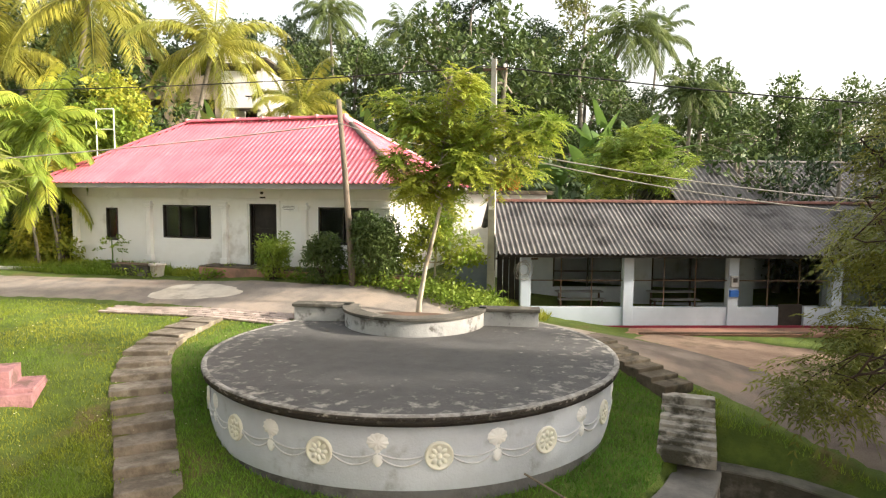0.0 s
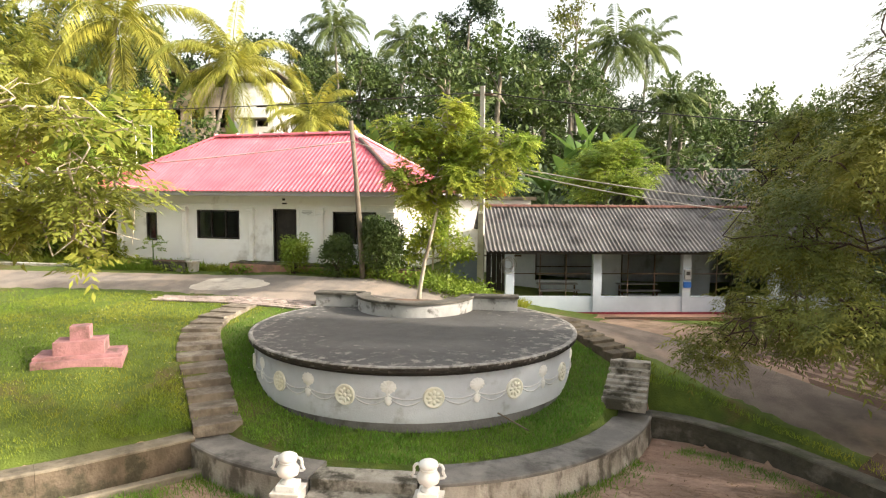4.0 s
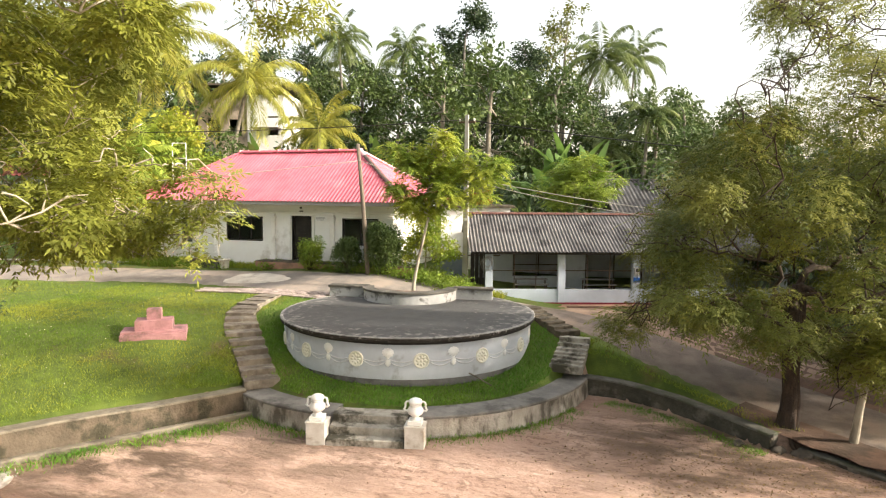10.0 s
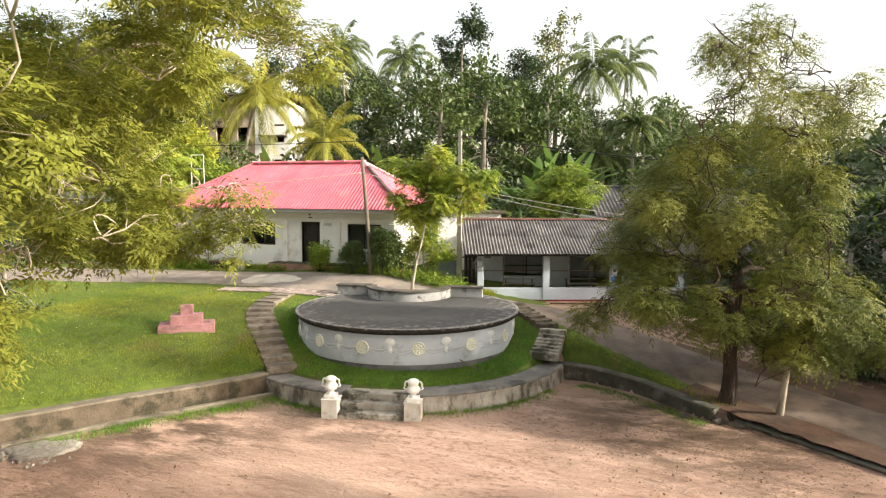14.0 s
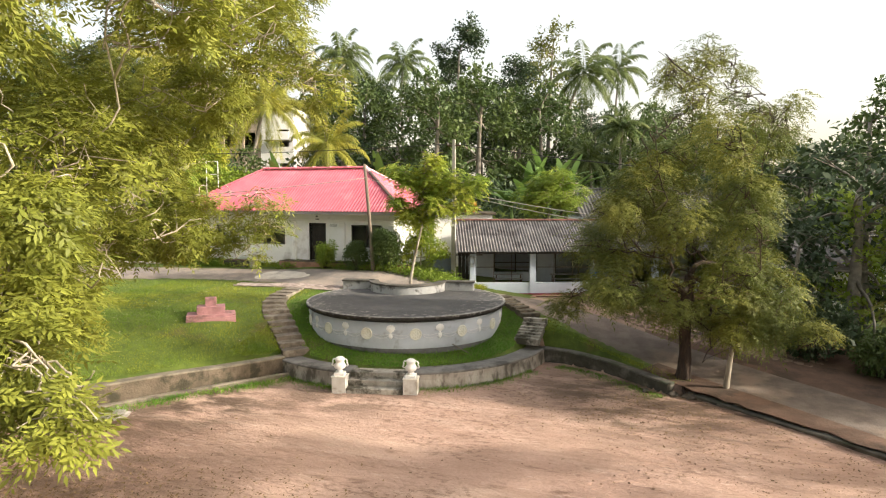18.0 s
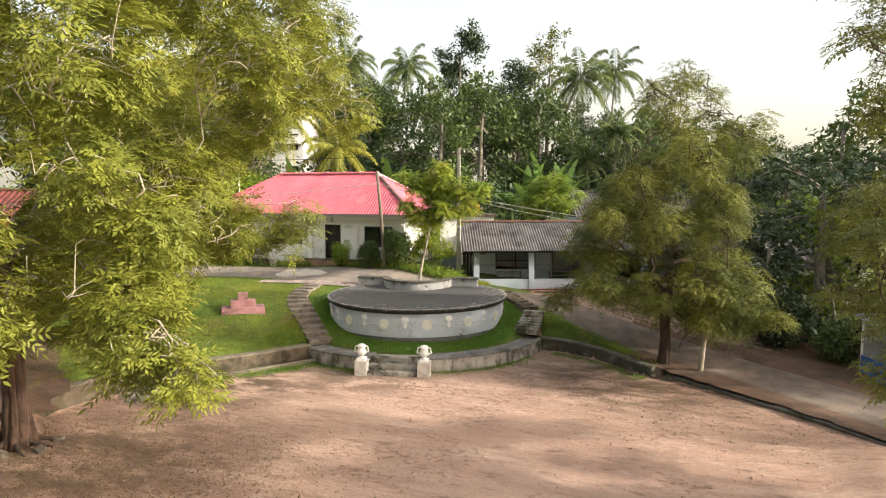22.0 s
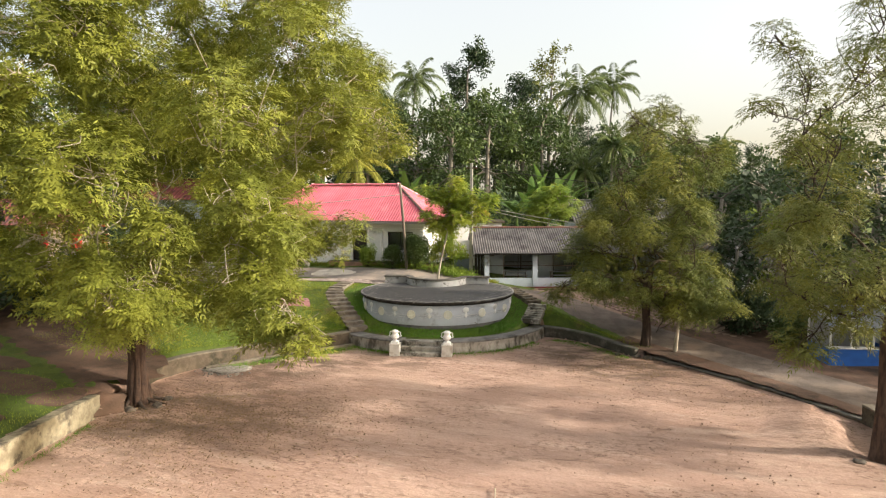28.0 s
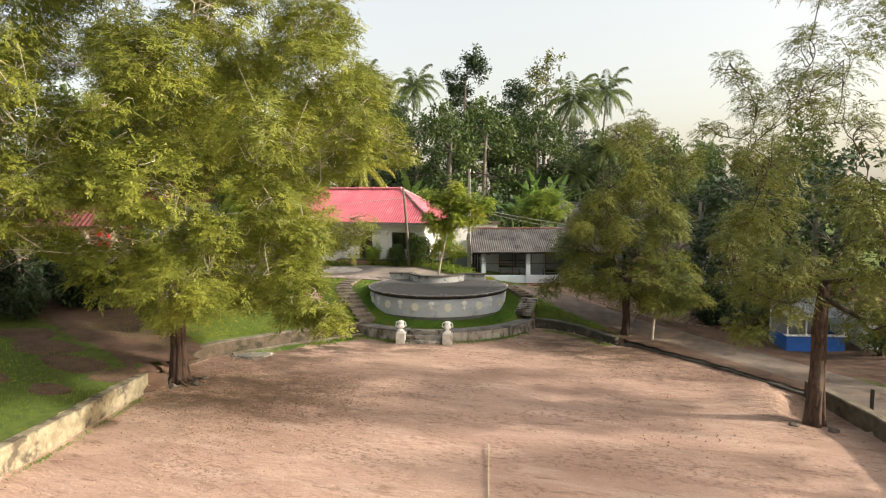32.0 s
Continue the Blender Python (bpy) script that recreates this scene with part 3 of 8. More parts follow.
def make_ground():
    xs, ys = spread(-26, 18, 0.22, 900), spread(-32, 30, 0.22, 900)
    gx, gy = np.meshgrid(xs, ys)
    sd = field_distance(gx, gy)
    up = sd > np.where((gx > 4.6) & (gy > 1.0), 0.3, 0.26)
    z = np.where(up, upper(gx, gy), 0.0)
    rng = np.random.RandomState(3)
    z += rng.normal(0, 0.008, z.shape) * (np.abs(gx) < 30)
    z += np.where(up, 0, 0.02 * np.sin(gx * 0.9 + gy * 0.4) * np.sin(gy * 0.7 - gx * 0.3))
    # sand bank beside the roadside tree, with its scraped edge
    bank = np.exp(-(((gx - 9.7) * 0.9) ** 2 + ((gy - 0.4) * 0.55) ** 2)) * np.clip((10.55 + 0.25 * np.sin(gy * 2.1) - gx) / 0.35, 0, 1)
    z += np.where(up, 0, 0.34 * bank)
    z += np.where(up, 0, 0.035 * np.sin(gx * 0.55 + 1.7 * gy + np.sin(gx * 1.3)) * np.sin(gy * 2.3 + 0.4 * gx) * np.exp(-((gx - 5) / 5) ** 2 - ((gy - 1) / 4) ** 2))
    # the earth bank under the spreading tree rises gently
    soft = np.exp(-((gx + 12.6) ** 2 + (gy + 4.1) ** 2) / 2.2)
    ramp = upper(gx, gy) * np.clip((sd + 0.55) / 1.3, 0, 1)
    z = np.where(soft > 0.3, np.where(up, np.minimum(z, ramp), ramp), z)
    dr = np.hypot(gx - STAGE.x, gy - STAGE.y)
    z = np.where(dr < R_DRUM - 0.15, np.minimum(z, 0.5), z)
    arc = np.degrees(np.arctan2(gy - STAGE.y, gx - STAGE.x))
    z = np.where((dr > R_RING0 - 0.05) & (dr < R_RING1 + 0.3) & (arc > ARC0 - 5) & (arc < ARC1 + 4), np.minimum(z, 0.46), z)
    # the soil lies just below the wall tops along the field
    lid = np.where(gx < -8.2, np.where(gy > -3.6, 0.60, np.where(gy < -5.4, 0.70, 9.0)), np.where((gx > 4.6) & (gy > 1.2), 0.14, np.where(gx > -0.4, 0.38, 9.0)))
    z = np.where(up & (sd < 0.62), np.minimum(z, lid), z)
    nx, ny = len(xs), len(ys)
    verts = np.stack([gx, gy, z], -1).reshape(-1, 3)
    idx = np.arange(nx * ny).reshape(ny, nx)
    q = np.stack([idx[:-1, :-1], idx[:-1, 1:], idx[1:, 1:], idx[1:, :-1]], -1).reshape(-1, 4)
    low = (~up).reshape(-1)[q].any(1)
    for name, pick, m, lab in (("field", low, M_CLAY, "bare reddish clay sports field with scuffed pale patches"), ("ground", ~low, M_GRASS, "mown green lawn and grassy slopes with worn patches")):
        f = q[pick]
        used, inv = np.unique(f, return_inverse=True)
        me = bpy.data.meshes.new(name)
        me.vertices.add(len(used))
        me.vertices.foreach_set("co", verts[used].astype(np.float32).ravel())
        me.loops.add(f.size)
        me.loops.foreach_set("vertex_index", inv.astype(np.int32).ravel())
        me.polygons.add(len(f))
        me.polygons.foreach_set("loop_start", np.arange(0, f.size, 4, dtype=np.int32))
        me.update(calc_edges=True)
        tagged(part(name, me, m, smooth=True), lab, "ground", kind="structure")


make_ground()


def ribbon(name, pts, widths, m, lift, label, category="road", edge=0.06, across=10, seed=0):
    """A strip of paving draped over the ground along a bent line."""
    rng = random.Random(seed)
    pts = [Vector((*p, 0)) for p in pts]
    fine, wid = [], []
    for i in range(len(pts) - 1):
        p0, p1, p2, p3 = pts[max(i - 1, 0)], pts[i], pts[i + 1], pts[min(i + 2, len(pts) - 1)]
        n = max(2, int((p2 - p1).length / 0.35))
        for k in range(n):
            t = k / n
            fine.append(0.5 * (2 * p1 + (p2 - p0) * t + (2 * p0 - 5 * p1 + 4 * p2 - p3) * t * t + (3 * p1 - p0 - 3 * p2 + p3) * t ** 3))
            wid.append(widths[i] + (widths[i + 1] - widths[i]) * t)
    fine.append(pts[-1])
    wid.append(widths[-1])
    verts, faces = [], []
    for i, p in enumerate(fine):
        d = (fine[min(i + 1, len(fine) - 1)] - fine[max(i - 1, 0)]).normalized()
        s = Vector((d.y, -d.x, 0))
        j0, j1 = rng.uniform(-edge, edge), rng.uniform(-edge, edge)
        row = []
        for k in range(across + 1):
            f = k / across
            w = -wid[i] / 2 + wid[i] * f + (j0 if k == 0 else j1 if k == across else 0)
            q = p + s * w
            row.append((q.x, q.y))
        xs, ys = np.array(row).T
        zs = np.where(field_distance(xs, ys) > 0.0, upper(xs, ys), upper(xs, ys)) + lift
        for k in range(across + 1):
            verts.append((xs[k], ys[k], zs[k] - (0.05 if k in (0, across) else 0)))
    for i in range(len(fine) - 1):
        for k in range(across):
            a = i * (across + 1) + k
            faces.append((a, a + 1, a + across + 2, a + across + 1))
    return tagged(part(name, mesh_from(name, verts, faces), m, smooth=True), label, category, kind="structure")


ribbon("road", [(-48, 6), (-34, 10.5), (-26, 12.3), (-20, 13.75), (-15.5, 14.5), (-11, 14.35), (-7.5, 14.75), (-4.2, 14.9), (-3.0, 14.75)],
       [3.0, 3.0, 3.0, 2.6, 2.4, 2.7, 2.9, 3.0, 2.95], M_ROAD, 0.035, "narrow worn pale asphalt road behind the stage")
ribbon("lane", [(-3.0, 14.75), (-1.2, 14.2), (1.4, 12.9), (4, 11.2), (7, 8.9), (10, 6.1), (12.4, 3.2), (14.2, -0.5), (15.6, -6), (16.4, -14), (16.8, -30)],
       [2.95, 2.8, 2.7, 2.7, 2.8, 3.0, 3.0, 3.0, 3.2, 3.4, 3.6], M_ROADE, 0.035, "earth-stained asphalt lane, coloured darker for tree shade, down past the kiosk")
ribbon("yard", [(-1.6, 17.0), (0.6, 16.35), (3.4, 15.5), (6.5, 14.4), (10, 12.9)], [1.6, 3.4, 4.8, 5.4, 4.8], M_YARD, 0.03, "bare reddish earth yard in front of the long building", "yard", 0.15)
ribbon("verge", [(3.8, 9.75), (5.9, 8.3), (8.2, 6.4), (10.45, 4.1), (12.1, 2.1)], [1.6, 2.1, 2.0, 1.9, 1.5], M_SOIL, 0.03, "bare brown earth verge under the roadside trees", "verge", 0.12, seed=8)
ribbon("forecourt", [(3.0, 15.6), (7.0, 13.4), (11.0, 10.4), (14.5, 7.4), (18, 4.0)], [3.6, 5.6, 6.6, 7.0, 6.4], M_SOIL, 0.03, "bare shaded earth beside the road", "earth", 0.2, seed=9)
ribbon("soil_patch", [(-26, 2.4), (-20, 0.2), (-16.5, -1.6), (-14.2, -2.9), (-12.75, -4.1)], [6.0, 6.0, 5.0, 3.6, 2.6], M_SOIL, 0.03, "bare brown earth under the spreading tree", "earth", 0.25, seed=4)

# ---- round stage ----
M_SLABSHADE = mat("slab_shadow_black", (0.035, 0.032, 0.03), (0.02, 0.019, 0.018), 4.0, rough=0.95, bump=0.3)


def make_stage():
    st = empty("stage", STAGE, STAGE_RZ, "round grey plastered open-air stage with a dark weathered slab", "stage")
    part("drum_wall", lathe([(R_DRUM - 0.25, 0.2), (R_DRUM, 0.2), (R_DRUM + 0.004, 0.9), (R_DRUM, 1.9), (R_DRUM - 0.25, 1.9)], 120), M_DRUM, st, "pale grey painted drum wall with hairline cracks", True)
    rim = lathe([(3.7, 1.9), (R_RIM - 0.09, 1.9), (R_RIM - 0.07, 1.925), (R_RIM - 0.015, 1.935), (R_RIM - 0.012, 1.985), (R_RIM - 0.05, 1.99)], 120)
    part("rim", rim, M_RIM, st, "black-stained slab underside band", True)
    part("rim_edge", lathe([(R_RIM - 0.05, 1.985), (R_RIM, 1.988), (R_RIM + 0.005, 2.03), (R_RIM + 0.003, 2.042)], 120), M_EDGE, st, "lichen-speckled slab edge", True)
    part("rim_lip", lathe([(R_RIM + 0.003, 2.042), (R_RIM - 0.006, 2.06), (R_RIM - 0.03, 2.068), (R_RIM - 0.085, 2.068), (R_RIM - 0.1, 2.06)], 120), M_LIP, st, "pale worn lip of the slab", True)
    top = lathe([(R_RIM - 0.06, 2.06), (3.4, 2.068), (2.4, 2.07), (1.2, 2.072), (0.0, 2.072)], 96)
    part("deck", top, M_DECK, st, "dark lichen-stained cement deck", True)
    # low skirting band of damp plaster at the foot
    part("foot_band", lathe([(R_DRUM + 0.012, 0.3), (R_DRUM + 0.012, 0.88), (R_DRUM, 0.9)], 120), M_DAMPBAND, st, "damp grey band at the foot", True)
    # black strip that paints the slab's shadow line onto the top of the drum
    part("drip_band", lathe([(R_DRUM + 0.002, 1.85), (R_DRUM + 0.03, 1.86), (R_DRUM + 0.05, 1.9)], 120), M_SLABSHADE, st, "black band painted as the shadow line under the slab", True)
    base_a = -90 + 25.8 - STAGE_RZ + 0.1
    for i in range(-3, 3):
        ang = base_a + i * 25.9
        medallion(st, ang)
    for i in range(-3, 4):
        shell(st, base_a + (i - 0.5) * 25.9)
    for i in range(-3, 3):
        a = base_a + i * 25.9
        for s in (-1, 1):
            swag(st, a, a + s * 12.95)
    return st


def ring_frame(ang, r, z):
    """A pose on the drum: x along the wall, y outward, z up."""
    a = radians(ang)
    return Matrix(((-math.sin(a), math.cos(a), 0, r * math.cos(a)), (math.cos(a), math.sin(a), 0, r * math.sin(a)), (0, 0, 1, z), (0, 0, 0, 1)))


def medallion(st, ang):
    bm = lathe([(0.0, 0.03), (0.175, 0.03), (0.185, 0.045), (0.205, 0.045), (0.215, 0.03), (0.218, 0.0)], 28)
    for k in range(8):
        a = 2 * math.pi * k / 8
        m = Matrix.Translation((0.105 * math.cos(a), 0.105 * math.sin(a), 0.03)) @ Matrix.Rotation(a, 4, "Z") @ Matrix.Diagonal((0.062, 0.04, 0.022, 1))
        bmesh.ops.create_icosphere(bm, subdivisions=1, radius=1.0, matrix=m)
    bmesh.ops.create_icosphere(bm, subdivisions=2, radius=1.0, matrix=Matrix.Translation((0, 0, 0.03)) @ Matrix.Diagonal((0.042, 0.042, 0.03, 1)))
    ob = part("medallion", bm, M_CREAM, st, "cream plaster flower medallion", True)
    ob.matrix_basis = ring_frame(ang, R_DRUM - 0.004, 1.42) @ Matrix.Rotation(radians(-90), 4, "X")


def shell(st, ang):
    """A round ribbed fan with a small tassel below it, in one piece of plaster."""
    bm = bmesh.new()
    n, rings = 44, 4
    rows = []
    for r in range(1, rings + 1):
        row = []
        for i in range(n):
            a = 2 * math.pi * i / n
            k = r / rings * (1 + (0.055 * r / rings) * math.cos(11 * a))
            rib = 0.006 * math.cos(11 * a) * r / rings
            row.append(bm.verts.new((0.13 * k * math.sin(a), 0.045 * (1 - (r / rings) ** 2) + rib + (0.004 if r < rings else -0.004), 0.055 + 0.105 * k * math.cos(a))))
        rows.append(row)
    hub = bm.verts.new((0, 0.05, 0.05))
    for i in range(n):
        j = (i + 1) % n
        bm.faces.new((hub, rows[0][i], rows[0][j]))
        for r in range(rings - 1):
            bm.faces.new((rows[r][i], rows[r + 1][i], rows[r + 1][j], rows[r][j]))
    drop = [(0.035, -0.04), (0.03, -0.07), (0.052, -0.11), (0.066, -0.155), (0.056, -0.2), (0.03, -0.235), (0.004, -0.25)]
    last = None
    for w, z in drop:
        ring = [bm.verts.new((w * math.cos(math.pi * q / 8), 0.6 * w * math.sin(math.pi * q / 8), z)) for q in range(9)]
        if last:
            for q in range(8):
                bm.faces.new((last[q], last[q + 1], ring[q + 1], ring[q]))
        last = ring
    ob = part("shell_ornament", bm, M_WHITE, st, "white plaster shell tassel", True)
    ob.matrix_basis = ring_frame(ang, R_DRUM + 0.004, 1.56) @ Matrix.Diagonal((1.25, 0.7, 1.25, 1.0))


def swag(st, a_med, a_shell):
    for d, z0 in ((0.0, 0.0), (0.075, -0.035)):
        pts = []
        e = 2.9 if a_shell > a_med else -2.9
        for i in range(31):
            t = i / 30
            ang = a_med + e + (a_shell - a_med - e) * t
            z = 1.43 + z0 + (1.46 - 1.43) * t - (0.07 + d) * 4 * t * (1 - t)
            a = radians(ang)
            pts.append((( R_DRUM + 0.008) * math.cos(a), (R_DRUM + 0.008) * math.sin(a), z))
        me = tubes("rope_swag", [(pts, [0.010 + 0.009 * (i % 2) for i in range(31)])], 6)
        part("rope_swag", me, M_ROPE, st, smooth=True)


make_stage()


def make_planter():
    pl = empty("planter_bench", stage_pt(-0.35, 2.55, 2.066), STAGE_RZ, "semicircular cement planter bench with two straight wings on the stage", "planter")
    R, T = 1.72, 0.32
    part("curved_wall", lathe([(R - T, -0.03), (R, -0.03), (R, 0.36), (R - T, 0.36), (R - T, -0.03)], 40, a0=182, a1=358, caps=True), M_STAINGREY, pl, "grey-white scuffed curved wall")
    part("curved_cap", lathe([(R - T - 0.03, 0.36), (R + 0.05, 0.36), (R + 0.055, 0.385), (R + 0.05, 0.43), (R - T - 0.03, 0.43), (R - T - 0.03, 0.36)], 40, a0=180, a1=360, caps=True), M_CONC_DARK, pl, "black-stained cement cap")
    for s, u0, u1 in ((-1, -3.02, -1.62), (1, 1.62, 3.02)):
        part("wing_wall", box(((u0 + u1) / 2, 0.0, 0.16), (u1 - u0, 0.36, 0.38), 0.012), M_STAINGREY, pl, "grey-white straight wing wall")
        part("wing_cap", box(((u0 + u1) / 2, 0.0, 0.39), (u1 - u0 + 0.08, 0.46, 0.08), 0.015), M_CONC_DARK, pl, "black-stained wing cap")
    soil = lathe([(1.42, 0.12), (1.0, 0.2), (0.5, 0.24), (0.0, 0.25)], 24, a0=176, a1=364)
    part("soil", soil, M_SOIL, pl, "dry brown planting soil", True)


make_planter()


# ---- ring walk, steps, pillars ----
def make_ring():
    ring = empty("ring_walk", (STAGE.x, STAGE.y, 0), 0, "curved weathered concrete walk and low wall round the stage", "terrace wall", kind="structure")
    mid = -90 + STAGE_RZ
    gap = math.degrees(0.98 / R_RING1)
    n = 0
    for a0, a1, seg in ((ARC0 - 3, mid - gap, 12), (mid + gap, ARC1 + 2, 26)):
        k = 3 if seg == 12 else 7
        for i in range(k):
            b0, b1 = a0 + (a1 - a0) * i / k, a0 + (a1 - a0) * (i + 1) / k - 0.015
            zt = 0.56
            bm = lathe([(R_RING0, 0.15), (R_RING0, zt - 0.02), (R_RING0 + 0.02, zt), (R_RING1 - 0.04, zt), (R_RING1 - 0.005, zt - 0.02), (R_RING1, zt - 0.07), (R_RING1 - 0.05, zt - 0.075), (R_RING0, 0.15)], 14, a0=b0, a1=b1, caps=True)
            part("walk_slab", bm, M_WALKTOP, ring, "dark worn cement walk slab")
            bm = lathe([(R_RING1 - 0.3, -0.1), (R_RING1 - 0.3, zt - 0.09), (R_RING1 - 0.02, zt - 0.074), (R_RING1 - 0.03, 0.3), (R_RING1 + 0.01, -0.1), (R_RING1 - 0.3, -0.1)], 14, a0=b0, a1=b1, caps=True)
            part("wall_face", bm, M_FACE, ring, "stained peeling plaster wall face")
            n += 1
    return ring


make_ring()


def make_front_steps():
    o = stage_pt(0, 0, 0)
    st = empty("front_steps", (STAGE.x, STAGE.y, 0), STAGE_RZ, "three worn concrete steps up to the ring walk", "steps")
    for i, (v0, z) in enumerate(((-6.42, 0.17), (-6.12, 0.36), (-5.82, 0.55))):
        part("step", box((0.0, (v0 - 5.3) / 2, z / 2 - 0.03), (1.86, -5.3 - v0, z + 0.06), 0.025), M_STEP, st)


make_front_steps()


def make_pillar(u):
    p = stage_pt(u, -6.2)
    pl = empty("gate_pillar", (p.x, p.y, 0), STAGE_RZ, "square stained white pillar at the steps", "pillar", "gate pillars")
    part("shaft", box((0, 0, 0.24), (0.46, 0.44, 0.52), 0.015), M_PILLAR, pl, "stained off-white shaft")
    part("cap", box((0, 0, 0.52), (0.49, 0.47, 0.05), 0.012), M_PILLAR, pl)
    urn = empty("urn", (p.x, p.y, 0.545), STAGE_RZ, "white painted cement urn with two curled handles on a pillar", "urn", "urns on pillars")
    part("plinth", box((0, 0, 0.05), (0.33, 0.33, 0.1), 0.012), M_URN, urn)
    prof = [(0.0, 0.1), (0.13, 0.1), (0.135, 0.12), (0.09, 0.15), (0.075, 0.175), (0.1, 0.2), (0.165, 0.24), (0.19, 0.3), (0.185, 0.35), (0.15, 0.4), (0.12, 0.43), (0.115, 0.46), (0.15, 0.485), (0.165, 0.52), (0.15, 0.56), (0.11, 0.59), (0.06, 0.61), (0.0, 0.615)]
    part("body", lathe(prof, 28), M_URN, urn, smooth=True)
    part("neck_band", lathe([(0.118, 0.435), (0.14, 0.44), (0.14, 0.465), (0.118, 0.47)], 28), M_URN, urn, smooth=True)
    for s in (-1, 1):
        pts = [(s * 0.19, 0, 0.31), (s * 0.245, 0, 0.315), (s * 0.275, 0, 0.345), (s * 0.25, 0, 0.37), (s * 0.235, 0, 0.42), (s * 0.24, 0, 0.47), (s * 0.215, 0, 0.52), (s * 0.16, 0, 0.535)]
        part("handle", tubes("handle", [(pts, 0.024)], 8), M_URN, urn, smooth=True)


make_pillar(-1.17)
make_pillar(1.17)


def smooth_line(pts, step):
    """Points at even steps along a curve through the given ones."""
    pts = [Vector((*p, 0)) for p in pts]
    out = []
    for i in range(len(pts) - 1):
        p0, p1, p2, p3 = pts[max(i - 1, 0)], pts[i], pts[i + 1], pts[min(i + 2, len(pts) - 1)]
        n = max(1, round((p2 - p1).length / step))
        for k in range(n):
            t = k / n
            out.append(0.5 * (2 * p1 + (p2 - p0) * t + (2 * p0 - 5 * p1 + 4 * p2 - p3) * t * t + (3 * p1 - p0 - 3 * p2 + p3) * t ** 3))
    out.append(pts[-1])
    return out


def polyline_wall(name, pts, z0, z1, thick, m, label, cat, jitter=0.012, seed=1, length=2.8, side=1, m_cap=None, fall=(0.0, 0.0)):
    """A low wall in long lengths along a curve, with hairline joints and a worn rounded cap."""
    rng = random.Random(seed)
    root = empty(name, (0, 0, 0), 0, label, cat, kind="structure")
    run = smooth_line(pts, 0.35)
    norms = []
    for i, p in enumerate(run):
        d = (run[min(i + 1, len(run) - 1)] - run[max(i - 1, 0)]).normalized()
        norms.append(Vector((-d.y, d.x, 0)) * side)
    tops = [z1 + fall[0] + (fall[1] - fall[0]) * i / (len(run) - 1) + jitter * math.sin(i * 0.5 + seed) + rng.uniform(-0.4, 0.4) * jitter for i in range(len(run))]
    per = max(2, round(length / 0.35))
    i = 0
    while i < len(run) - 1:
        j = min(len(run) - 1, i + per)
        if len(run) - 1 - j < per // 2:
            j = len(run) - 1
        for kind in ("wall_length", "cap"):
            bm = bmesh.new()
            cols = []
            for q in range(i, j + 1):
                zt = tops[q]
                rr = random.Random(q * 7 + seed)
                w = rr.uniform(-0.012, 0.012)
                if kind == "wall_length":
                    secs = [(0.03 + w, z0), (0.02 + w, (z0 + zt) / 2), (0.018, zt - 0.055), (thick - 0.02, zt - 0.05), (thick - 0.02, z0)]
                else:
                    secs = [(0.02, zt - 0.06), (0.0 + w * 0.6, zt - 0.05), (0.003 + w * 0.6, zt - 0.018), (0.03, zt), (thick - 0.03, zt), (thick, zt - 0.03), (thick - 0.01, zt - 0.06)]
                e = Vector((0, 0, 0))
                if q in (i, j):
                    e = (run[min(q + 1, len(run) - 1)] - run[max(q - 1, 0)]).normalized() * (0.003 if q == i else -0.003)
                cols.append([bm.verts.new(run[q] + e + norms[q] * o + Vector((0, 0, z))) for o, z in secs])
            for c0, c1 in zip(cols, cols[1:]):
                for k in range(len(c0) - 1):
                    bm.faces.new((c0[k], c1[k], c1[k + 1], c0[k + 1]))
            bm.faces.new(cols[0])
            bm.faces.new(cols[-1])
            part(kind, bm, m if kind == "wall_length" else (m_cap or m), root)
        i = j
    return root


M_CAP = mat("pale_worn_cap", (0.235, 0.205, 0.158), (0.155, 0.133, 0.10), 2.4, (0.10, 0.085, 0.065), 1.5, 0.36, 0.92, 0.6, 20.0)
M_MOSSWALL = mat("dark_mossy_wall", (0.085, 0.078, 0.06), (0.05, 0.047, 0.036), 2.0, (0.15, 0.135, 0.11), 1.5, 0.35, 0.93, 0.7, 18.0)
M_MOSSCAP = mat("grey_mossy_cap", (0.16, 0.15, 0.125), (0.10, 0.094, 0.08), 2.4, (0.08, 0.085, 0.055), 1.4, 0.4, 0.93, 0.6, 18.0)
M_WALLFACE = mat("brown_stained_wall_face", (0.15, 0.118, 0.084), (0.095, 0.076, 0.054), 2.4, (0.05, 0.045, 0.028), 1.5, 0.45, 0.92, 0.8, 18.0)
polyline_wall("retaining_wall_west", LEFT_WALL[:8], -0.1, 0.64, 0.42, M_WALLFACE, "low stained concrete retaining wall below the lawn", "retaining wall", side=-1, seed=2, m_cap=M_CAP)
polyline_wall("retaining_wall_south", [(-12.02, -5.45), (-11.5, -7.6), (-10.75, -10.5), (-10.2, -13.0), (-8.4, -22.0), (-6.6, -32.0)], -0.1, 0.74, 0.4, M_YELLOWWALL, "low lichen-yellowed retaining wall along the field", "retaining wall", seed=5, side=-1)
polyline_wall("retaining_wall_east", RIGHT_WALL[:6], -0.1, 0.5, 0.36, M_MOSSWALL, "low dark mossy curved retaining wall beside the field", "retaining wall", seed=3, side=1, m_cap=M_MOSSCAP, fall=(0.04, -0.14))
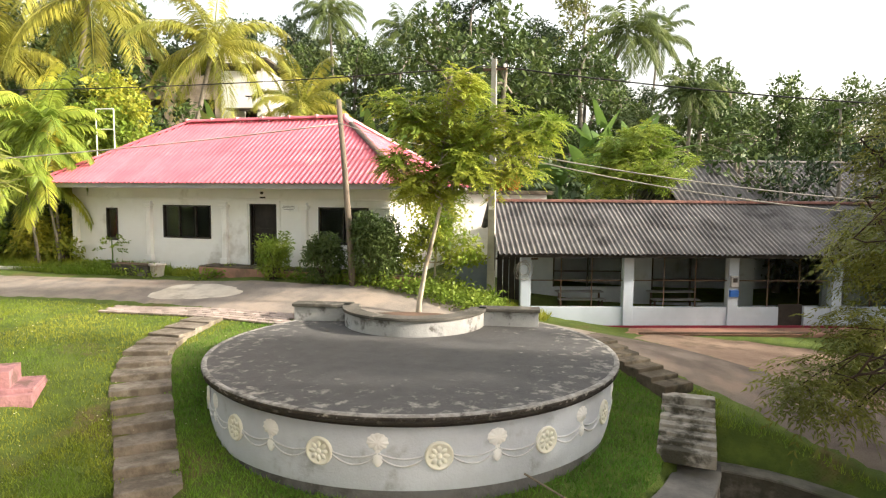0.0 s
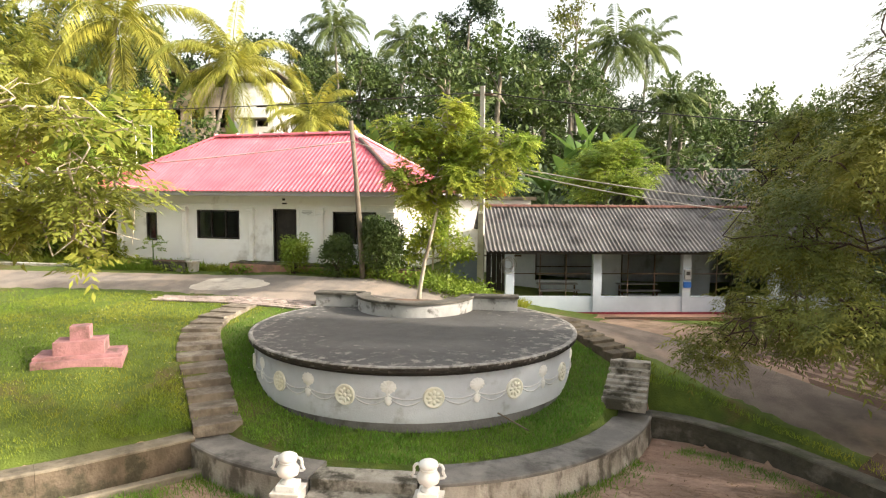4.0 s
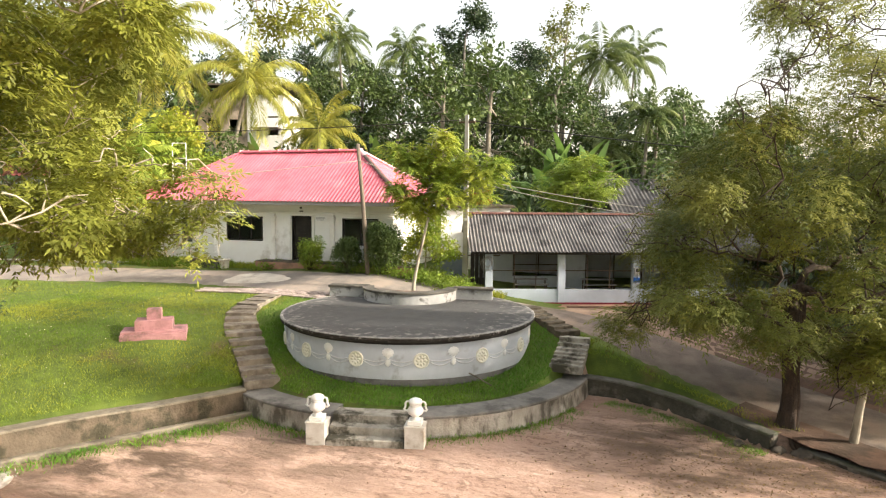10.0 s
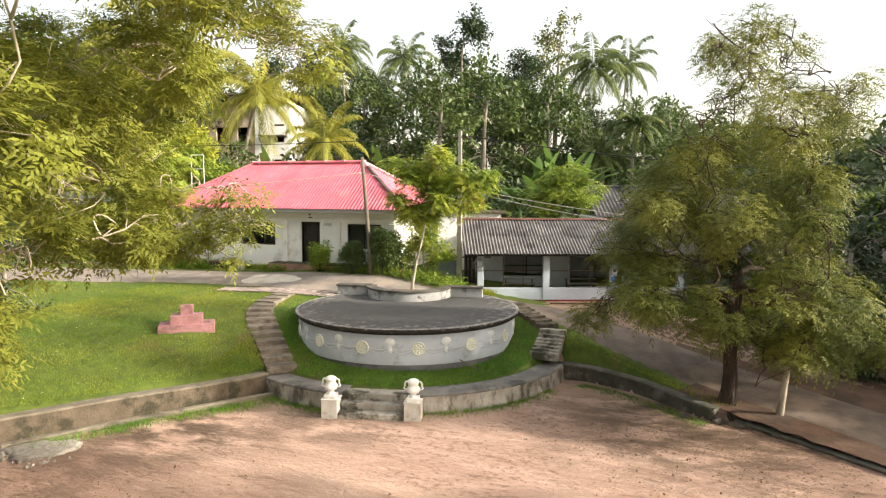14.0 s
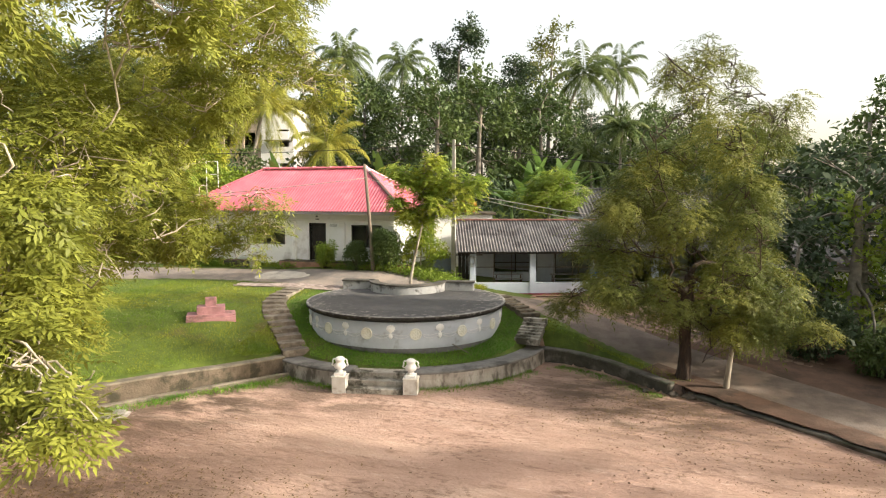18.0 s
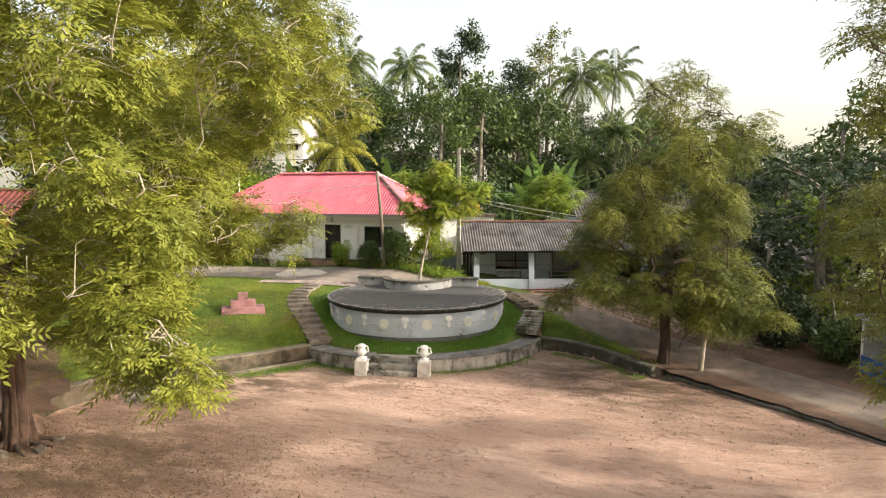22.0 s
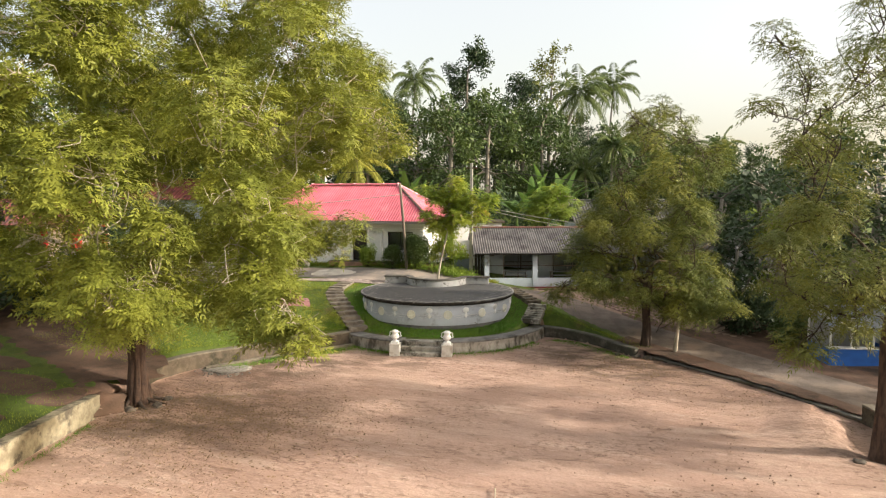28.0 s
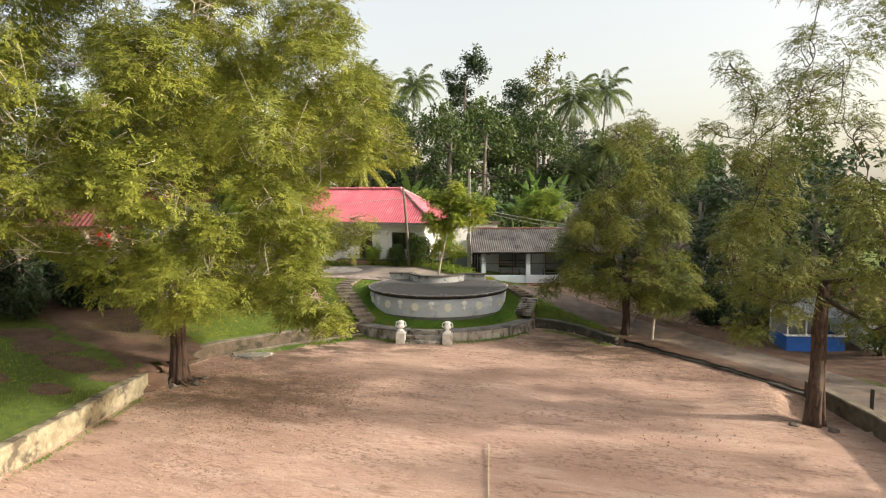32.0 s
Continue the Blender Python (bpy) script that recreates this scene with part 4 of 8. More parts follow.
polyline_wall("road_kerb", [(4.75, 7.9), (5.6, 7.2), (7.0, 6.0), (9.2, 3.95), (11.2, 1.5)], -0.1, 0.13, 0.24, M_CONC, "low dark kerb between the field and the road", "kerb", seed=7, side=1, fall=(-0.02, 0.0), m_cap=M_MOSSCAP)
polyline_wall("boundary_wall_east", RIGHT_WALL[9:], -0.1, 0.62, 0.35, M_CONC, "low cement boundary wall of the field", "retaining wall", seed=9, side=1, m_cap=M_CAP)
polyline_wall("drain_kerb", [(-8.40, 5.80), (-9.34, 4.48), (-10.16, 3.38), (-10.86, 2.46), (-11.5, 1.54)], -0.05, 0.15, 0.2, M_CAP, "narrow raised concrete drain kerb", "kerb", seed=11, side=-1, jitter=0.006)
polyline_wall("drain_kerb", [(-10.24, 3.22), (-10.86, 2.42), (-11.54, 1.45), (-12.4, 0.15)], -0.05, 0.13, 0.22, M_CAP, "narrow raised concrete drain kerb", "kerb", seed=12, side=-1, jitter=0.006)


# ---- garden stairs ----
def make_stairs(name, path, widths, steps, label, m=None, sunk=False):
    root = empty(name, (path[0][0], path[0][1], 0), 0, label, "stairs")
    pts = [Vector(p) for p in path]
    cum = [0.0]
    for a, b in zip(pts, pts[1:]):
        cum.append(cum[-1] + (b - a).length)
    rng = random.Random(7)
    for i in range(steps):
        s = cum[-1] * (i + 0.5) / steps
        k = next(j for j in range(len(cum) - 1) if cum[j + 1] >= s - 1e-6)
        f = (s - cum[k]) / (cum[k + 1] - cum[k])
        p = pts[k].lerp(pts[k + 1], f)
        w = widths[k] + (widths[k + 1] - widths[k]) * f
        d = pts[k + 1] - pts[k]
        ang = math.degrees(math.atan2(d.y, d.x)) - 90
        run = cum[-1] / steps
        z = float(upper(p.x, p.y)) + 0.06 if sunk else max(p.z, float(upper(p.x, p.y)) + 0.05)
        bm = box((p.x - path[0][0], p.y - path[0][1], z - 0.10 + rng.uniform(-0.012, 0.012)), (w, run * 1.08, 0.24), 0.02, ang + rng.uniform(-3, 3))
        part("step", bm, m or M_STEP, root)
    return root


M_STEPDARK = mat("brown_worn_step", (0.23, 0.195, 0.155), (0.125, 0.103, 0.08), 3.0, (0.28, 0.25, 0.205), 2.2, 0.3, 0.92, 0.8, 20.0)
make_stairs("garden_stairs_west", [(-8.55, 6.45, 0.62), (-9.6, 7.5, 1.05), (-10.85, 8.75, 1.47), (-11.6, 9.75, 1.83), (-12.0, 10.9, 2.04), (-12.1, 12.4, 2.14)], [0.95, 0.95, 1.1, 0.95, 0.85, 0.85], 13, "winding weathered concrete garden stairs up the lawn", M_STEPDARK, True)
make_stairs("garden_stairs_east", [(-0.84, 10.1, 0.6), (-0.74, 11.65, 1.56)], [0.95, 0.92], 7, "short straight concrete stairs beside the stage")
make_stairs("rubble_path", [(-0.9, 11.8, 1.58), (-1.75, 12.6, 1.83), (-2.7, 13.6, 2.0)], [0.75, 0.7, 0.9], 7, "uneven concrete block path along the stage edge", m=M_CONC)


# ---- monument ----
def make_monument():
    c = Vector((-12.5, 6.85, 1.62))
    mo = empty("monument_base", c, 36.5, "pink cement stepped monument base on the lawn", "monument")
    part("slab", box((0, 0.06, -0.02), (1.78, 1.02, 0.32), 0.014), M_PINKSTONE, mo)
    part("ledge", box((0, 0.10, 0.17), (1.76, 0.86, 0.08), 0.014), M_PINKSTONE, mo)
    part("second_tier", box((0, 0.12, 0.35), (1.02, 0.66, 0.30), 0.012), M_PINKSTONE, mo)
    part("block", box((0, 0.14, 0.65), (0.4, 0.36, 0.32), 0.012), M_PINKSTONE, mo)


make_monument()

# ---- pink-roofed house ----
def corrugated(name, x0, x1, v0, v1, limit, place, m, parent, wave=0.2, amp=0.032, base=0.0):
    """One corrugated sheet: x across, v up the slope, cut at limit(x); place(x, v, h) gives the point."""
    n = max(4, int(round((x1 - x0) / wave * 8)))
    verts, faces = [], []
    for i in range(n + 1):
        x = x0 + (x1 - x0) * i / n
        top = min(v1, limit(x))
        h = amp * math.cos(2 * math.pi * x / wave) + base
        a, b = min(v0, top), top
        verts += [place(x, a, h + 0.012), place(x, (a + b) / 2, h + 0.006), place(x, b, h)]
    for i in range(n):
        for j in range(2):
            p = i * 3 + j
            faces.append((p, p + 3, p + 4, p + 1))
    return part(name, mesh_from(name, verts, faces), m, parent, smooth=True)


def cap_run(a, b, length, radius, m, parent, name="ridge_cap", special=None):
    """Half-round capping pieces along a ridge or hip."""
    a, b = Vector(a), Vector(b)
    d = (b - a).normalized()
    n = max(1, round((b - a).length / length))
    side = Vector((-d.y, d.x, 0)).normalized()
    up = d.cross(side).normalized()
    if up.z < 0:
        up = -up
    for i in range(n):
        p, q = a.lerp(b, i / n) - d * 0.03, a.lerp(b, (i + 1) / n)
        verts, faces = [], []
        for c, r in ((p, radius * 1.08), (q, radius * 0.94)):
            for k in range(7):
                t = math.pi * k / 6
                verts.append(c + side * math.cos(t) * r * 1.35 + up * (math.sin(t) * r - 0.02))
        for k in range(6):
            faces.append((k, k + 1, k + 8, k + 7))
        part(name, mesh_from(name, verts, faces), special(i, n) if special else m, parent, smooth=True)


def framed_window(parent, x, z, w, h, y, cols, depth=0.12, name="window"):
    win = part(name, box((x, y + 0.06, z), (w - 0.09, 0.02, h - 0.09)), M_GLASS, parent, "dark glass in a black timber frame")
    t = 0.055
    for cx, cz, sx, sz in ((x, z + h / 2 - t / 2, w, t), (x, z - h / 2 + t / 2, w, t), (x - w / 2 + t / 2, z, t, h - 2 * t), (x + w / 2 - t / 2, z, t, h - 2 * t)):
        part("frame", box((cx, y, cz), (sx, depth, sz), 0.006), M_DARKWOOD, win)
    for i in range(1, cols):
        part("mullion", box((x - w / 2 + w * i / cols, y + 0.01, z), (0.045, depth * 0.7, h - 2 * t), 0.005), M_DARKWOOD, win)
    return win


def wall_with_openings(x0, x1, z0, z1, y0, y1, openings):
    """A wall along x with real openings (x, z, w, h)."""
    bm = bmesh.new()
    xs = sorted({x0, x1, *[o[0] - o[2] / 2 for o in openings], *[o[0] + o[2] / 2 for o in openings]})
    for a, b in zip(xs, xs[1:]):
        mid = (a + b) / 2
        holes = sorted([(o[1] - o[3] / 2, o[1] + o[3] / 2) for o in openings if abs(mid - o[0]) < o[2] / 2])
        z = z0
        for h0, h1 in holes + [(z1, z1)]:
            if h0 > z + 1e-4:
                add_box(bm, (mid, (y0 + y1) / 2, (z + h0) / 2), (b - a, y1 - y0, h0 - z))
            z = h1
    bmesh.ops.remove_doubles(bm, verts=bm.verts[:], dist=0.0005)
    return bm


def make_house():
    FX0, FX1, FY, BY, F, TOP = -21.35, -8.95, 16.83, 22.0, 2.87, 5.5
    h = empty("house", ((FX0 + FX1) / 2, FY, F), 0, "single-storey white plastered house with a pink-red corrugated hipped roof", "house")
    h.matrix_basis = Matrix.Identity(4)
    t = 0.22
    ops = [(-13.42, 3.87, 0.99, 2.0), (-16.4, 4.24, 1.95, 1.12), (-19.58, 4.1, 0.52, 1.14), (-10.55, 4.22, 1.72, 1.16)]
    part("front_wall", wall_with_openings(FX0, FX1, F - 0.5, TOP, FY, FY + t, ops), M_WALL, h, "white front wall stained grey near the ground")
    part("side_wall", box((FX1 - t / 2, (FY + t + BY) / 2, (F - 0.9 + TOP) / 2), (t, BY - FY - t, TOP - F + 0.9)), M_WALL, h, "white sunlit side wall")
    part("side_wall", box((FX0 + t / 2, (FY + t + BY) / 2, (F - 0.5 + TOP) / 2), (t, BY - FY - t, TOP - F + 0.5)), M_WALL, h)
    part("back_wall", box(((FX0 + FX1) / 2, BY + t / 2, (F - 0.5 + TOP) / 2), (FX1 - FX0, t, TOP - F + 0.5)), M_WALL, h)
    part("inside_floor", box(((FX0 + FX1) / 2, (FY + BY) / 2, F - 0.06), (FX1 - FX0 - 2 * t, BY - FY - t, 0.1)), M_FLOOR, h)
    part("inside_ceiling", box(((FX0 + FX1) / 2, (FY + BY) / 2, TOP - 0.04), (FX1 - FX0 - 2 * t, BY - FY - t, 0.06)), M_FLOOR, h)
    part("plinth", box((-11.6, FY - 0.42, F - 0.28), (7.4, 0.8, 0.5), 0.015), M_PLINK, h, "worn brick-red cement terrace edge")
    part("terrace_top", box((-11.6, FY - 0.4, F - 0.012), (7.4, 0.76, 0.05), 0.01), M_CONC, h)
    for x, z, w, hh in ops[1:]:
        framed_window(h, x, z, w, hh, FY + 0.05, 1 if w < 0.8 else 2 if w < 1.8 else 3)
    # door: dark leaf set back in a dark frame
    dr = part("door", box((-13.42, FY + 0.14, 3.86), (0.86, 0.045, 1.93), 0.006), M_DARKWOOD, h, "black-stained timber door")
    for cx, cz, sx, sz in ((-13.89, 3.87, 0.055, 2.0), (-12.95, 3.87, 0.055, 2.0), (-13.42, 4.845, 0.885, 0.055)):
        part("door_frame", box((cx, FY + 0.06, cz), (sx, 0.14, sz), 0.005), M_DARKWOOD, dr)
    for z in (3.25, 3.85, 4.45):
        part("door_panel", box((-13.42, FY + 0.112, z), (0.62, 0.016, 0.46), 0.006), M_DARKWOOD, dr)
    # raised plaster surround of the door bay, panels and band
    for x, w in ((-14.02, 0.1), (-12.82, 0.1)):
        part("door_moulding", box((x, FY - 0.02, 3.87), (w, 0.05, 2.08), 0.01), M_WALL, h)
    part("door_moulding", box((-13.42, FY - 0.02, 4.93), (1.3, 0.05, 0.1), 0.01), M_WALL, h)
    part("cornice", box(((FX0 + FX1) / 2, FY - 0.03, 5.02), (FX1 - FX0, 0.06, 0.06), 0.012), M_WALL, h)
    for x in (-21.15, -17.9, -14.83, -11.86, -9.05):
        pil = part("pilaster", box((x, FY - 0.07, 3.9), (0.2, 0.15, 2.06), 0.012), M_WALL, h, "white plaster pilaster")
        for dx in (-0.055, 0.0, 0.055):
            part("flute", box((x + dx, FY - 0.15, 3.85), (0.026, 0.018, 1.7), 0.006), M_WALL, pil)
        part("capital", box((x, FY - 0.09, 4.8), (0.32, 0.22, 0.07), 0.02), M_WALL, pil)
        part("capital_neck", box((x, FY - 0.08, 4.72), (0.26, 0.19, 0.06), 0.02), M_WALL, pil)
        part("pilaster_foot", box((x, FY - 0.085, 2.98), (0.28, 0.19, 0.2), 0.015), M_WALL, pil)
    sign = part("name_board", box((-12.45, FY - 0.015, 4.76), (0.6, 0.03, 0.22), 0.005), M_WHITE, h, "small pale board with unreadable lines")
    for i, (dz, w) in enumerate(((0.055, 0.4), (0.005, 0.46), (-0.05, 0.36))):
        part("lettering_bar", box((-12.45, FY - 0.033, 4.76 + dz), (w, 0.006, 0.022)), M_FASCIA, sign)
    part("wall_lamp", lathe([(0, 0.05), (0.05, 0.05), (0.055, 0.0), (0.03, -0.03), (0.0, -0.035)], 14, (-13.42, FY - 0.06, 5.22)), M_DARKWOOD, h, "small dark lamp over the door", True)
    part("plate", box((-13.42, FY - 0.014, 5.08), (0.2, 0.02, 0.05), 0.004), M_DARKWOOD, h, "small dark plate over the door")
    # roof: hipped, of corrugated sheets
    EX0, EX1, EY, EZ, RY, RZ, RX0, RX1 = -21.95, -8.12, 15.95, 5.55, 19.35, 7.85, -18.3, -11.7
    BYE = 2 * RY - EY
    roof = part("roof", box(((EX0 + EX1) / 2, (EY + BYE) / 2, EZ - 0.05), (EX1 - EX0 - 0.1, BYE - EY - 0.1, 0.07), 0.01), M_FASCIA, h, "pink-red corrugated hipped roof")
    part("fascia", box(((EX0 + EX1) / 2, EY + 0.06, EZ - 0.1), (EX1 - EX0 - 0.12, 0.035, 0.17), 0.004), M_FASCIA, roof, "grey-white fascia board")
    part("fascia", box((EX1 - 0.06, (EY + BYE) / 2, EZ - 0.1), (0.035, BYE - EY - 0.2, 0.17), 0.004), M_FASCIA, roof)
    sl = math.hypot(RY - EY, RZ - EZ)
    ny, nz = -(RZ - EZ) / sl, (RY - EY) / sl

    def front(x, v, hh):
        return (x, EY + (RY - EY) * v / sl + ny * hh, EZ + (RZ - EZ) * v / sl + nz * hh)

    def back(x, v, hh):
        return (x, BYE - (RY - EY) * v / sl - ny * hh, EZ + (RZ - EZ) * v / sl + nz * hh)

    def lim(x):
        return max(0.02, min(sl, sl * (x - EX0) / (RX0 - EX0), sl * (EX1 - x) / (EX1 - RX1)))

    nsheet = 14
    for row, (v0, v1) in enumerate(((-0.05, 2.0), (1.9, sl))):
        for i in range(nsheet):
            x0, x1 = EX0 + (EX1 - EX0) * i / nsheet, EX0 + (EX1 - EX0) * (i + 1) / nsheet
            if max(lim(x0), lim(x1)) > v0 + 0.05:
                corrugated("roof_sheet", x0, x1 + 0.02, v0, v1, lim, front, M_PINK, roof, wave=0.177, base=0.005 * row)
        corrugated("back_sheet", EX0, EX1, v0, v1, lim, back, M_PINK, roof, wave=0.35)
    for ex, rx in ((EX1, RX1), (EX0, RX0)):
        w = math.hypot(ex - rx, RZ - EZ)
        sx = (RZ - EZ) / w * (1 if ex > rx else -1)
        szz = abs(ex - rx) / w

        def sidep(y, v, hh, ex=ex, rx=rx, w=w, sx=sx, szz=szz):
            return (ex + (rx - ex) * v / w + sx * hh, y, EZ + (RZ - EZ) * v / w + szz * hh)

        def sl2(y, w=w):
            return max(0.02, min(w, w * (y - EY) / (RY - EY), w * (BYE - y) / (BYE - RY)))

        for i in range(7):
            y0, y1 = EY + (BYE - EY) * i / 7, EY + (BYE - EY) * (i + 1) / 7
            corrugated("roof_sheet", y0, y1 + 0.02, -0.05, w, sl2, sidep, M_PINK, roof)
    cap_run((RX0, RY, RZ + 0.05), (RX1, RY, RZ + 0.05), 1.1, 0.1, M_PINK, roof)
    for i in range(7):
        x = RX0 + (RX1 - RX0) * i / 6
        part("mortar_joint", box((x, RY, RZ + 0.11), (0.09, 0.3, 0.1), 0.03), M_PINKCAP, roof, "white mortar joint")
    cap_run((EX1, EY, EZ + 0.04), (RX1, RY, RZ + 0.04), 0.62, 0.085, M_PINKCAP, roof, "hip_cap", lambda i, n: M_DARKCAP if 0.16 < i / n < 0.8 else M_PINKCAP)
    cap_run((EX0, EY, EZ + 0.04), (RX0, RY, RZ + 0.04), 0.62, 0.085, M_PINK, roof, "hip_cap")
    cap_run((EX1, BYE, EZ + 0.04), (RX1, RY, RZ + 0.04), 0.62, 0.095, M_PINKCAP, roof, "hip_cap")
    return h


make_house()


# ---- long classroom building ----
LB_O, LB_A = Vector((-5.05, 17.24, 0)), 20.2


def make_long_building():
    b = empty("long_building", LB_O, LB_A, "long pale blue classroom block with grey corrugated roof", "school building")
    F, SILL, TOP, EAVE, RID = 1.37, 1.98, 3.45, 3.60, 5.0
    L, D = 16.0, 5.2
    cols = [0.14, 3.17, 6.3, 9.45, 12.6, 15.8]
    part("floor_slab", box((L / 2, D / 2 - 0.4, F - 0.25), (L + 0.4, D + 1.2, 0.5), 0.02), M_PLINK, b, "worn pinkish cement floor slab")
    part("plinth_band", box((L / 2 + 0.05, -0.125, F + 0.035), (L + 0.1, 0.02, 0.07)), M_MAROON, b, "maroon painted skirting band")
    for c in cols:
        part("column", box((c, 0.0, (F + TOP) / 2), (0.3, 0.24, TOP - F), 0.012), M_PALEBLUE, b, "pale blue plastered column")
    for i, (a, c) in enumerate(zip(cols, cols[1:])):
        x0, x1 = a + 0.15, c - 0.15
        runs = [(x0, x1)] if i != 2 else [(x0, 7.72), (8.5, x1)]
        for p, q in runs:
            part("half_wall", box(((p + q) / 2, 0.0, (F + SILL) / 2), (q - p, 0.16, SILL - F), 0.008), M_PALEBLUE, b, "pale blue half wall")
        for z in (2.76,):
            part("rail", box(((x0 + x1) / 2, 0.0, z), (x1 - x0, 0.03, 0.03)), M_RUST, b, "thin dark steel rail")
        for k in range(1, 3):
            part("bar", box((x0 + (x1 - x0) * k / 3, 0.0, (SILL + TOP) / 2), (0.025, 0.025, TOP - SILL)), M_RUST, b)
    part("gate_leaf", box((8.11, 0.0, F + 0.36), (0.74, 0.035, 0.66), 0.01), M_DARKWOOD, b, "low dark timber half door")
    part("beam", box((L / 2, 0.0, TOP + 0.05), (L, 0.22, 0.12), 0.008), M_FASCIA, b, "grey eaves beam")
    ops = [(2.7, 2.72, 2.3, 1.05), (6.2, 2.45, 2.6, 1.6), (9.6, 2.45, 2.4, 1.8), (13.5, 2.6, 2.4, 1.2)]
    part("inner_wall", wall_with_openings(0.0, L, F, TOP, 2.6, 2.75, ops), M_INNER, b, "grey inner classroom wall with dark openings")
    part("back_wall", box((L / 2, D, (F + TOP) / 2), (L, 0.2, TOP - F)), M_INNER, b)
    part("end_wall", box((0.02, (2.6 + D) / 2, (F + TOP) / 2), (0.18, D - 2.6 - 0.22, TOP - F)), M_INNER, b)
    part("end_wall", box((L, D / 2, (F + TOP) / 2), (0.18, D - 0.3, TOP - F)), M_PALEBLUE, b)
    part("inside_ceiling", box((L / 2, D / 2 + 0.1, TOP + 0.15), (L, D - 0.3, 0.03)), M_FLOOR, b)
    for x, z, w, hh in ops[:2] + ops[3:]:
        for k in range(3):
            part("window_post", box((x - w / 2 + w * k / 2, 2.62, z), (0.05, 0.06, hh), 0.004), M_DARKWOOD, b)
        part("window_rail", box((x, 2.6, z), (w, 0.04, 0.04), 0.004), M_DARKWOOD, b)
    EY, RY = -0.62, 2.35
    sl = math.hypot(RY - EY, RID - EAVE)
    ny, nz = -(RID - EAVE) / sl, (RY - EY) / sl
    roof = part("roof", box((L / 2 - 0.2, RY, RID - 0.12), (L + 0.6, 0.12, 0.12)), M_DARKWOOD, b, "grey weathered corrugated fibre roof")

    def front(x, v, hh):
        return (x, EY + (RY - EY) * v / sl + ny * hh, EAVE + (RID - EAVE) * v / sl + nz * hh)

    def back(x, v, hh):
        return (x, 2 * RY - EY - (RY - EY) * v / sl - ny * hh, EAVE + (RID - EAVE) * v / sl + nz * hh)

    x = -0.72
    i = 0
    while x < L + 0.3:
        for row, (v0, v1) in enumerate(((-0.04, 1.75), (1.65, sl + 0.05))):
            corrugated("roof_sheet", x, x + 1.06, v0 + 0.02 * ((i * 5) % 3 - 1), v1, lambda q: 99, front, M_GREYROOF, roof, wave=0.147, amp=0.027, base=0.007 * row + 0.004 * (i % 2))
        corrugated("back_sheet", x, x + 1.06, -0.04, sl, lambda q: 99, back, M_GREYROOF, roof, wave=0.4, amp=0.03)
        x += 1.03
        i += 1
    cap_run((-0.75, RY, RID + 0.04), (L + 0.3, RY, RID + 0.04), 0.42, 0.09, M_TILECAP, roof, "ridge_tile")
    part("fascia", box((L / 2 - 0.2, EY + 0.08, EAVE - 0.06), (L + 0.9, 0.03, 0.12)), M_DARKWOOD, roof)
    part("barge_board", box((-0.7, (EY + RY) / 2, (EAVE + RID) / 2 - 0.07), (0.03, 0.06, 0.1)), M_DARKWOOD, roof)
    # meter box and wire coil on the fronts of the columns
    mb = part("meter_box", box((6.3, -0.17, 2.75), (0.24, 0.1, 0.34), 0.015), M_FASCIA, b, "grey electricity meter box")
    part("meter_glass", box((6.3, -0.226, 2.8), (0.13, 0.012, 0.13), 0.01), M_DARKWOOD, mb)
    part("blue_box", box((6.3, -0.165, 2.4), (0.26, 0.09, 0.2), 0.012), M_BLUE, b, "small bright blue box under the meter")
    runs = []
    rng = random.Random(5)
    for k in range(5):
        r, ox, oz = 0.14 + 0.03 * k, rng.uniform(-0.05, 0.05), rng.uniform(-0.08, 0.08)
        runs.append(([(0.05 + ox + r * math.cos(a), -0.16 - 0.01 * k, 3.05 + oz + 1.1 * r * math.sin(a)) for a in [2 * math.pi * j / 16 for j in range(17)]], 0.008))
    part("wire_coil", tubes("wire_coil", runs, 5), M_WIRE, b, "loose coil of pale cable")
    for k, xb in enumerate((2.2, 5.2)):
        bench = empty("bench", b.matrix_basis @ Vector((xb, 1.4, F)), LB_A, "plain school bench inside the open classroom bay", "bench", "classroom benches")
        part("seat", box((0, 0, 0.6), (1.5, 0.3, 0.04), 0.01), M_FASCIA, bench)
        part("desk_top", box((0, 0.35, 0.8), (1.5, 0.36, 0.04), 0.01), M_FASCIA, bench)
        for s in (-0.65, 0.65):
            part("leg", box((s, 0.0, 0.3), (0.05, 0.05, 0.6)), M_RUST, bench)
            part("leg", box((s, 0.35, 0.4), (0.05, 0.05, 0.8)), M_RUST, bench)
    return b


make_long_building()

# ---- plants ----
def unit(v):
    return v / (np.linalg.norm(v, axis=-1, keepdims=True) + 1e-9)


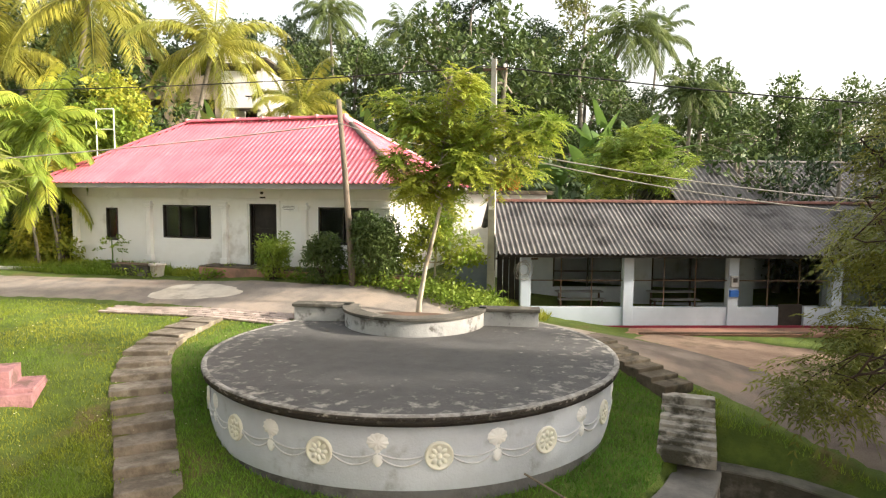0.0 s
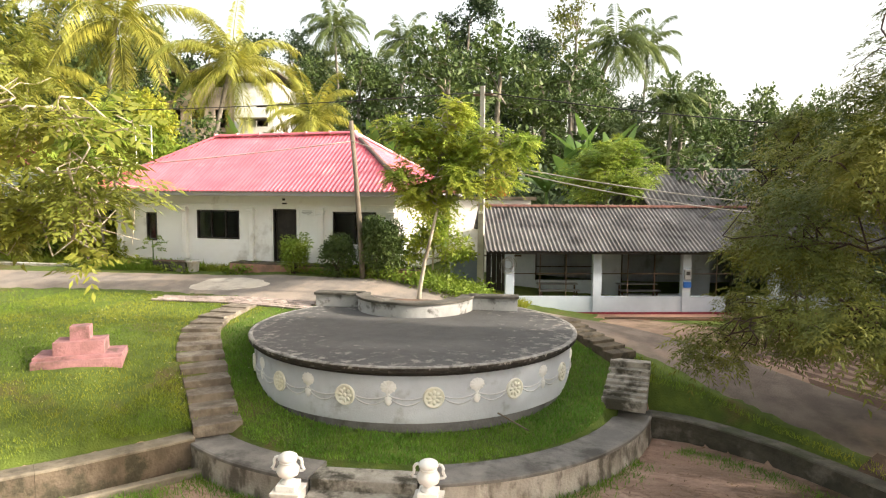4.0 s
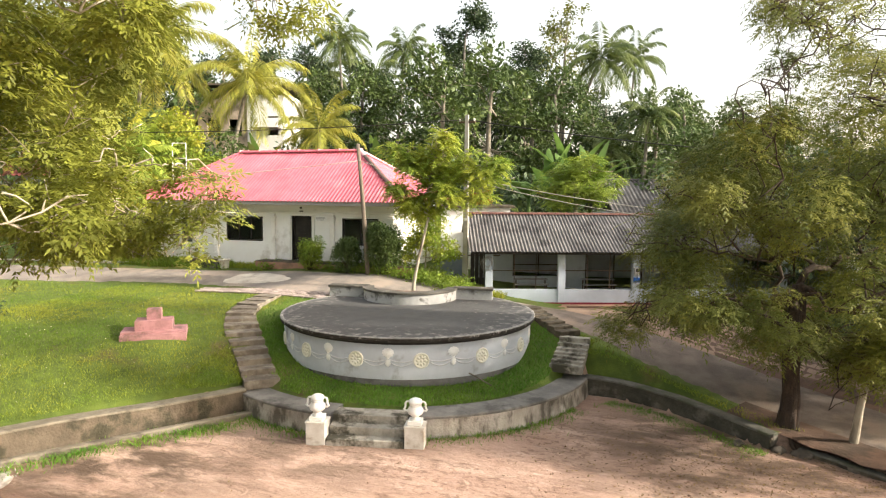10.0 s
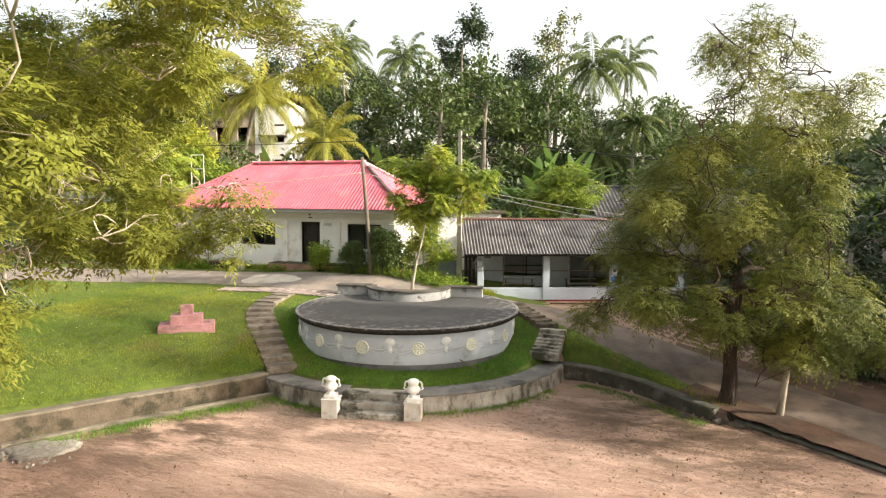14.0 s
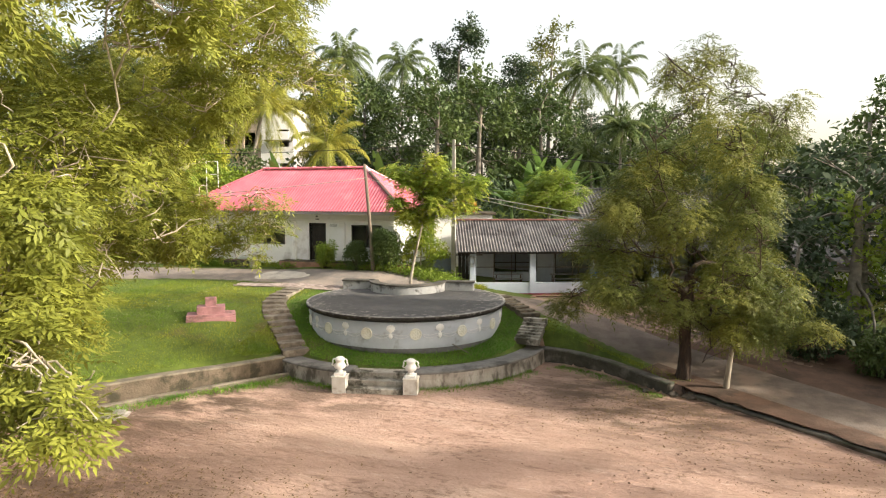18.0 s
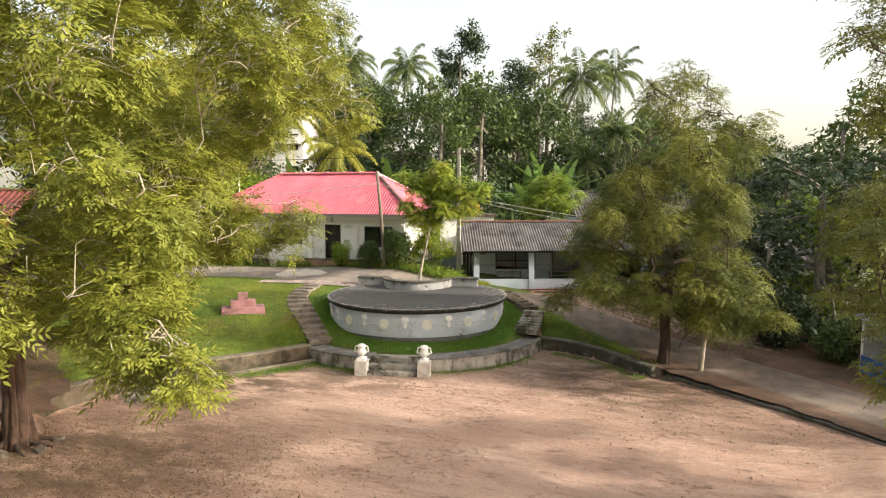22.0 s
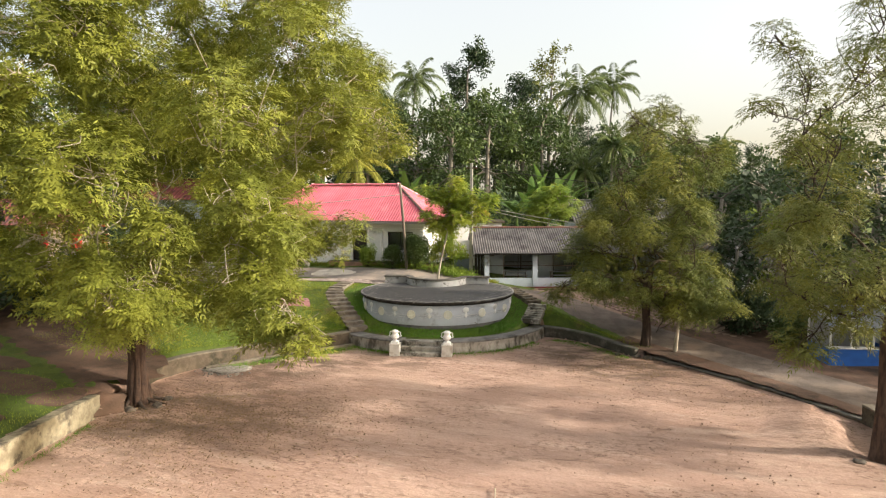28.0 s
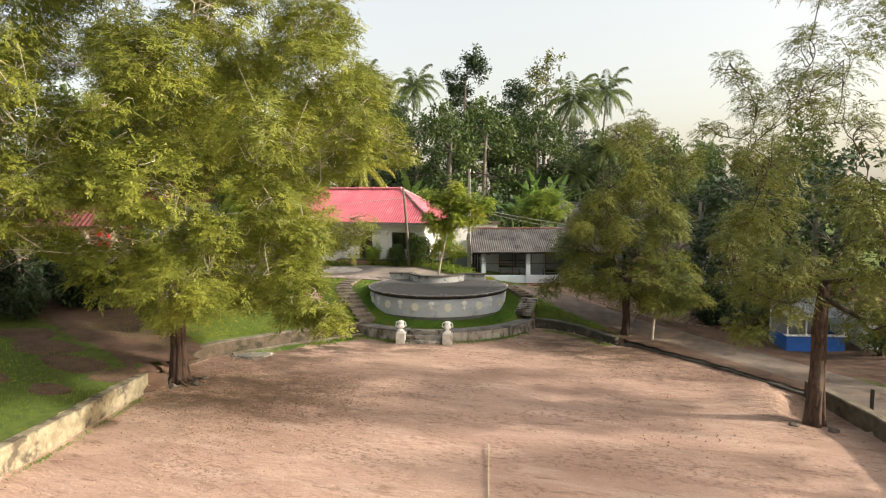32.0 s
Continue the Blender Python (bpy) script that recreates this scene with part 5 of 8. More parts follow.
def sprays(rng, pos, out, size, pairs=5, droop=0.5, leaf=(0.34, 0.13), jitter=0.5, flat=0.5):
    """Quads of feathered leaves: a spray of paired leaflets at each place, pointing out and drooping."""
    n = len(pos)
    d = unit(out + rng.normal(0, jitter, (n, 3)) - np.array([0, 0, droop]))
    upv = unit(np.array([0, 0, 1.0]) * flat + rng.normal(0, 0.45, (n, 3)))
    side = unit(np.cross(d, upv))
    nrm = unit(np.cross(side, d))
    s = size * rng.uniform(0.65, 1.25, (n, 1))
    quads = []
    for k in range(pairs):
        t = (k + 0.6) / pairs
        at = pos + d * s * t - np.array([0, 0, 1]) * s * 0.25 * t * t
        for sg in (-1, 1):
            L = s * leaf[0] * (1.0 - 0.45 * abs(t - 0.45)) * rng.uniform(0.75, 1.2, (n, 1))
            w = s * leaf[1] * rng.uniform(0.7, 1.2, (n, 1))
            ld = unit(side * sg + d * 0.55 + nrm * rng.normal(0, 0.25, (n, 1)) - np.array([0, 0, 0.25]))
            lw = unit(np.cross(nrm + rng.normal(0, 0.3, (n, 3)), ld))
            quads.append(np.stack([at, at + ld * L * 0.5 + lw * w * 0.5, at + ld * L, at + ld * L * 0.5 - lw * w * 0.5], 1))
    return np.concatenate(quads)


def rosettes(rng, pos, out, size, leaves=5, pairs=4, leaf=(0.36, 0.14), droop=0.5, blade=False, flat=0.0):
    """Whorls of drooping compound leaves: several leaves radiate from each twig end, with paired leaflets and one at the tip."""
    n = len(pos)
    axis = unit(out * (0.7 - 0.5 * flat) + np.array([0, 0, 0.75 + 0.4 * flat]) + rng.normal(0, 0.35 - 0.08 * flat, (n, 3)))
    u = unit(np.cross(axis, unit(rng.normal(0, 1, (n, 3)))))
    v = np.cross(axis, u)
    s0 = size * rng.uniform(0.75, 1.2, (n, 1))
    made = []
    for k in range(leaves):
        a = 2 * math.pi * k / leaves + rng.uniform(-0.35, 0.35, (n, 1))
        d = unit(u * np.cos(a) + v * np.sin(a) + axis * rng.uniform(0.25, 0.75, (n, 1)) * (1 - 0.6 * flat))
        side = unit(np.cross(d, axis))
        s = s0 * rng.uniform(0.75, 1.15, (n, 1))
        for j in range(pairs + 1):
            t = 0.3 + 0.7 * j / pairs
            at = pos + d * s * t - np.array([0, 0, 1]) * s * droop * t * t
            for sg in ((-1, 1) if j < pairs else (0,)):
                L = s * leaf[0] * rng.uniform(0.85, 1.15, (n, 1)) * (1.0 if j else 0.8)
                w = s * leaf[1] * rng.uniform(0.85, 1.15, (n, 1))
                ld = unit(side * sg * 0.85 + d * 0.7 - np.array([0, 0, 0.3 - 0.18 * flat + droop * t]) + rng.normal(0, 0.1, (n, 3)))
                lw = unit(np.cross(axis + rng.normal(0, 0.22, (n, 3)), ld))
                if blade:
                    made.append(np.stack([at, at + ld * L * 0.42 + lw * w * 0.5, at + ld * L, at + ld * L * 0.42 - lw * w * 0.5], 1))
                else:
                    made.append(np.stack([at - lw * w * 0.3, at + ld * L * 0.35 + lw * w * 0.6, at + ld * L], 1))
    return np.concatenate(made)


def broad_leaves(rng, pos, out, size, per=5, aspect=0.45):
    """Quads of simple pointed leaves in loose whorls."""
    quads = []
    n = len(pos)
    for k in range(per):
        d = unit(out * 0.6 + rng.normal(0, 0.8, (n, 3)) + np.array([0, 0, 0.05]))
        nn = unit(np.array([0, 0, 0.9]) + rng.normal(0, 0.55, (n, 3)))
        w = unit(np.cross(nn, d))
        L = size * rng.uniform(0.6, 1.2, (n, 1))
        p = pos + rng.normal(0, 0.5, (n, 3)) * size
        quads.append(np.stack([p, p + d * L * 0.45 + w * L * aspect * 0.5, p + d * L - np.array([0, 0, 1]) * L * 0.15, p + d * L * 0.45 - w * L * aspect * 0.5], 1))
    return np.concatenate(quads)


def bent(rng, a, b, n, wob, sag=0.0):
    a, b = np.array(a, float), np.array(b, float)
    L = np.linalg.norm(b - a)
    w = np.clip(rng.normal(0, wob * L, (2, 3)), -0.32, 0.32) if wob >= 0.14 else rng.normal(0, wob * L, (2, 3))
    kinks = rng.normal(0, 0.022 * min(L, 2.0) if wob >= 0.14 else 0.0, (n + 1, 3))
    kinks[0] = 0
    out = []
    for i in range(n + 1):
        t = i / n
        out.append(a + (b - a) * t + kinks[i] + w[0] * math.sin(math.pi * t) + w[1] * math.sin(2 * math.pi * t) * (0.5 if wob < 0.14 else 0.9) + (w[0][::-1] * math.sin(3.3 * math.pi * t) * 0.45 if wob >= 0.14 else 0.0) + np.array([0, 0, sag * L * 4 * t * (1 - t)]))
    return out


def make_tree(name, base, trunk, blobs, radius, leaf_m, bark_m, label, category="tree", seed=1, density=26, size=0.42, pairs=5, droop=0.5, twigs=9, fill=0.35, group="", aspect=0.45, sides=8, at=None, low=1, clump=0.16, bsides=6):
    """A tree: a tapered trunk through the given points, a limb to each clump, twigs in it, and leaves along the twigs."""
    rng = np.random.RandomState(seed)
    root = empty(name, at or base, 0, label, category, group)
    o = np.array(base, float)
    tr = [np.array(p, float) for p in trunk]
    runs = []
    n = len(tr)
    flare = [radius * 1.45, radius * 1.05] + [radius * (1 - 0.62 * (i / (n - 1))) for i in range(1, n)]
    tpts = [tr[0] - np.array([0, 0, 0.25]), tr[0] + (tr[1] - tr[0]) * 0.22] + tr[1:]
    tpts = [p - o for p in tpts]
    tw = part("trunk", tubes("trunk", [(tpts, flare)], 12), bark_m, root, smooth=True)
    P, O = [], []
    for cx, cy, cz, rx, ry, rz, *thin in blobs:
        airy = thin[0] if thin else 1.0
        seg = 3 if bsides < 5 else 5
        c, r = np.array([cx, cy, cz]), np.array([rx, ry, rz])
        # limb from the trunk point that suits the clump's height
        k = int(np.clip(np.argmin([abs(p[2] - (cz - 0.45 * np.linalg.norm(c - p))) for p in tr]), min(low, n - 1) if n > 2 else 0, n - 1))
        start = tr[k] if k == n - 1 else tr[k] * 0.7 + tr[k + 1] * 0.3 if k + 1 < n else tr[k]
        pts = bent(rng, start, c, 6, 0.07, 0.04)
        r0 = radius * (0.34 if k < n - 1 else 0.3) * min(1.0, 0.25 + 0.45 * rx)
        runs.append(([p - o for p in pts], [r0 * (1 - 0.72 * i / (len(pts) - 1)) + 0.012 for i in range(len(pts))]))
        cnt = max(3 if bsides < 5 else 6, int(twigs * (rx * ry * rz) ** (1 / 3) * 1.6))
        v = unit(rng.normal(0, 1, (cnt, 3)))
        v[:, 2] = np.abs(v[:, 2]) * 0.75 + v[:, 2] * 0.25
        v = unit(v)
        for dv in v:
            s0 = pts[rng.randint(len(pts) // 2, len(pts))]
            e = c + dv * r * rng.uniform(0.75, 1.05)
            e = e + np.array([0, 0, -0.12 * droop * r[2]])
            tp = bent(rng, s0, e, seg, 0.09, 0.05)
            runs.append(([p - o for p in tp], [r0 * 0.28 * (1 - 0.8 * i / seg) + 0.007 for i in range(seg + 1)]))
            m = max(4, int(airy * density * np.linalg.norm(e - s0) * 0.55))
            t = rng.uniform(0.3, 1.04, m)
            tpa = np.array(tp)
            f = np.clip(t * seg, 0, seg - 0.001)
            i0 = f.astype(int)
            pp = tpa[i0] + (tpa[i0 + 1] - tpa[i0]) * (f - i0)[:, None]
            spread_r = clump * (rx * ry * rz) ** (1 / 3)
            P.append(pp + rng.normal(0, spread_r, (m, 3)))
            O.append(np.repeat((dv * np.array([1, 1, 0.6]))[None], m, 0))
        part("limb", tubes("limb", runs, bsides), bark_m, tw, smooth=True)
        runs = []
        m = int(airy * airy * density * fill * rx * ry * rz * 1.6)
        q = unit(rng.normal(0, 1, (m, 3)))
        keep = np.array([noise.noise(Vector((c + a * r) * 0.55)) > -0.18 for a in q], dtype=bool)
        q = q[keep]
        P.append(c + q * r * rng.uniform(0.6, 1.0, (len(q), 1)))
        O.append(q)
    P, O = np.concatenate(P) - o, np.concatenate(O)
    part("crown", mesh_quads("crown", broad_leaves(rng, P, O, size, pairs, aspect)), leaf_m, root)
    return root


def leafy_tree(name, trunk, clumps, radius, leaf_m, bark_m, limb_m, label, seed, nodes=100, size=0.3, whorl=5, pairs=3, leaf=(0.4, 0.16), droop=0.4, bare=0, bare_r=0.025, flutes=0, stout=0.14, fine=1e9, flat=0.0, gap=-0.22):
    """A tree that forks: limbs branch off one another to reach each leafy clump, twigs run out to its skin, and whorls of leaves sit there."""
    rng = np.random.RandomState(seed)
    root = empty(name, trunk[0], 0, label, "tree")
    o = np.array(trunk[0], float)
    tr = [np.array(p, float) - o for p in trunk]
    n = len(tr)
    stem = [tr[0] - np.array([0, 0, 0.3]), tr[0] + (tr[1] - tr[0]) * 0.2] + tr[1:]
    stems = [(stem, [radius * 1.5, radius * 1.1] + [radius * (1 - 0.3 * i / (n - 1)) for i in range(1, n)])]
    for k in range(flutes):
        a, rr = 2 * math.pi * k / flutes + rng.uniform(-0.3, 0.3), radius * rng.uniform(0.6, 0.85)
        h = np.array([math.cos(a), math.sin(a), 0.0])
        path = [stem[0] + h * rr * 1.9, stem[0] + h * rr * 1.4 + [0, 0, 0.5]] + [stem[0] + (tr[-1] - stem[0]) * f + h * rr * (1.1 - 0.4 * f) + rng.normal(0, 0.03, 3) for f in (0.3, 0.55, 0.8, 1.0)]
        stems.append((path, [radius * q for q in (0.5, 0.42, 0.36, 0.34, 0.3, 0.24)]))
    tw = part("trunk", tubes("trunk", stems, 12), bark_m, root, smooth=True)
    # places where a limb may start: point, way back to the fork, thickness
    starts = [(tr[-2] * 0.3 + tr[-1] * 0.7, 0.0, stout), (tr[-1], 0.2, stout)]
    P, O = [], []
    for x, y, z, r, *thin in sorted(clumps, key=lambda b: (b[0] - trunk[-1][0]) ** 2 + (b[1] - trunk[-1][1]) ** 2 + (b[2] - trunk[-1][2]) ** 2):
        airy = thin[0] if thin else 1.0
        c, rad = np.array([x, y, z]) - o, np.array([r, r, 0.8 * r])
        s0, way, th = min(starts, key=lambda q: np.linalg.norm(c - q[0]) + 0.35 * q[1] + (1.2 if q[0][2] > c[2] + 1.0 else 0.0))
        line = bent(rng, s0, c, 10, 0.14 if bare_r > 0.0205 else 0.09, 0.03)
        L = np.linalg.norm(c - s0)
        th0, th1 = th * 0.8, max(0.018, th * 0.8 * (1 - 0.12 * L) * 0.6)
        runs = [(line, [th0 + (th1 - th0) * i / 10 for i in range(11)])]
        starts += [(line[i], way + L * i / 10, th0 + (th1 - th0) * i / 10) for i in (4, 7, 10)]
        m = int(airy * nodes * max(r * r, 0.85 * r) * (0.85 if x > fine else 1.0))
        q = unit(rng.normal(0, 1, (m, 3)))
        p = c + q * rad * (rng.uniform(0.35, 1.08, (m, 1)) ** 0.6)
        keep = np.array([noise.noise(Vector((a + o) * [0.95, 0.95, 1.1 + 0.9 * flat])) for a in p]) > gap
        P.append(p[keep])
        O.append(q[keep])
        for k in range(max(5, int(7 * r))):
            e = p[rng.randint(m)]
            b0 = line[rng.randint(5, 11)]
            tp = bent(rng, b0, e, 5, 0.15, 0.03)
            runs.append((tp, [0.016 * (1 - 0.7 * i / 5) for i in range(6)]))
        for k in range(bare if r > 0.8 else 2 if x > fine - 1.0 else 1):
            b0 = line[rng.randint(4, 11)]
            e = c + unit(rng.normal(0, 1, 3) + 0.6 * c / (np.linalg.norm(c) + 1)) * rad * rng.uniform(0.95, 1.3)
            tp = bent(rng, b0, e, 10, 0.2 if bare_r > 0.0205 else 0.1, 0.05)
            runs.append((tp, [bare_r * rng.uniform(0.6, 1.0) * (1 - 0.75 * i / 10) + 0.003 for i in range(11)]))
        part("limb", tubes("limb", runs, 5), limb_m, tw, smooth=True)
    P, O = np.concatenate(P), np.concatenate(O)
    near = P[:, 0] > fine - o[0]
    part("crown", mesh_tris("crown", rosettes(rng, P[~near], O[~near], size, whorl, pairs, leaf, droop, flat=flat)), leaf_m, root)
    if near.any():
        part("outer_crown", mesh_quads("outer_crown", rosettes(rng, P[near], O[near], size, whorl, pairs, (leaf[0] * 1.08, leaf[1] * 0.72), droop, True, flat)), leaf_m, root)
    return root


def coconut(base, crown, seed, m, label, fronds=22, length=4.2, trunk_r=0.16, droop=1.0, name="coconut_palm", group="coconut palms", scale_leaf=1.0, steps=26):
    """A palm: a ringed leaning trunk and arched fronds of narrow hanging leaflets."""
    rng = np.random.RandomState(seed)
    root = empty(name, base, 0, label, "palm tree", group)
    o, c = np.array(base, float), np.array(crown, float)
    pts = [o + (c - o) * t + np.array([(c - o)[0] * 0.25, (c - o)[1] * 0.25, 0]) * (t * t - t) for t in np.linspace(0, 1, 24)]
    part("trunk", tubes("trunk", [([p - o for p in pts], [trunk_r * (1.5 if i == 0 else 1.05 - 0.4 * i / 23 + 0.05 * (i % 2)) for i in range(24)])], 9), M_PALMBARK, root, smooth=True)
    for k in range(fronds):
        az = 2 * math.pi * (k * 0.381966) + rng.uniform(-0.2, 0.2)
        el = math.radians(78 - 118 * (k / fronds) ** 0.9 + rng.uniform(-8, 8))
        L = length * rng.uniform(0.85, 1.1)
        h = np.array([math.cos(az), math.sin(az), 0])
        dd = h * math.cos(el) + np.array([0, 0, math.sin(el)])
        line = []
        p = c - o
        n = steps
        for i in range(n + 1):
            line.append(p.copy())
            p = p + dd * L / n
            dd = unit(dd + np.array([0, 0, -1.65 / n * droop * (0.5 + i / n)]))
        la = np.array(line)
        side = unit(np.cross(h, [0, 0, 1.0]))
        verts, faces = tube_arrays(line[::2], [0.035 * (1 - 0.8 * i / len(line[::2])) + 0.004 for i in range(len(line[::2]))], 4)
        verts = [tuple(v) for v in verts]
        for i in range(2, n):
            t = i / n
            ll = 0.95 * scale_leaf * (length / 4.2) * (1 - 0.75 * abs(t - 0.4)) * rng.uniform(0.85, 1.1)
            ax = unit(la[i + 1] - la[i])
            for sg in (-1, 1):
                for half in (0.0, 0.5):
                    q = la[i] + (la[i + 1] - la[i]) * half
                    ld = unit(side * sg * 0.9 + ax * 0.55 + np.array([0, 0, -0.3 - 0.45 * rng.rand()]))
                    tip, mid = q + ld * ll - np.array([0, 0, 0.28 * ll]), q + ld * ll * 0.5
                    w = ax * 0.034 * scale_leaf * (length / 4.2) * 30 / n
                    j = len(verts)
                    verts += [tuple(q - w), tuple(mid - w * 1.1), tuple(tip), tuple(mid + w * 1.1)]
                    faces.append((j, j + 1, j + 2, j + 3))
        part("frond", mesh_from("frond", verts, faces), m, root)
    return root


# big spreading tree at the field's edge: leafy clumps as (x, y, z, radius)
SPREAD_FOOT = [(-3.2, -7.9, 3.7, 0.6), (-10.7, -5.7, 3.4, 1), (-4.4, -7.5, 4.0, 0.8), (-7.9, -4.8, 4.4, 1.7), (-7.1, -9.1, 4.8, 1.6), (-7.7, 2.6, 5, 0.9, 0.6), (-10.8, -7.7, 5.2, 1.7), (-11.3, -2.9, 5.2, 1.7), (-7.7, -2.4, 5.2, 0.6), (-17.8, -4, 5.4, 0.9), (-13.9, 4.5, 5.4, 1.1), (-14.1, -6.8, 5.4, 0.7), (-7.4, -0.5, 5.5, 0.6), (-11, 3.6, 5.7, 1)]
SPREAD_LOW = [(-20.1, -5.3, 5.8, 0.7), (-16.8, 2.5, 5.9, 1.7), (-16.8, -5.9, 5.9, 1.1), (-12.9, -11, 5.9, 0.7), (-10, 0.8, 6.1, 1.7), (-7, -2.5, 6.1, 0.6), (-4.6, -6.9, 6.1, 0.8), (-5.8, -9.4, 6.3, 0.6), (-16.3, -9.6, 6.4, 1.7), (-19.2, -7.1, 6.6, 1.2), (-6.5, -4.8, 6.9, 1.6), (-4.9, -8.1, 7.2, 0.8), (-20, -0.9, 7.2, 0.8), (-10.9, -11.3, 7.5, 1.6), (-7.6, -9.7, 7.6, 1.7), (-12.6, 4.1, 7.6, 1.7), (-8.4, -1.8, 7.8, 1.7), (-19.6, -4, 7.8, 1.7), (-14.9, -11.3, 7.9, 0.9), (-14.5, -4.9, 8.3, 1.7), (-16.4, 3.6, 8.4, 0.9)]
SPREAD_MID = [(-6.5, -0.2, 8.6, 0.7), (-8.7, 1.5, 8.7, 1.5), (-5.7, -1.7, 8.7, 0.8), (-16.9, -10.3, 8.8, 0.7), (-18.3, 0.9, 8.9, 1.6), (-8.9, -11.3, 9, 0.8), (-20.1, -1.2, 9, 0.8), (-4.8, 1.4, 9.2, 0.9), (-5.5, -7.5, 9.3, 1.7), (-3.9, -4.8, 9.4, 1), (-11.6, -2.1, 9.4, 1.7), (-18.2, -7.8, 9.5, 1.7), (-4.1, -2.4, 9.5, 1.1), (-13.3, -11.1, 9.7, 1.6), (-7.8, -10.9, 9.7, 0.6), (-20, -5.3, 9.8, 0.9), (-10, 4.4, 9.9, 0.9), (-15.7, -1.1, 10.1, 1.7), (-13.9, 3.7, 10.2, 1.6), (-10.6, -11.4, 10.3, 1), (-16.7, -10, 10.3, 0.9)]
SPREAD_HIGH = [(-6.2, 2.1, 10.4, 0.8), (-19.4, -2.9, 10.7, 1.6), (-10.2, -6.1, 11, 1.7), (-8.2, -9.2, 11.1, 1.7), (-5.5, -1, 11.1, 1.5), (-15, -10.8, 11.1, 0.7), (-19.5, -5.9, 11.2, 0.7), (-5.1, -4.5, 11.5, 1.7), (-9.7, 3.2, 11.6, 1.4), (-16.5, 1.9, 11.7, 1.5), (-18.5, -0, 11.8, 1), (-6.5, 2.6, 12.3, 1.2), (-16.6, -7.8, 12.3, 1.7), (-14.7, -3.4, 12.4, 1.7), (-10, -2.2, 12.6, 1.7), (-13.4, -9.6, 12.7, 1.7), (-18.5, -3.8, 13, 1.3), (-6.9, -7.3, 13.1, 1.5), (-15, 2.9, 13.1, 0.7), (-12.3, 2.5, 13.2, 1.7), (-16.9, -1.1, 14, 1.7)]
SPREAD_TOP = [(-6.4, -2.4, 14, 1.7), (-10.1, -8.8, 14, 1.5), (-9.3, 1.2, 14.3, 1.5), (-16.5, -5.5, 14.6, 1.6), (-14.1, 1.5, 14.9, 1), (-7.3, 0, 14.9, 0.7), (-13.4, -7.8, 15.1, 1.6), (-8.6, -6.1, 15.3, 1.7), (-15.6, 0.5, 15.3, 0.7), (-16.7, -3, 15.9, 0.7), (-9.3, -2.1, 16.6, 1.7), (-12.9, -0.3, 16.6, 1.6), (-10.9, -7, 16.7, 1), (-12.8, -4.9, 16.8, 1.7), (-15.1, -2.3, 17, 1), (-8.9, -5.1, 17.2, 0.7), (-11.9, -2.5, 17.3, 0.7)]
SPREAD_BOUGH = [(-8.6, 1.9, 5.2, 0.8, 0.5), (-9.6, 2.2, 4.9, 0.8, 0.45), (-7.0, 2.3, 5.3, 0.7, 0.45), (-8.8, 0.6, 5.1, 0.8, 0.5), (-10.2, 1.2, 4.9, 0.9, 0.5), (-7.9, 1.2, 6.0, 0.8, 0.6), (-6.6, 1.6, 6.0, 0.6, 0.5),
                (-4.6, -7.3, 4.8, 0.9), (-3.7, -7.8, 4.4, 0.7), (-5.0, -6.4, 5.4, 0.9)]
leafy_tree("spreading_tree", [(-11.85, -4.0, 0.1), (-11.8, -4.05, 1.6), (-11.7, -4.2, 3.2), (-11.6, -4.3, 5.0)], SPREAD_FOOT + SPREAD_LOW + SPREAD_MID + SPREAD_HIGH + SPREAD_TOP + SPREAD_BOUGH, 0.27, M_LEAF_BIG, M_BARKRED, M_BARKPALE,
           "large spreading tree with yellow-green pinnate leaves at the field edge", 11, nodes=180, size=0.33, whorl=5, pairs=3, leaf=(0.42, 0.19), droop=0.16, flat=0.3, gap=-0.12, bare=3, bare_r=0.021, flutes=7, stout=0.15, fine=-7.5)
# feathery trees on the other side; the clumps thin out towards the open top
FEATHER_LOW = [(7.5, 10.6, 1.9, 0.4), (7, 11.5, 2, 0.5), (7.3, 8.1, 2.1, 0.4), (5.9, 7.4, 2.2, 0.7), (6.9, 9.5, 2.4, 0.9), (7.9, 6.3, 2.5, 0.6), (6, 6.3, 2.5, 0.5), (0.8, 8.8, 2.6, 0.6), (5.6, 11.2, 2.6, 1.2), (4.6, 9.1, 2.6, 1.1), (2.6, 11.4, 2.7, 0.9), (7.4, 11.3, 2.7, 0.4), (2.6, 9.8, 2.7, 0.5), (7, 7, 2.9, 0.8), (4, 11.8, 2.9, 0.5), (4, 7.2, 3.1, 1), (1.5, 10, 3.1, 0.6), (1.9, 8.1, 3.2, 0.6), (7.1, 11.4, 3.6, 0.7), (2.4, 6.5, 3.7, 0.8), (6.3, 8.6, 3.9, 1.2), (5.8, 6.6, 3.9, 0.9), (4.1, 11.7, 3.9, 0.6)]
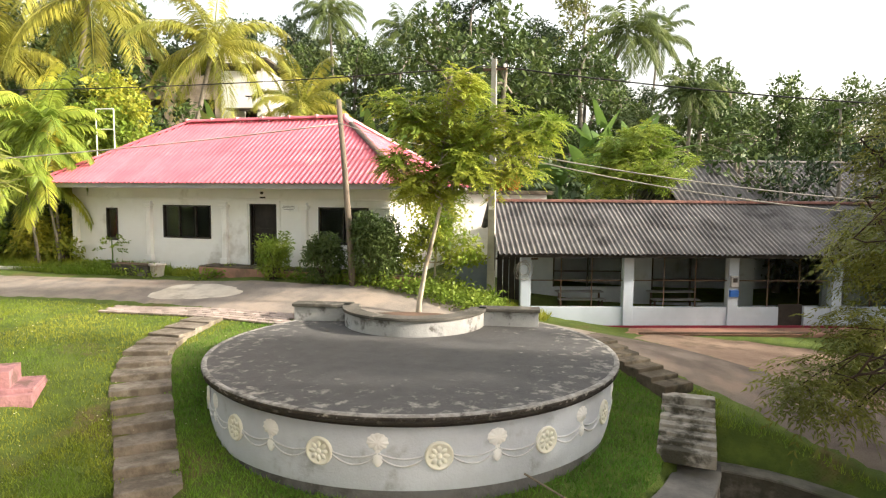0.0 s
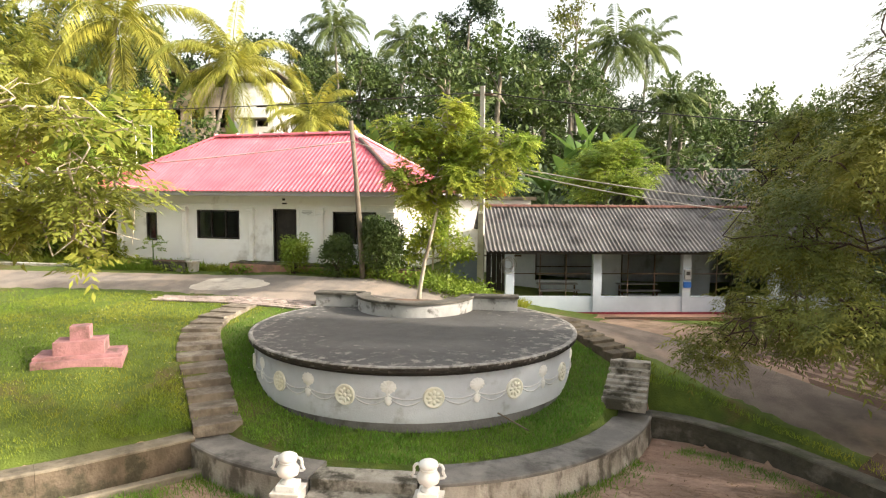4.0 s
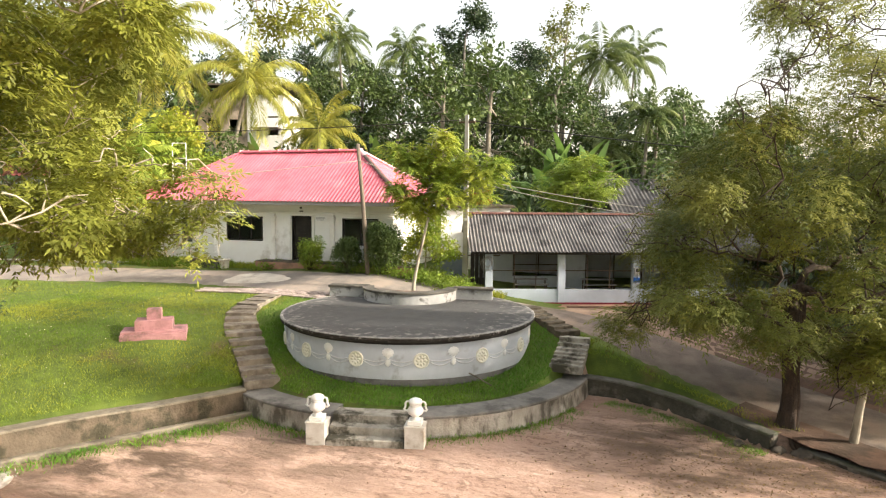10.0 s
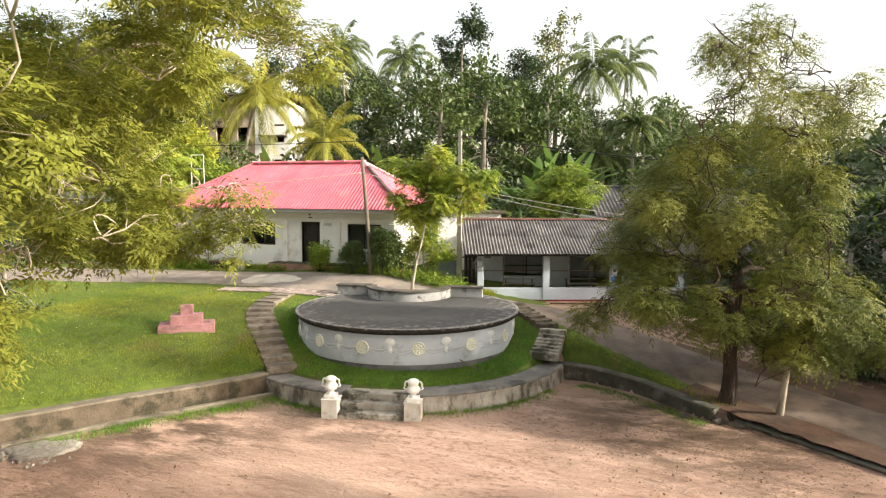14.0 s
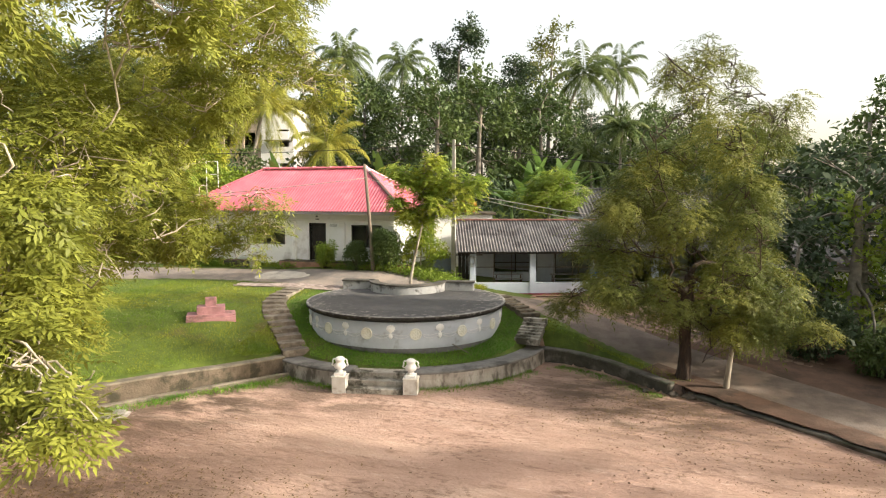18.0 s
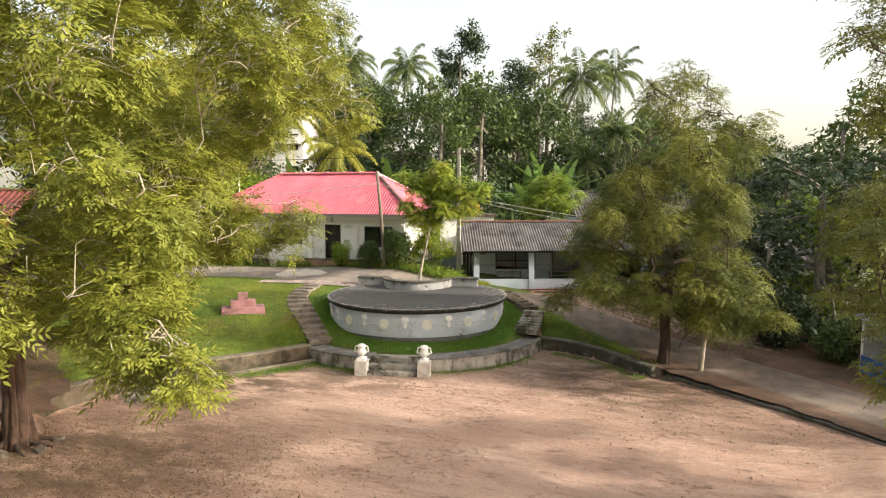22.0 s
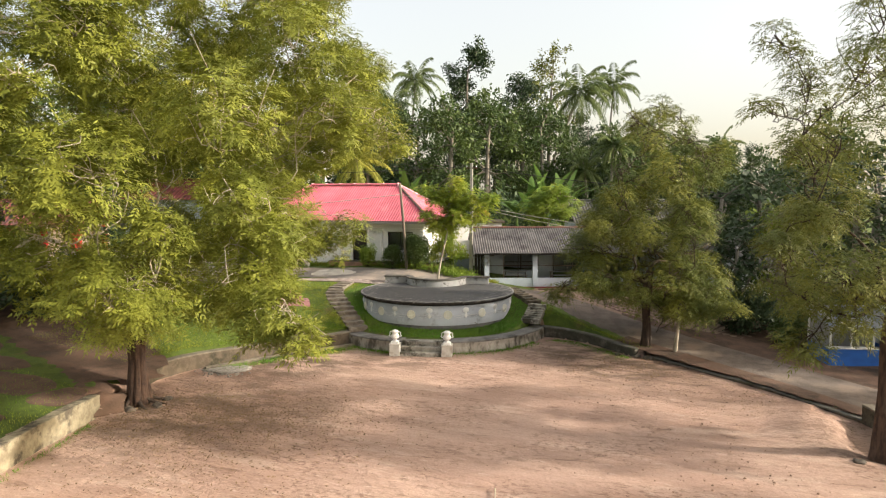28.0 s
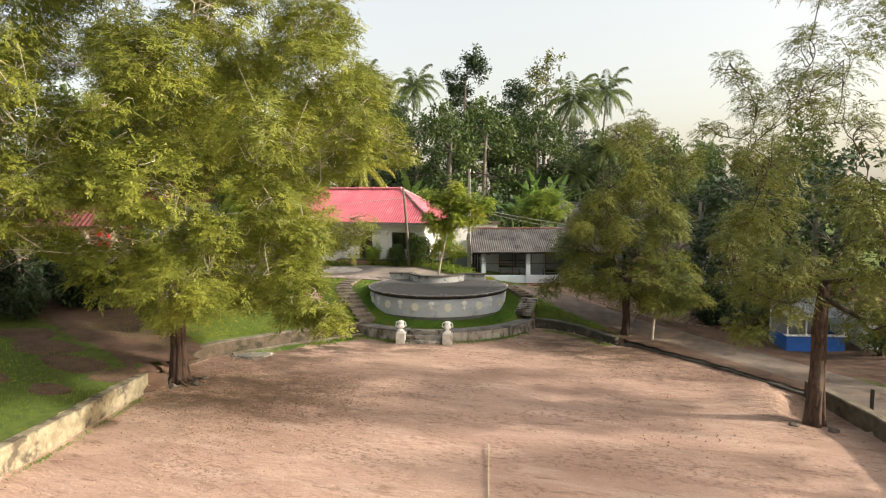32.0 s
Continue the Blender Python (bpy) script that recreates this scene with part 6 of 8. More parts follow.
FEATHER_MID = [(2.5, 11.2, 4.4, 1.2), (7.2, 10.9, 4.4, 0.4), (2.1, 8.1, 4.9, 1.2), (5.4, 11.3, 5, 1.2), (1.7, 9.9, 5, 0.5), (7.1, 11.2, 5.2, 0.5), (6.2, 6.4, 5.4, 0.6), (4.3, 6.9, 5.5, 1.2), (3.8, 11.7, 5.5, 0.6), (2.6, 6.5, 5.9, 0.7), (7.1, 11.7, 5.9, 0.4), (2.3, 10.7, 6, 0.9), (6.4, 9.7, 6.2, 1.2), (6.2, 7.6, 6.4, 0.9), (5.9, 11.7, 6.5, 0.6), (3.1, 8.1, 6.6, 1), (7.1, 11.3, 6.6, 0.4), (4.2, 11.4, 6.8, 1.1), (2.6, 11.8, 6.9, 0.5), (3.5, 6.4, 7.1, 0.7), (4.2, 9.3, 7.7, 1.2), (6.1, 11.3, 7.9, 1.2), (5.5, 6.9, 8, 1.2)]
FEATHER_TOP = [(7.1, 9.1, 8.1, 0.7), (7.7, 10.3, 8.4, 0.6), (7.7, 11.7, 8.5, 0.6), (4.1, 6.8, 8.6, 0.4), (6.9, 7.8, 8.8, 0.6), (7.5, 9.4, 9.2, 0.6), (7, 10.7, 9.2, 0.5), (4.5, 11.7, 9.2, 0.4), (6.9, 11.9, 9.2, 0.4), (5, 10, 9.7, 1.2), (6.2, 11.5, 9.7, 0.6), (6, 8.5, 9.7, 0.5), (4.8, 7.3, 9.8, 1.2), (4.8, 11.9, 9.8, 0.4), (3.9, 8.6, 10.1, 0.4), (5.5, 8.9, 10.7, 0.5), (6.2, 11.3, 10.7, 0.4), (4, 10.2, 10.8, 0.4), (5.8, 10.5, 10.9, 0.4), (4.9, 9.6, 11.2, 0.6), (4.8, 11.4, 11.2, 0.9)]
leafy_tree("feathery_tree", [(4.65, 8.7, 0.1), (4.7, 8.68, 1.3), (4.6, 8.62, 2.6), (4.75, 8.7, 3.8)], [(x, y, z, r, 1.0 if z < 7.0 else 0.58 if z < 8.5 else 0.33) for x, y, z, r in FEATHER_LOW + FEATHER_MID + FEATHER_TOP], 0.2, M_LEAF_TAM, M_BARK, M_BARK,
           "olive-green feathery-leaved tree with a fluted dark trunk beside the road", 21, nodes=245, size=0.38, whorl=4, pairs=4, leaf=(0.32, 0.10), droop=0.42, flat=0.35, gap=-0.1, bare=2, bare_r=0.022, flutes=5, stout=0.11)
leafy_tree("feathery_tree", [(5.9, 8.15, 0.1), (6.0, 8.1, 1.2), (6.1, 8.0, 2.2)], [(6.6, 7.4, 2.6, 0.9), (7.2, 8.2, 3.4, 1.0), (6.0, 8.0, 2.2, 0.6)], 0.09, M_LEAF_TAM, M_BARKPALE, M_BARK,
           "slender feathery-leaved tree beside the kerb", 22, nodes=190, size=0.38, whorl=4, pairs=4, leaf=(0.32, 0.10), droop=0.6, bare=1, stout=0.04)
CORNER_LOW = [(8.8, -1.8, 3.1, 0.6), (14.2, -0.2, 3.4, 0.7), (13.7, -2.2, 3.5, 0.9), (12.4, -3.4, 3.7, 0.6), (9.2, 2, 4.1, 0.6), (12.1, -0.4, 4.3, 1.2), (11.6, 2.3, 4.4, 1), (9.2, -0, 4.4, 0.9), (8.7, -1.8, 4.4, 0.6), (8.3, 1.2, 4.5, 0.4), (14.1, 0.9, 4.6, 0.8), (14.1, -2.6, 5.2, 0.7), (9.3, -3.6, 5.3, 1), (8.1, -2.3, 5.3, 0.5), (11.9, -3.7, 5.5, 1.2), (8.3, 0, 5.7, 0.5), (8, -3.1, 6, 0.4), (9.3, 1.6, 6.2, 1.2), (13.2, 1.5, 6.5, 1.2), (14.2, -1.1, 6.6, 1.2), (8.4, -3.8, 6.7, 0.4), (9.1, -1.4, 6.8, 1.2), (10.9, -4.4, 7.2, 0.9), (9.3, 0.2, 7.6, 0.4)]
CORNER_MID = [(9.1, -3.7, 8.3, 1.1), (13.1, -3.2, 8.3, 1.2), (8.7, 0.1, 8.5, 0.4), (9.9, 1.6, 8.6, 1.2), (14.3, 0.3, 8.7, 1), (8.6, -1.3, 8.7, 0.7), (7.4, -3.5, 9.2, 0.5), (11, -4.4, 9.2, 0.7), (9.1, 0.1, 9.4, 0.5), (9.4, -1.2, 9.6, 0.4), (12.6, -4, 9.8, 0.6), (12.2, 2.1, 9.9, 1.2), (14, -1.8, 10.1, 1.2), (10, -3, 10.4, 1.2), (10.5, -0.2, 10.7, 1.2), (14.2, -0, 11.5, 0.8), (12, 1.8, 12.1, 1.1), (8.3, 1.7, 12.2, 0.6), (10.3, -1.3, 12.2, 0.6), (12, -3.1, 12.4, 1.2), (13.1, -0.5, 13.4, 1), (10.6, -1.4, 14.1, 1.2), (11.3, 0.7, 14.7, 0.7)]
leafy_tree("roadside_tree", [(10.85, -1.55, 0.0), (10.9, -1.5, 1.6), (10.88, -1.4, 3.2), (11.05, -1.25, 4.6)], [(9.1, 0.9, 10.6, 0.7, 0.6), (8.7, 1.3, 11.4, 0.6, 0.6), (12.0, -2.0, 3.4, 0.7), (12.8, -1.2, 3.5, 0.8), (9.9, -2.2, 4.0, 0.8)] + [(x, y, z, r, 0.85 if z < 7.5 else 0.5) for x, y, z, r in CORNER_LOW + CORNER_MID], 0.22, M_LEAF_FAR, M_BARKRED, M_BARK,
           "tall airy tree with a bare red-brown trunk at the field corner", 31, nodes=155, size=0.38, whorl=4, pairs=4, leaf=(0.36, 0.12), droop=0.4, flat=0.35, gap=-0.1, bare=2, bare_r=0.02, flutes=5, stout=0.11)

# sapling in the planter
SAP = [(-0.92, 7.5, 0.45), (-0.45, 7.0, 0.45), (0.75, 7.8, 0.42), (0.42, 7.25, 0.5), (0.18, 6.55, 0.6), (1.04, 6.6, 0.5), (2.2, 6.6, 0.62), (1.73, 7.15, 0.45), (2.7, 6.95, 0.36), (2.2, 5.95, 0.42), (-0.92, 6.05, 0.34), (-0.44, 5.4, 0.5), (0.19, 5.5, 0.55), (1.29, 5.5, 0.48), (0.81, 5.95, 0.5)]
leafy_tree("sapling", [tuple(stage_pt(u, 3.2, z)) for u, z in ((-0.37, 2.25), (-0.17, 3.4), (0.05, 4.3), (0.21, 5.0))],
           [(*stage_pt(u, 3.2 + 0.45 * math.sin(7 * u), z), r) for u, z, r in SAP],
           0.06, M_LEAF_SAP, M_BARKPALE, M_BARKPALE, "young tree with fern-like green leaves in the planter", 41, nodes=105, size=0.5, whorl=5, pairs=6, leaf=(0.27, 0.12), droop=0.3, stout=0.035, flat=0.55, gap=-0.25)


def shrub(name, at, r, m, label, seed, size=0.13, dens=900, group="", cat="shrub", per=5):
    """A rounded bush: stems from the ground and many small leaves, with an uneven outline."""
    rng = np.random.RandomState(seed)
    root = empty(name, at, 0, label, cat, group)
    runs, P, O = [], [], []
    rx, ry, rz = r
    stems = []
    for k in range(9):
        a = rng.uniform(0, 2 * math.pi)
        e = np.array([math.cos(a) * rx * 0.75 * rng.uniform(0.3, 1), math.sin(a) * ry * 0.75 * rng.uniform(0.3, 1), rz * rng.uniform(0.8, 1.7)])
        runs.append((bent(rng, (rng.uniform(-0.1, 0.1), rng.uniform(-0.1, 0.1), -0.1), e, 5, 0.06), [0.028 * (1 - 0.75 * i / 5) for i in range(6)]))
        stems.append(e)
    lumps = [(np.array([0, 0, rz * 0.95]), 1.0)] + [(e, rng.uniform(0.4, 0.6)) for e in stems]
    n = int(dens * rx * ry * rz)
    for c, k in lumps:
        q = unit(rng.normal(0, 1, (max(8, int(n * k * k)), 3)))
        rad = rng.uniform(0.5, 1.0, (len(q), 1)) ** 0.5
        p = c + q * np.array([rx, ry, rz * 0.92]) * k * rad
        ok = p[:, 2] > 0.03
        P.append(p[ok])
        O.append(q[ok])
    part("woody_base", tubes("woody_base", runs, 6), M_BARK, root)
    P, O = np.concatenate(P), np.concatenate(O)
    quads = broad_leaves(rng, P, O, size, per)
    part("foliage", mesh_quads("foliage", quads), m, root)
    return root


# forest behind: a few kinds of tall tree, copied
def forest_kind(seed, hgt, m, lean=0.0, crown=1.0, size=0.44, dens=14.0, low=0.25, label="tall dark-leaved forest tree on the slope behind"):
    rng = np.random.RandomState(seed)
    tr = [(0, 0, 0), (0.1, 0, hgt * 0.3), (lean * 0.5, 0.1, hgt * 0.55), (lean, 0, hgt * 0.8)]
    blobs = []
    for k in range(13):
        a, f = rng.uniform(0, 6.28), (k + rng.rand()) / 13
        rr = crown * hgt * 0.15 * (1.15 - f * 0.6)
        blobs.append((lean * f + math.cos(a) * rr, math.sin(a) * rr, hgt * (low + (0.95 - low) * f), *(crown * hgt * rng.uniform(0.085, 0.14) for _ in range(2)), hgt * rng.uniform(0.055, 0.095)))
    return make_tree("forest_tree", (0, 0, 0), tr, blobs, 0.28, m, M_PALMBARK, label, seed=seed, density=dens, size=size, pairs=4, twigs=2, fill=0.42, group="forest trees", aspect=0.5, bsides=3)


CAM0, AXIS_YAW = Vector((-1.62, -0.9, 5.2)), radians(17.8)


def view_point(side, depth):
    """A place of the plan, by metres to the side and ahead of the start of the flight."""
    c, s = math.cos(AXIS_YAW), math.sin(AXIS_YAW)
    x, y = CAM0.x + side * c - depth * s, CAM0.y + side * s + depth * c
    return x, y


kinds = [forest_kind(51, 17.5, M_LEAF_DARK), forest_kind(52, 20, M_LEAF_DARK, 1.2, 0.8), forest_kind(53, 15.5, M_LEAF_DARK, -1.0, 1.1, low=0.2), forest_kind(54, 11.5, M_LEAF_MID, 0.4, 1.3, low=0.12, size=0.48), forest_kind(55, 8, M_LEAF_MID, 0.0, 1.7, low=0.1, size=0.45, dens=9), forest_kind(56, 8, M_LEAF_DARK, 0.0, 1.8, low=0.06, size=0.42, dens=12), forest_kind(57, 7.5, M_LEAF_LIGHT, 0.0, 1.7, low=0.1, size=0.4, dens=12), forest_kind(58, 21, M_LEAF_DARK, 0.3, 0.66, low=0.34, dens=24), forest_kind(59, 20, M_LEAF_FAR, 0.4, 0.62, low=0.5, dens=8.5, label="tall slender tree with airy olive leaves above the woods"), forest_kind(60, 18, M_LEAF_DARK, -0.5, 1.0, low=0.55, label="tall round-crowned dark tree with a bare trunk above the woods")]

def plant_forest():
    """Rows of trees up the slope; the skyline falls towards the east."""
    rng = random.Random(77)
    used = set()

    def place_tree(kind, m):
        if kind in used:
            copy_thing(kinds[kind], m)
        else:
            kinds[kind].matrix_basis = m
            used.add(kind)

    rows = [(58, 76, 26, (0, 1, 2)), (46, 60, 30, (2, 3, 3)), (38, 48, 20, (3, 4))]
    for d0, d1, count, choice in rows:
        for k in range(count):
            f = -0.8 + 1.65 * (k + rng.random()) / count
            depth = rng.uniform(d0, d1)
            if depth < 50 and -0.62 < f < -0.2:
                continue
            x, y = view_point(f * depth, depth)
            kind = rng.choice(choice)
            sc = rng.uniform(0.85, 1.12) * (1.0 if f < 0.22 else 0.78 if f < 0.34 else 0.56)
            if d0 == 58 and -0.14 < f < 0.32:
                sc *= 0.7
            if 45 < depth < 60 and -0.35 < f < 0.4:
                sc *= 0.8
            m = Matrix.LocRotScale((x, y, float(upper(x, y)) - 0.2), Euler((0, 0, rng.uniform(0, 6.28))), (sc, sc, sc * rng.uniform(0.92, 1.1)))
            place_tree(kind, m)
    # the middle of the slope: rounder trees behind the long building, taller ones behind the coconut palms
    for sd, dp, kind, top in ((8.6, 44, 3, 9.2), (14.6, 47, 3, 10.8), (17.5, 44, 3, 12.6), (21.0, 47, 3, 13.0), (11.0, 63, 2, 15.5), (17.0, 54, 2, 15.0), (22.0, 53, 3, 14.0), (25.0, 48, 3, 12.4), (29.0, 50, 3, 11.6),
                              (-17.0, 57, 2, 22.0), (-21.0, 55, 2, 21.0), (-25.5, 56, 0, 22.5), (-30.0, 54, 2, 20.5), (-35.0, 52, 0, 20.0), (-14.0, 60, 1, 22.5), (-27.5, 45, 3, 15.0), (-33.0, 42, 3, 14.0)):
        x, y = view_point(sd, dp)
        z = float(upper(x, y)) - 0.2
        sc = (top - z) / (17.5, 20.0, 15.5, 11.5)[kind]
        place_tree(kind, Matrix.LocRotScale((x, y, z), Euler((0, 0, rng.uniform(0, 6.28))), (sc, sc, sc)))
    # the tallest, slim and creeper-clad, stands behind the stage
    x, y = view_point(2.4, 65)
    place_tree(7, Matrix.LocRotScale((x, y, float(upper(x, y)) - 0.2), Euler((0, 0, 0.4)), (1.0, 1.0, (27.2 - float(upper(x, y))) / 20.5)))
    for sd, dp, kind, top, hgt in ((13.0, 61.6, 8, 25.9, 19.6), (10.6, 70, 9, 24.0, 17.6), (6.6, 68, 0, 21.5, 17.2), (20.0, 70, 0, 20.5, 17.2)):
        x, y = view_point(sd, dp)
        z = float(upper(x, y)) - 0.2
        place_tree(kind, Matrix.LocRotScale((x, y, z), Euler((0, 0, sd)), (1.0, 1.0, (top - z) / hgt)))
    # nearer trees beside the road and beyond the lawn
    # kind 6, with bright leaves, is added as the sunlit top of the dark tree
    for x, y, kind, sc in ((11.6, 15.4, 6, 0.8), (11.0, 14.6, 5, 1.0), (9.0, 14.2, 5, 0.6), (14.0, 13.6, 5, 1.02), (18.5, 13, 5, 1.1), (16.5, 19, 5, 1.2), (11.4, 24.0, 5, 0.95), (14.4, 24.6, 5, 0.95), (9.0, 22.5, 5, 0.9), (20, 8, 5, 0.9), (21, 16, 3, 0.75), (9.0, 26, 4, 1.0), (2, 29, 4, 0.9), (15, 27, 3, 0.8), (22, 4, 4, 1.0), (22, -6, 3, 0.7), (24, 24, 3, 0.9),
                           (-22.4, 5.6, 5, 0.4), (-27, -3, 5, 1.0), (-25, -10, 5, 0.9), (-22.5, -6.5, 5, 0.6), (-21.5, 3.2, 5, 0.55), (-24, -1, 5, 0.75), (-28, -9, 5, 1.0), (-19.5, 5.8, 5, 0.4), (-40, 3, 5, 1.0), (-42, -2, 3, 0.9), (-36, 12, 3, 0.9), (-30, 27, 4, 1.0), (-25, 27, 4, 0.9), (-27.5, 20, 4, 0.7), (-38, 22, 3, 1.0), (-32, -12, 3, 0.9)):
        place_tree(kind, Matrix.LocRotScale((x, y, float(upper(x, y)) - 0.15), Euler((0, 0, rng.uniform(0, 6.28))), (sc, sc, sc)))


plant_forest()
for sd, dp, sc in ((12.4, 23.3, 0.62), (14.6, 23.4, 0.7), (17.0, 23.2, 0.75), (19.4, 22.8, 0.75)):
    x, y = view_point(sd, dp)
    copy_thing(kinds[5], Matrix.LocRotScale((x, y, float(upper(x, y)) - 0.1), Euler((0, 0, sd)), (sc * 0.72, sc * 0.72, sc)))


def understorey():
    """The tangle of bushes and creepers between the trunks, too many to count."""
    rng = np.random.RandomState(5)
    P = []
    for k in range(90):
        depth = rng.uniform(36, 66)
        f = rng.uniform(-0.8, 0.85)
        x, y = view_point(f * depth, depth)
        z = float(upper(x, y))
        r = rng.uniform(1.8, 3.6)
        hh = rng.uniform(2.5, 6.5) * (0.6 + 0.6 * (depth - 36) / 36)
        q = unit(rng.normal(0, 1, (300, 3)))
        q[:, 2] = np.abs(q[:, 2])
        P.append(np.array([x, y, z]) + q * np.array([r, r, hh]) * rng.uniform(0.75, 1.05, (300, 1)))
    P = np.concatenate(P)
    tagged(part("undergrowth", mesh_quads("undergrowth", broad_leaves(rng, P, unit(rng.normal(0, 1, P.shape)), 0.6, 2, 0.5)), M_LEAF_DARK), "dense dark green undergrowth on the wooded slope", "undergrowth", kind="stuff")


understorey()
for i, (sd, dp, zc, ln, ld) in enumerate(((-4.8, 76, 24.4, 4.8, 1.2), (-11, 62, 22.4, 4.4, -0.8), (-13.5, 66, 19.5, 4.2, 0.5), (15.9, 56, 19.4, 5.0, 4.6), (24.5, 74, 23.2, 4.8, 1.0), (16.6, 43, 12.2, 2.8, 0.3), (14.2, 45, 9.6, 3.0, -0.4), (37, 66, 13.0, 4.0, -0.6), (26, 62, 14.0, 3.6, 0.5), (-8, 70, 20.0, 4.2, 0.3))):
    x, y = view_point(sd, dp)
    bx, by = view_point(sd - ld, dp)
    coconut((bx, by, float(upper(bx, by)) - 0.2), (x, y, zc), 100 + i, M_FROND, "tall coconut palm with a slender pale trunk above the woods", 24, ln, droop=1.3, steps=18)
for i, (sd, dp, zc, ln, ld) in enumerate(((-20.0, 36.6, 16.2, 6.8, 1.5), (-13.0, 36.6, 13.6, 5.2, 2.0), (-24, 34, 12.4, 5.4, 0.5), (-8.4, 38, 10.4, 4.2, 0.2))):
    x, y = view_point(sd, dp)
    bx, by = view_point(sd - ld, dp)
    coconut((bx, by, float(upper(bx, by)) - 0.2), (x, y, zc), 130 + i, M_FROND_Y, "sunlit yellow-green coconut palm behind the house", 19, ln, droop=1.05, trunk_r=0.17, steps=40)

# ---- poles and cables ----
def make_poles():
    wp = empty("wooden_pole", (-9.62, 15.6, 2.45), 0, "leaning weathered wooden cable pole in front of the house", "pole")
    part("shaft", tubes("shaft", [([(0, 0, -0.2), (-0.12, 0, 1.8), (-0.28, 0.02, 3.6), (-0.46, 0.05, 5.45)], [0.1, 0.095, 0.085, 0.075])], 10), M_POLEWOOD, wp, smooth=True)
    part("cable_hook", tubes("cable_hook", [([(-0.45, -0.06, 5.2), (-0.45, -0.16, 5.2), (-0.45, -0.16, 5.28)], 0.012)], 6), M_RUST, wp)
    cp = empty("concrete_pole", (-6.05, 17.35, 1.8), 0, "slim square concrete electricity pole beside the house", "pole")
    part("shaft", box((0.1, 0.0, 3.55), (0.24, 0.2, 7.6), 0.02, 0, 0.62), M_POLECONC, cp)
    part("crossarm", box((0.12, -0.02, 7.05), (0.7, 0.07, 0.07), 0.01), M_RUST, cp)
    for x in (-0.2, 0.12, 0.42):
        part("insulator", lathe([(0, 0.1), (0.035, 0.1), (0.045, 0.06), (0.03, 0.04), (0.045, 0.02), (0.02, 0.0), (0, 0)], 10, (x, -0.02, 7.09)), M_WHITE, cp, smooth=True)
    part("marker_plate", box((0.1, -0.115, 3.05), (0.14, 0.01, 0.1), 0.003), M_WHITE, cp, "small white marker plate")


make_poles()


def cable(a, b, sag, r, m, label):
    tagged(part("cable", tubes("cable", [(curve_pts(a, b, sag, 22), r)], 6), m, smooth=True), label, "cable", "overhead cables")


cable((-40, 12.5, 9.4), (-5.95, 17.33, 8.95), 0.6, 0.016, M_BLACKWIRE, "dark overhead power cable to the concrete pole")
cable((-5.95, 17.33, 8.95), (26, 20, 7.2), 0.9, 0.02, M_BLACKWIRE, "thick dark overhead cable above the long roof")
cable((-32, 11.5, 5.75), (-10.05, 15.52, 7.2), 0.3, 0.02, M_POLECONC, "pale drooping telephone cable in front of the roof")
cable((-10.05, 15.52, 7.25), (-5.95, 17.25, 6.5), 0.2, 0.012, M_POLECONC, "pale cable between the wooden and concrete poles")
cable((-5.9, 17.3, 6.6), (12.5, 17.5, 4.9), 0.55, 0.018, M_POLECONC, "pair of pale slack cables over the long roof")
cable((-5.9, 17.3, 6.5), (12.5, 17.2, 4.75), 0.75, 0.018, M_POLECONC, "pair of pale slack cables over the long roof")


# ---- planting round the house ----
def gz(x, y):
    return float(upper(x, y))


shrub("clipped_bush", (-12.42, 15.85, gz(-12.42, 15.85)), (0.5, 0.5, 0.66), M_LEAF_LIGHT, "rounded bright green bush in front of the house door", 61, 0.11, 1500)
shrub("clipped_bush", (-10.65, 15.7, gz(-10.65, 15.7)), (0.62, 0.55, 0.72), M_LEAF_MID, "rounded dark green bush under the house window", 62, 0.11, 1400)
shrub("flowering_bush", (-9.1, 15.95, gz(-9.1, 15.95)), (0.78, 0.7, 1.0), M_LEAF_MID, "tall dense green bush at the house corner", 63, 0.12, 1200)
make_tree("garden_shrub", (-7.5, 16.7, gz(-7.5, 16.7)), [(-7.5, 16.7, gz(-7.5, 16.7)), (-7.5, 16.7, 3.0), (-7.45, 16.7, 3.8)],
          [(-7.9, 16.6, 3.7, 0.8, 0.7, 0.7), (-7.0, 16.7, 3.9, 0.8, 0.7, 0.7), (-7.4, 16.5, 4.7, 0.8, 0.7, 0.5), (-6.7, 16.8, 3.3, 0.6, 0.6, 0.6), (-8.3, 16.5, 3.2, 0.5, 0.5, 0.5)], 0.05, M_LEAF_SAP, M_BARKPALE,
          "loose light-green shrub against the white side wall", "shrub", 64, 60, 0.15, 5, twigs=10, fill=0.9)
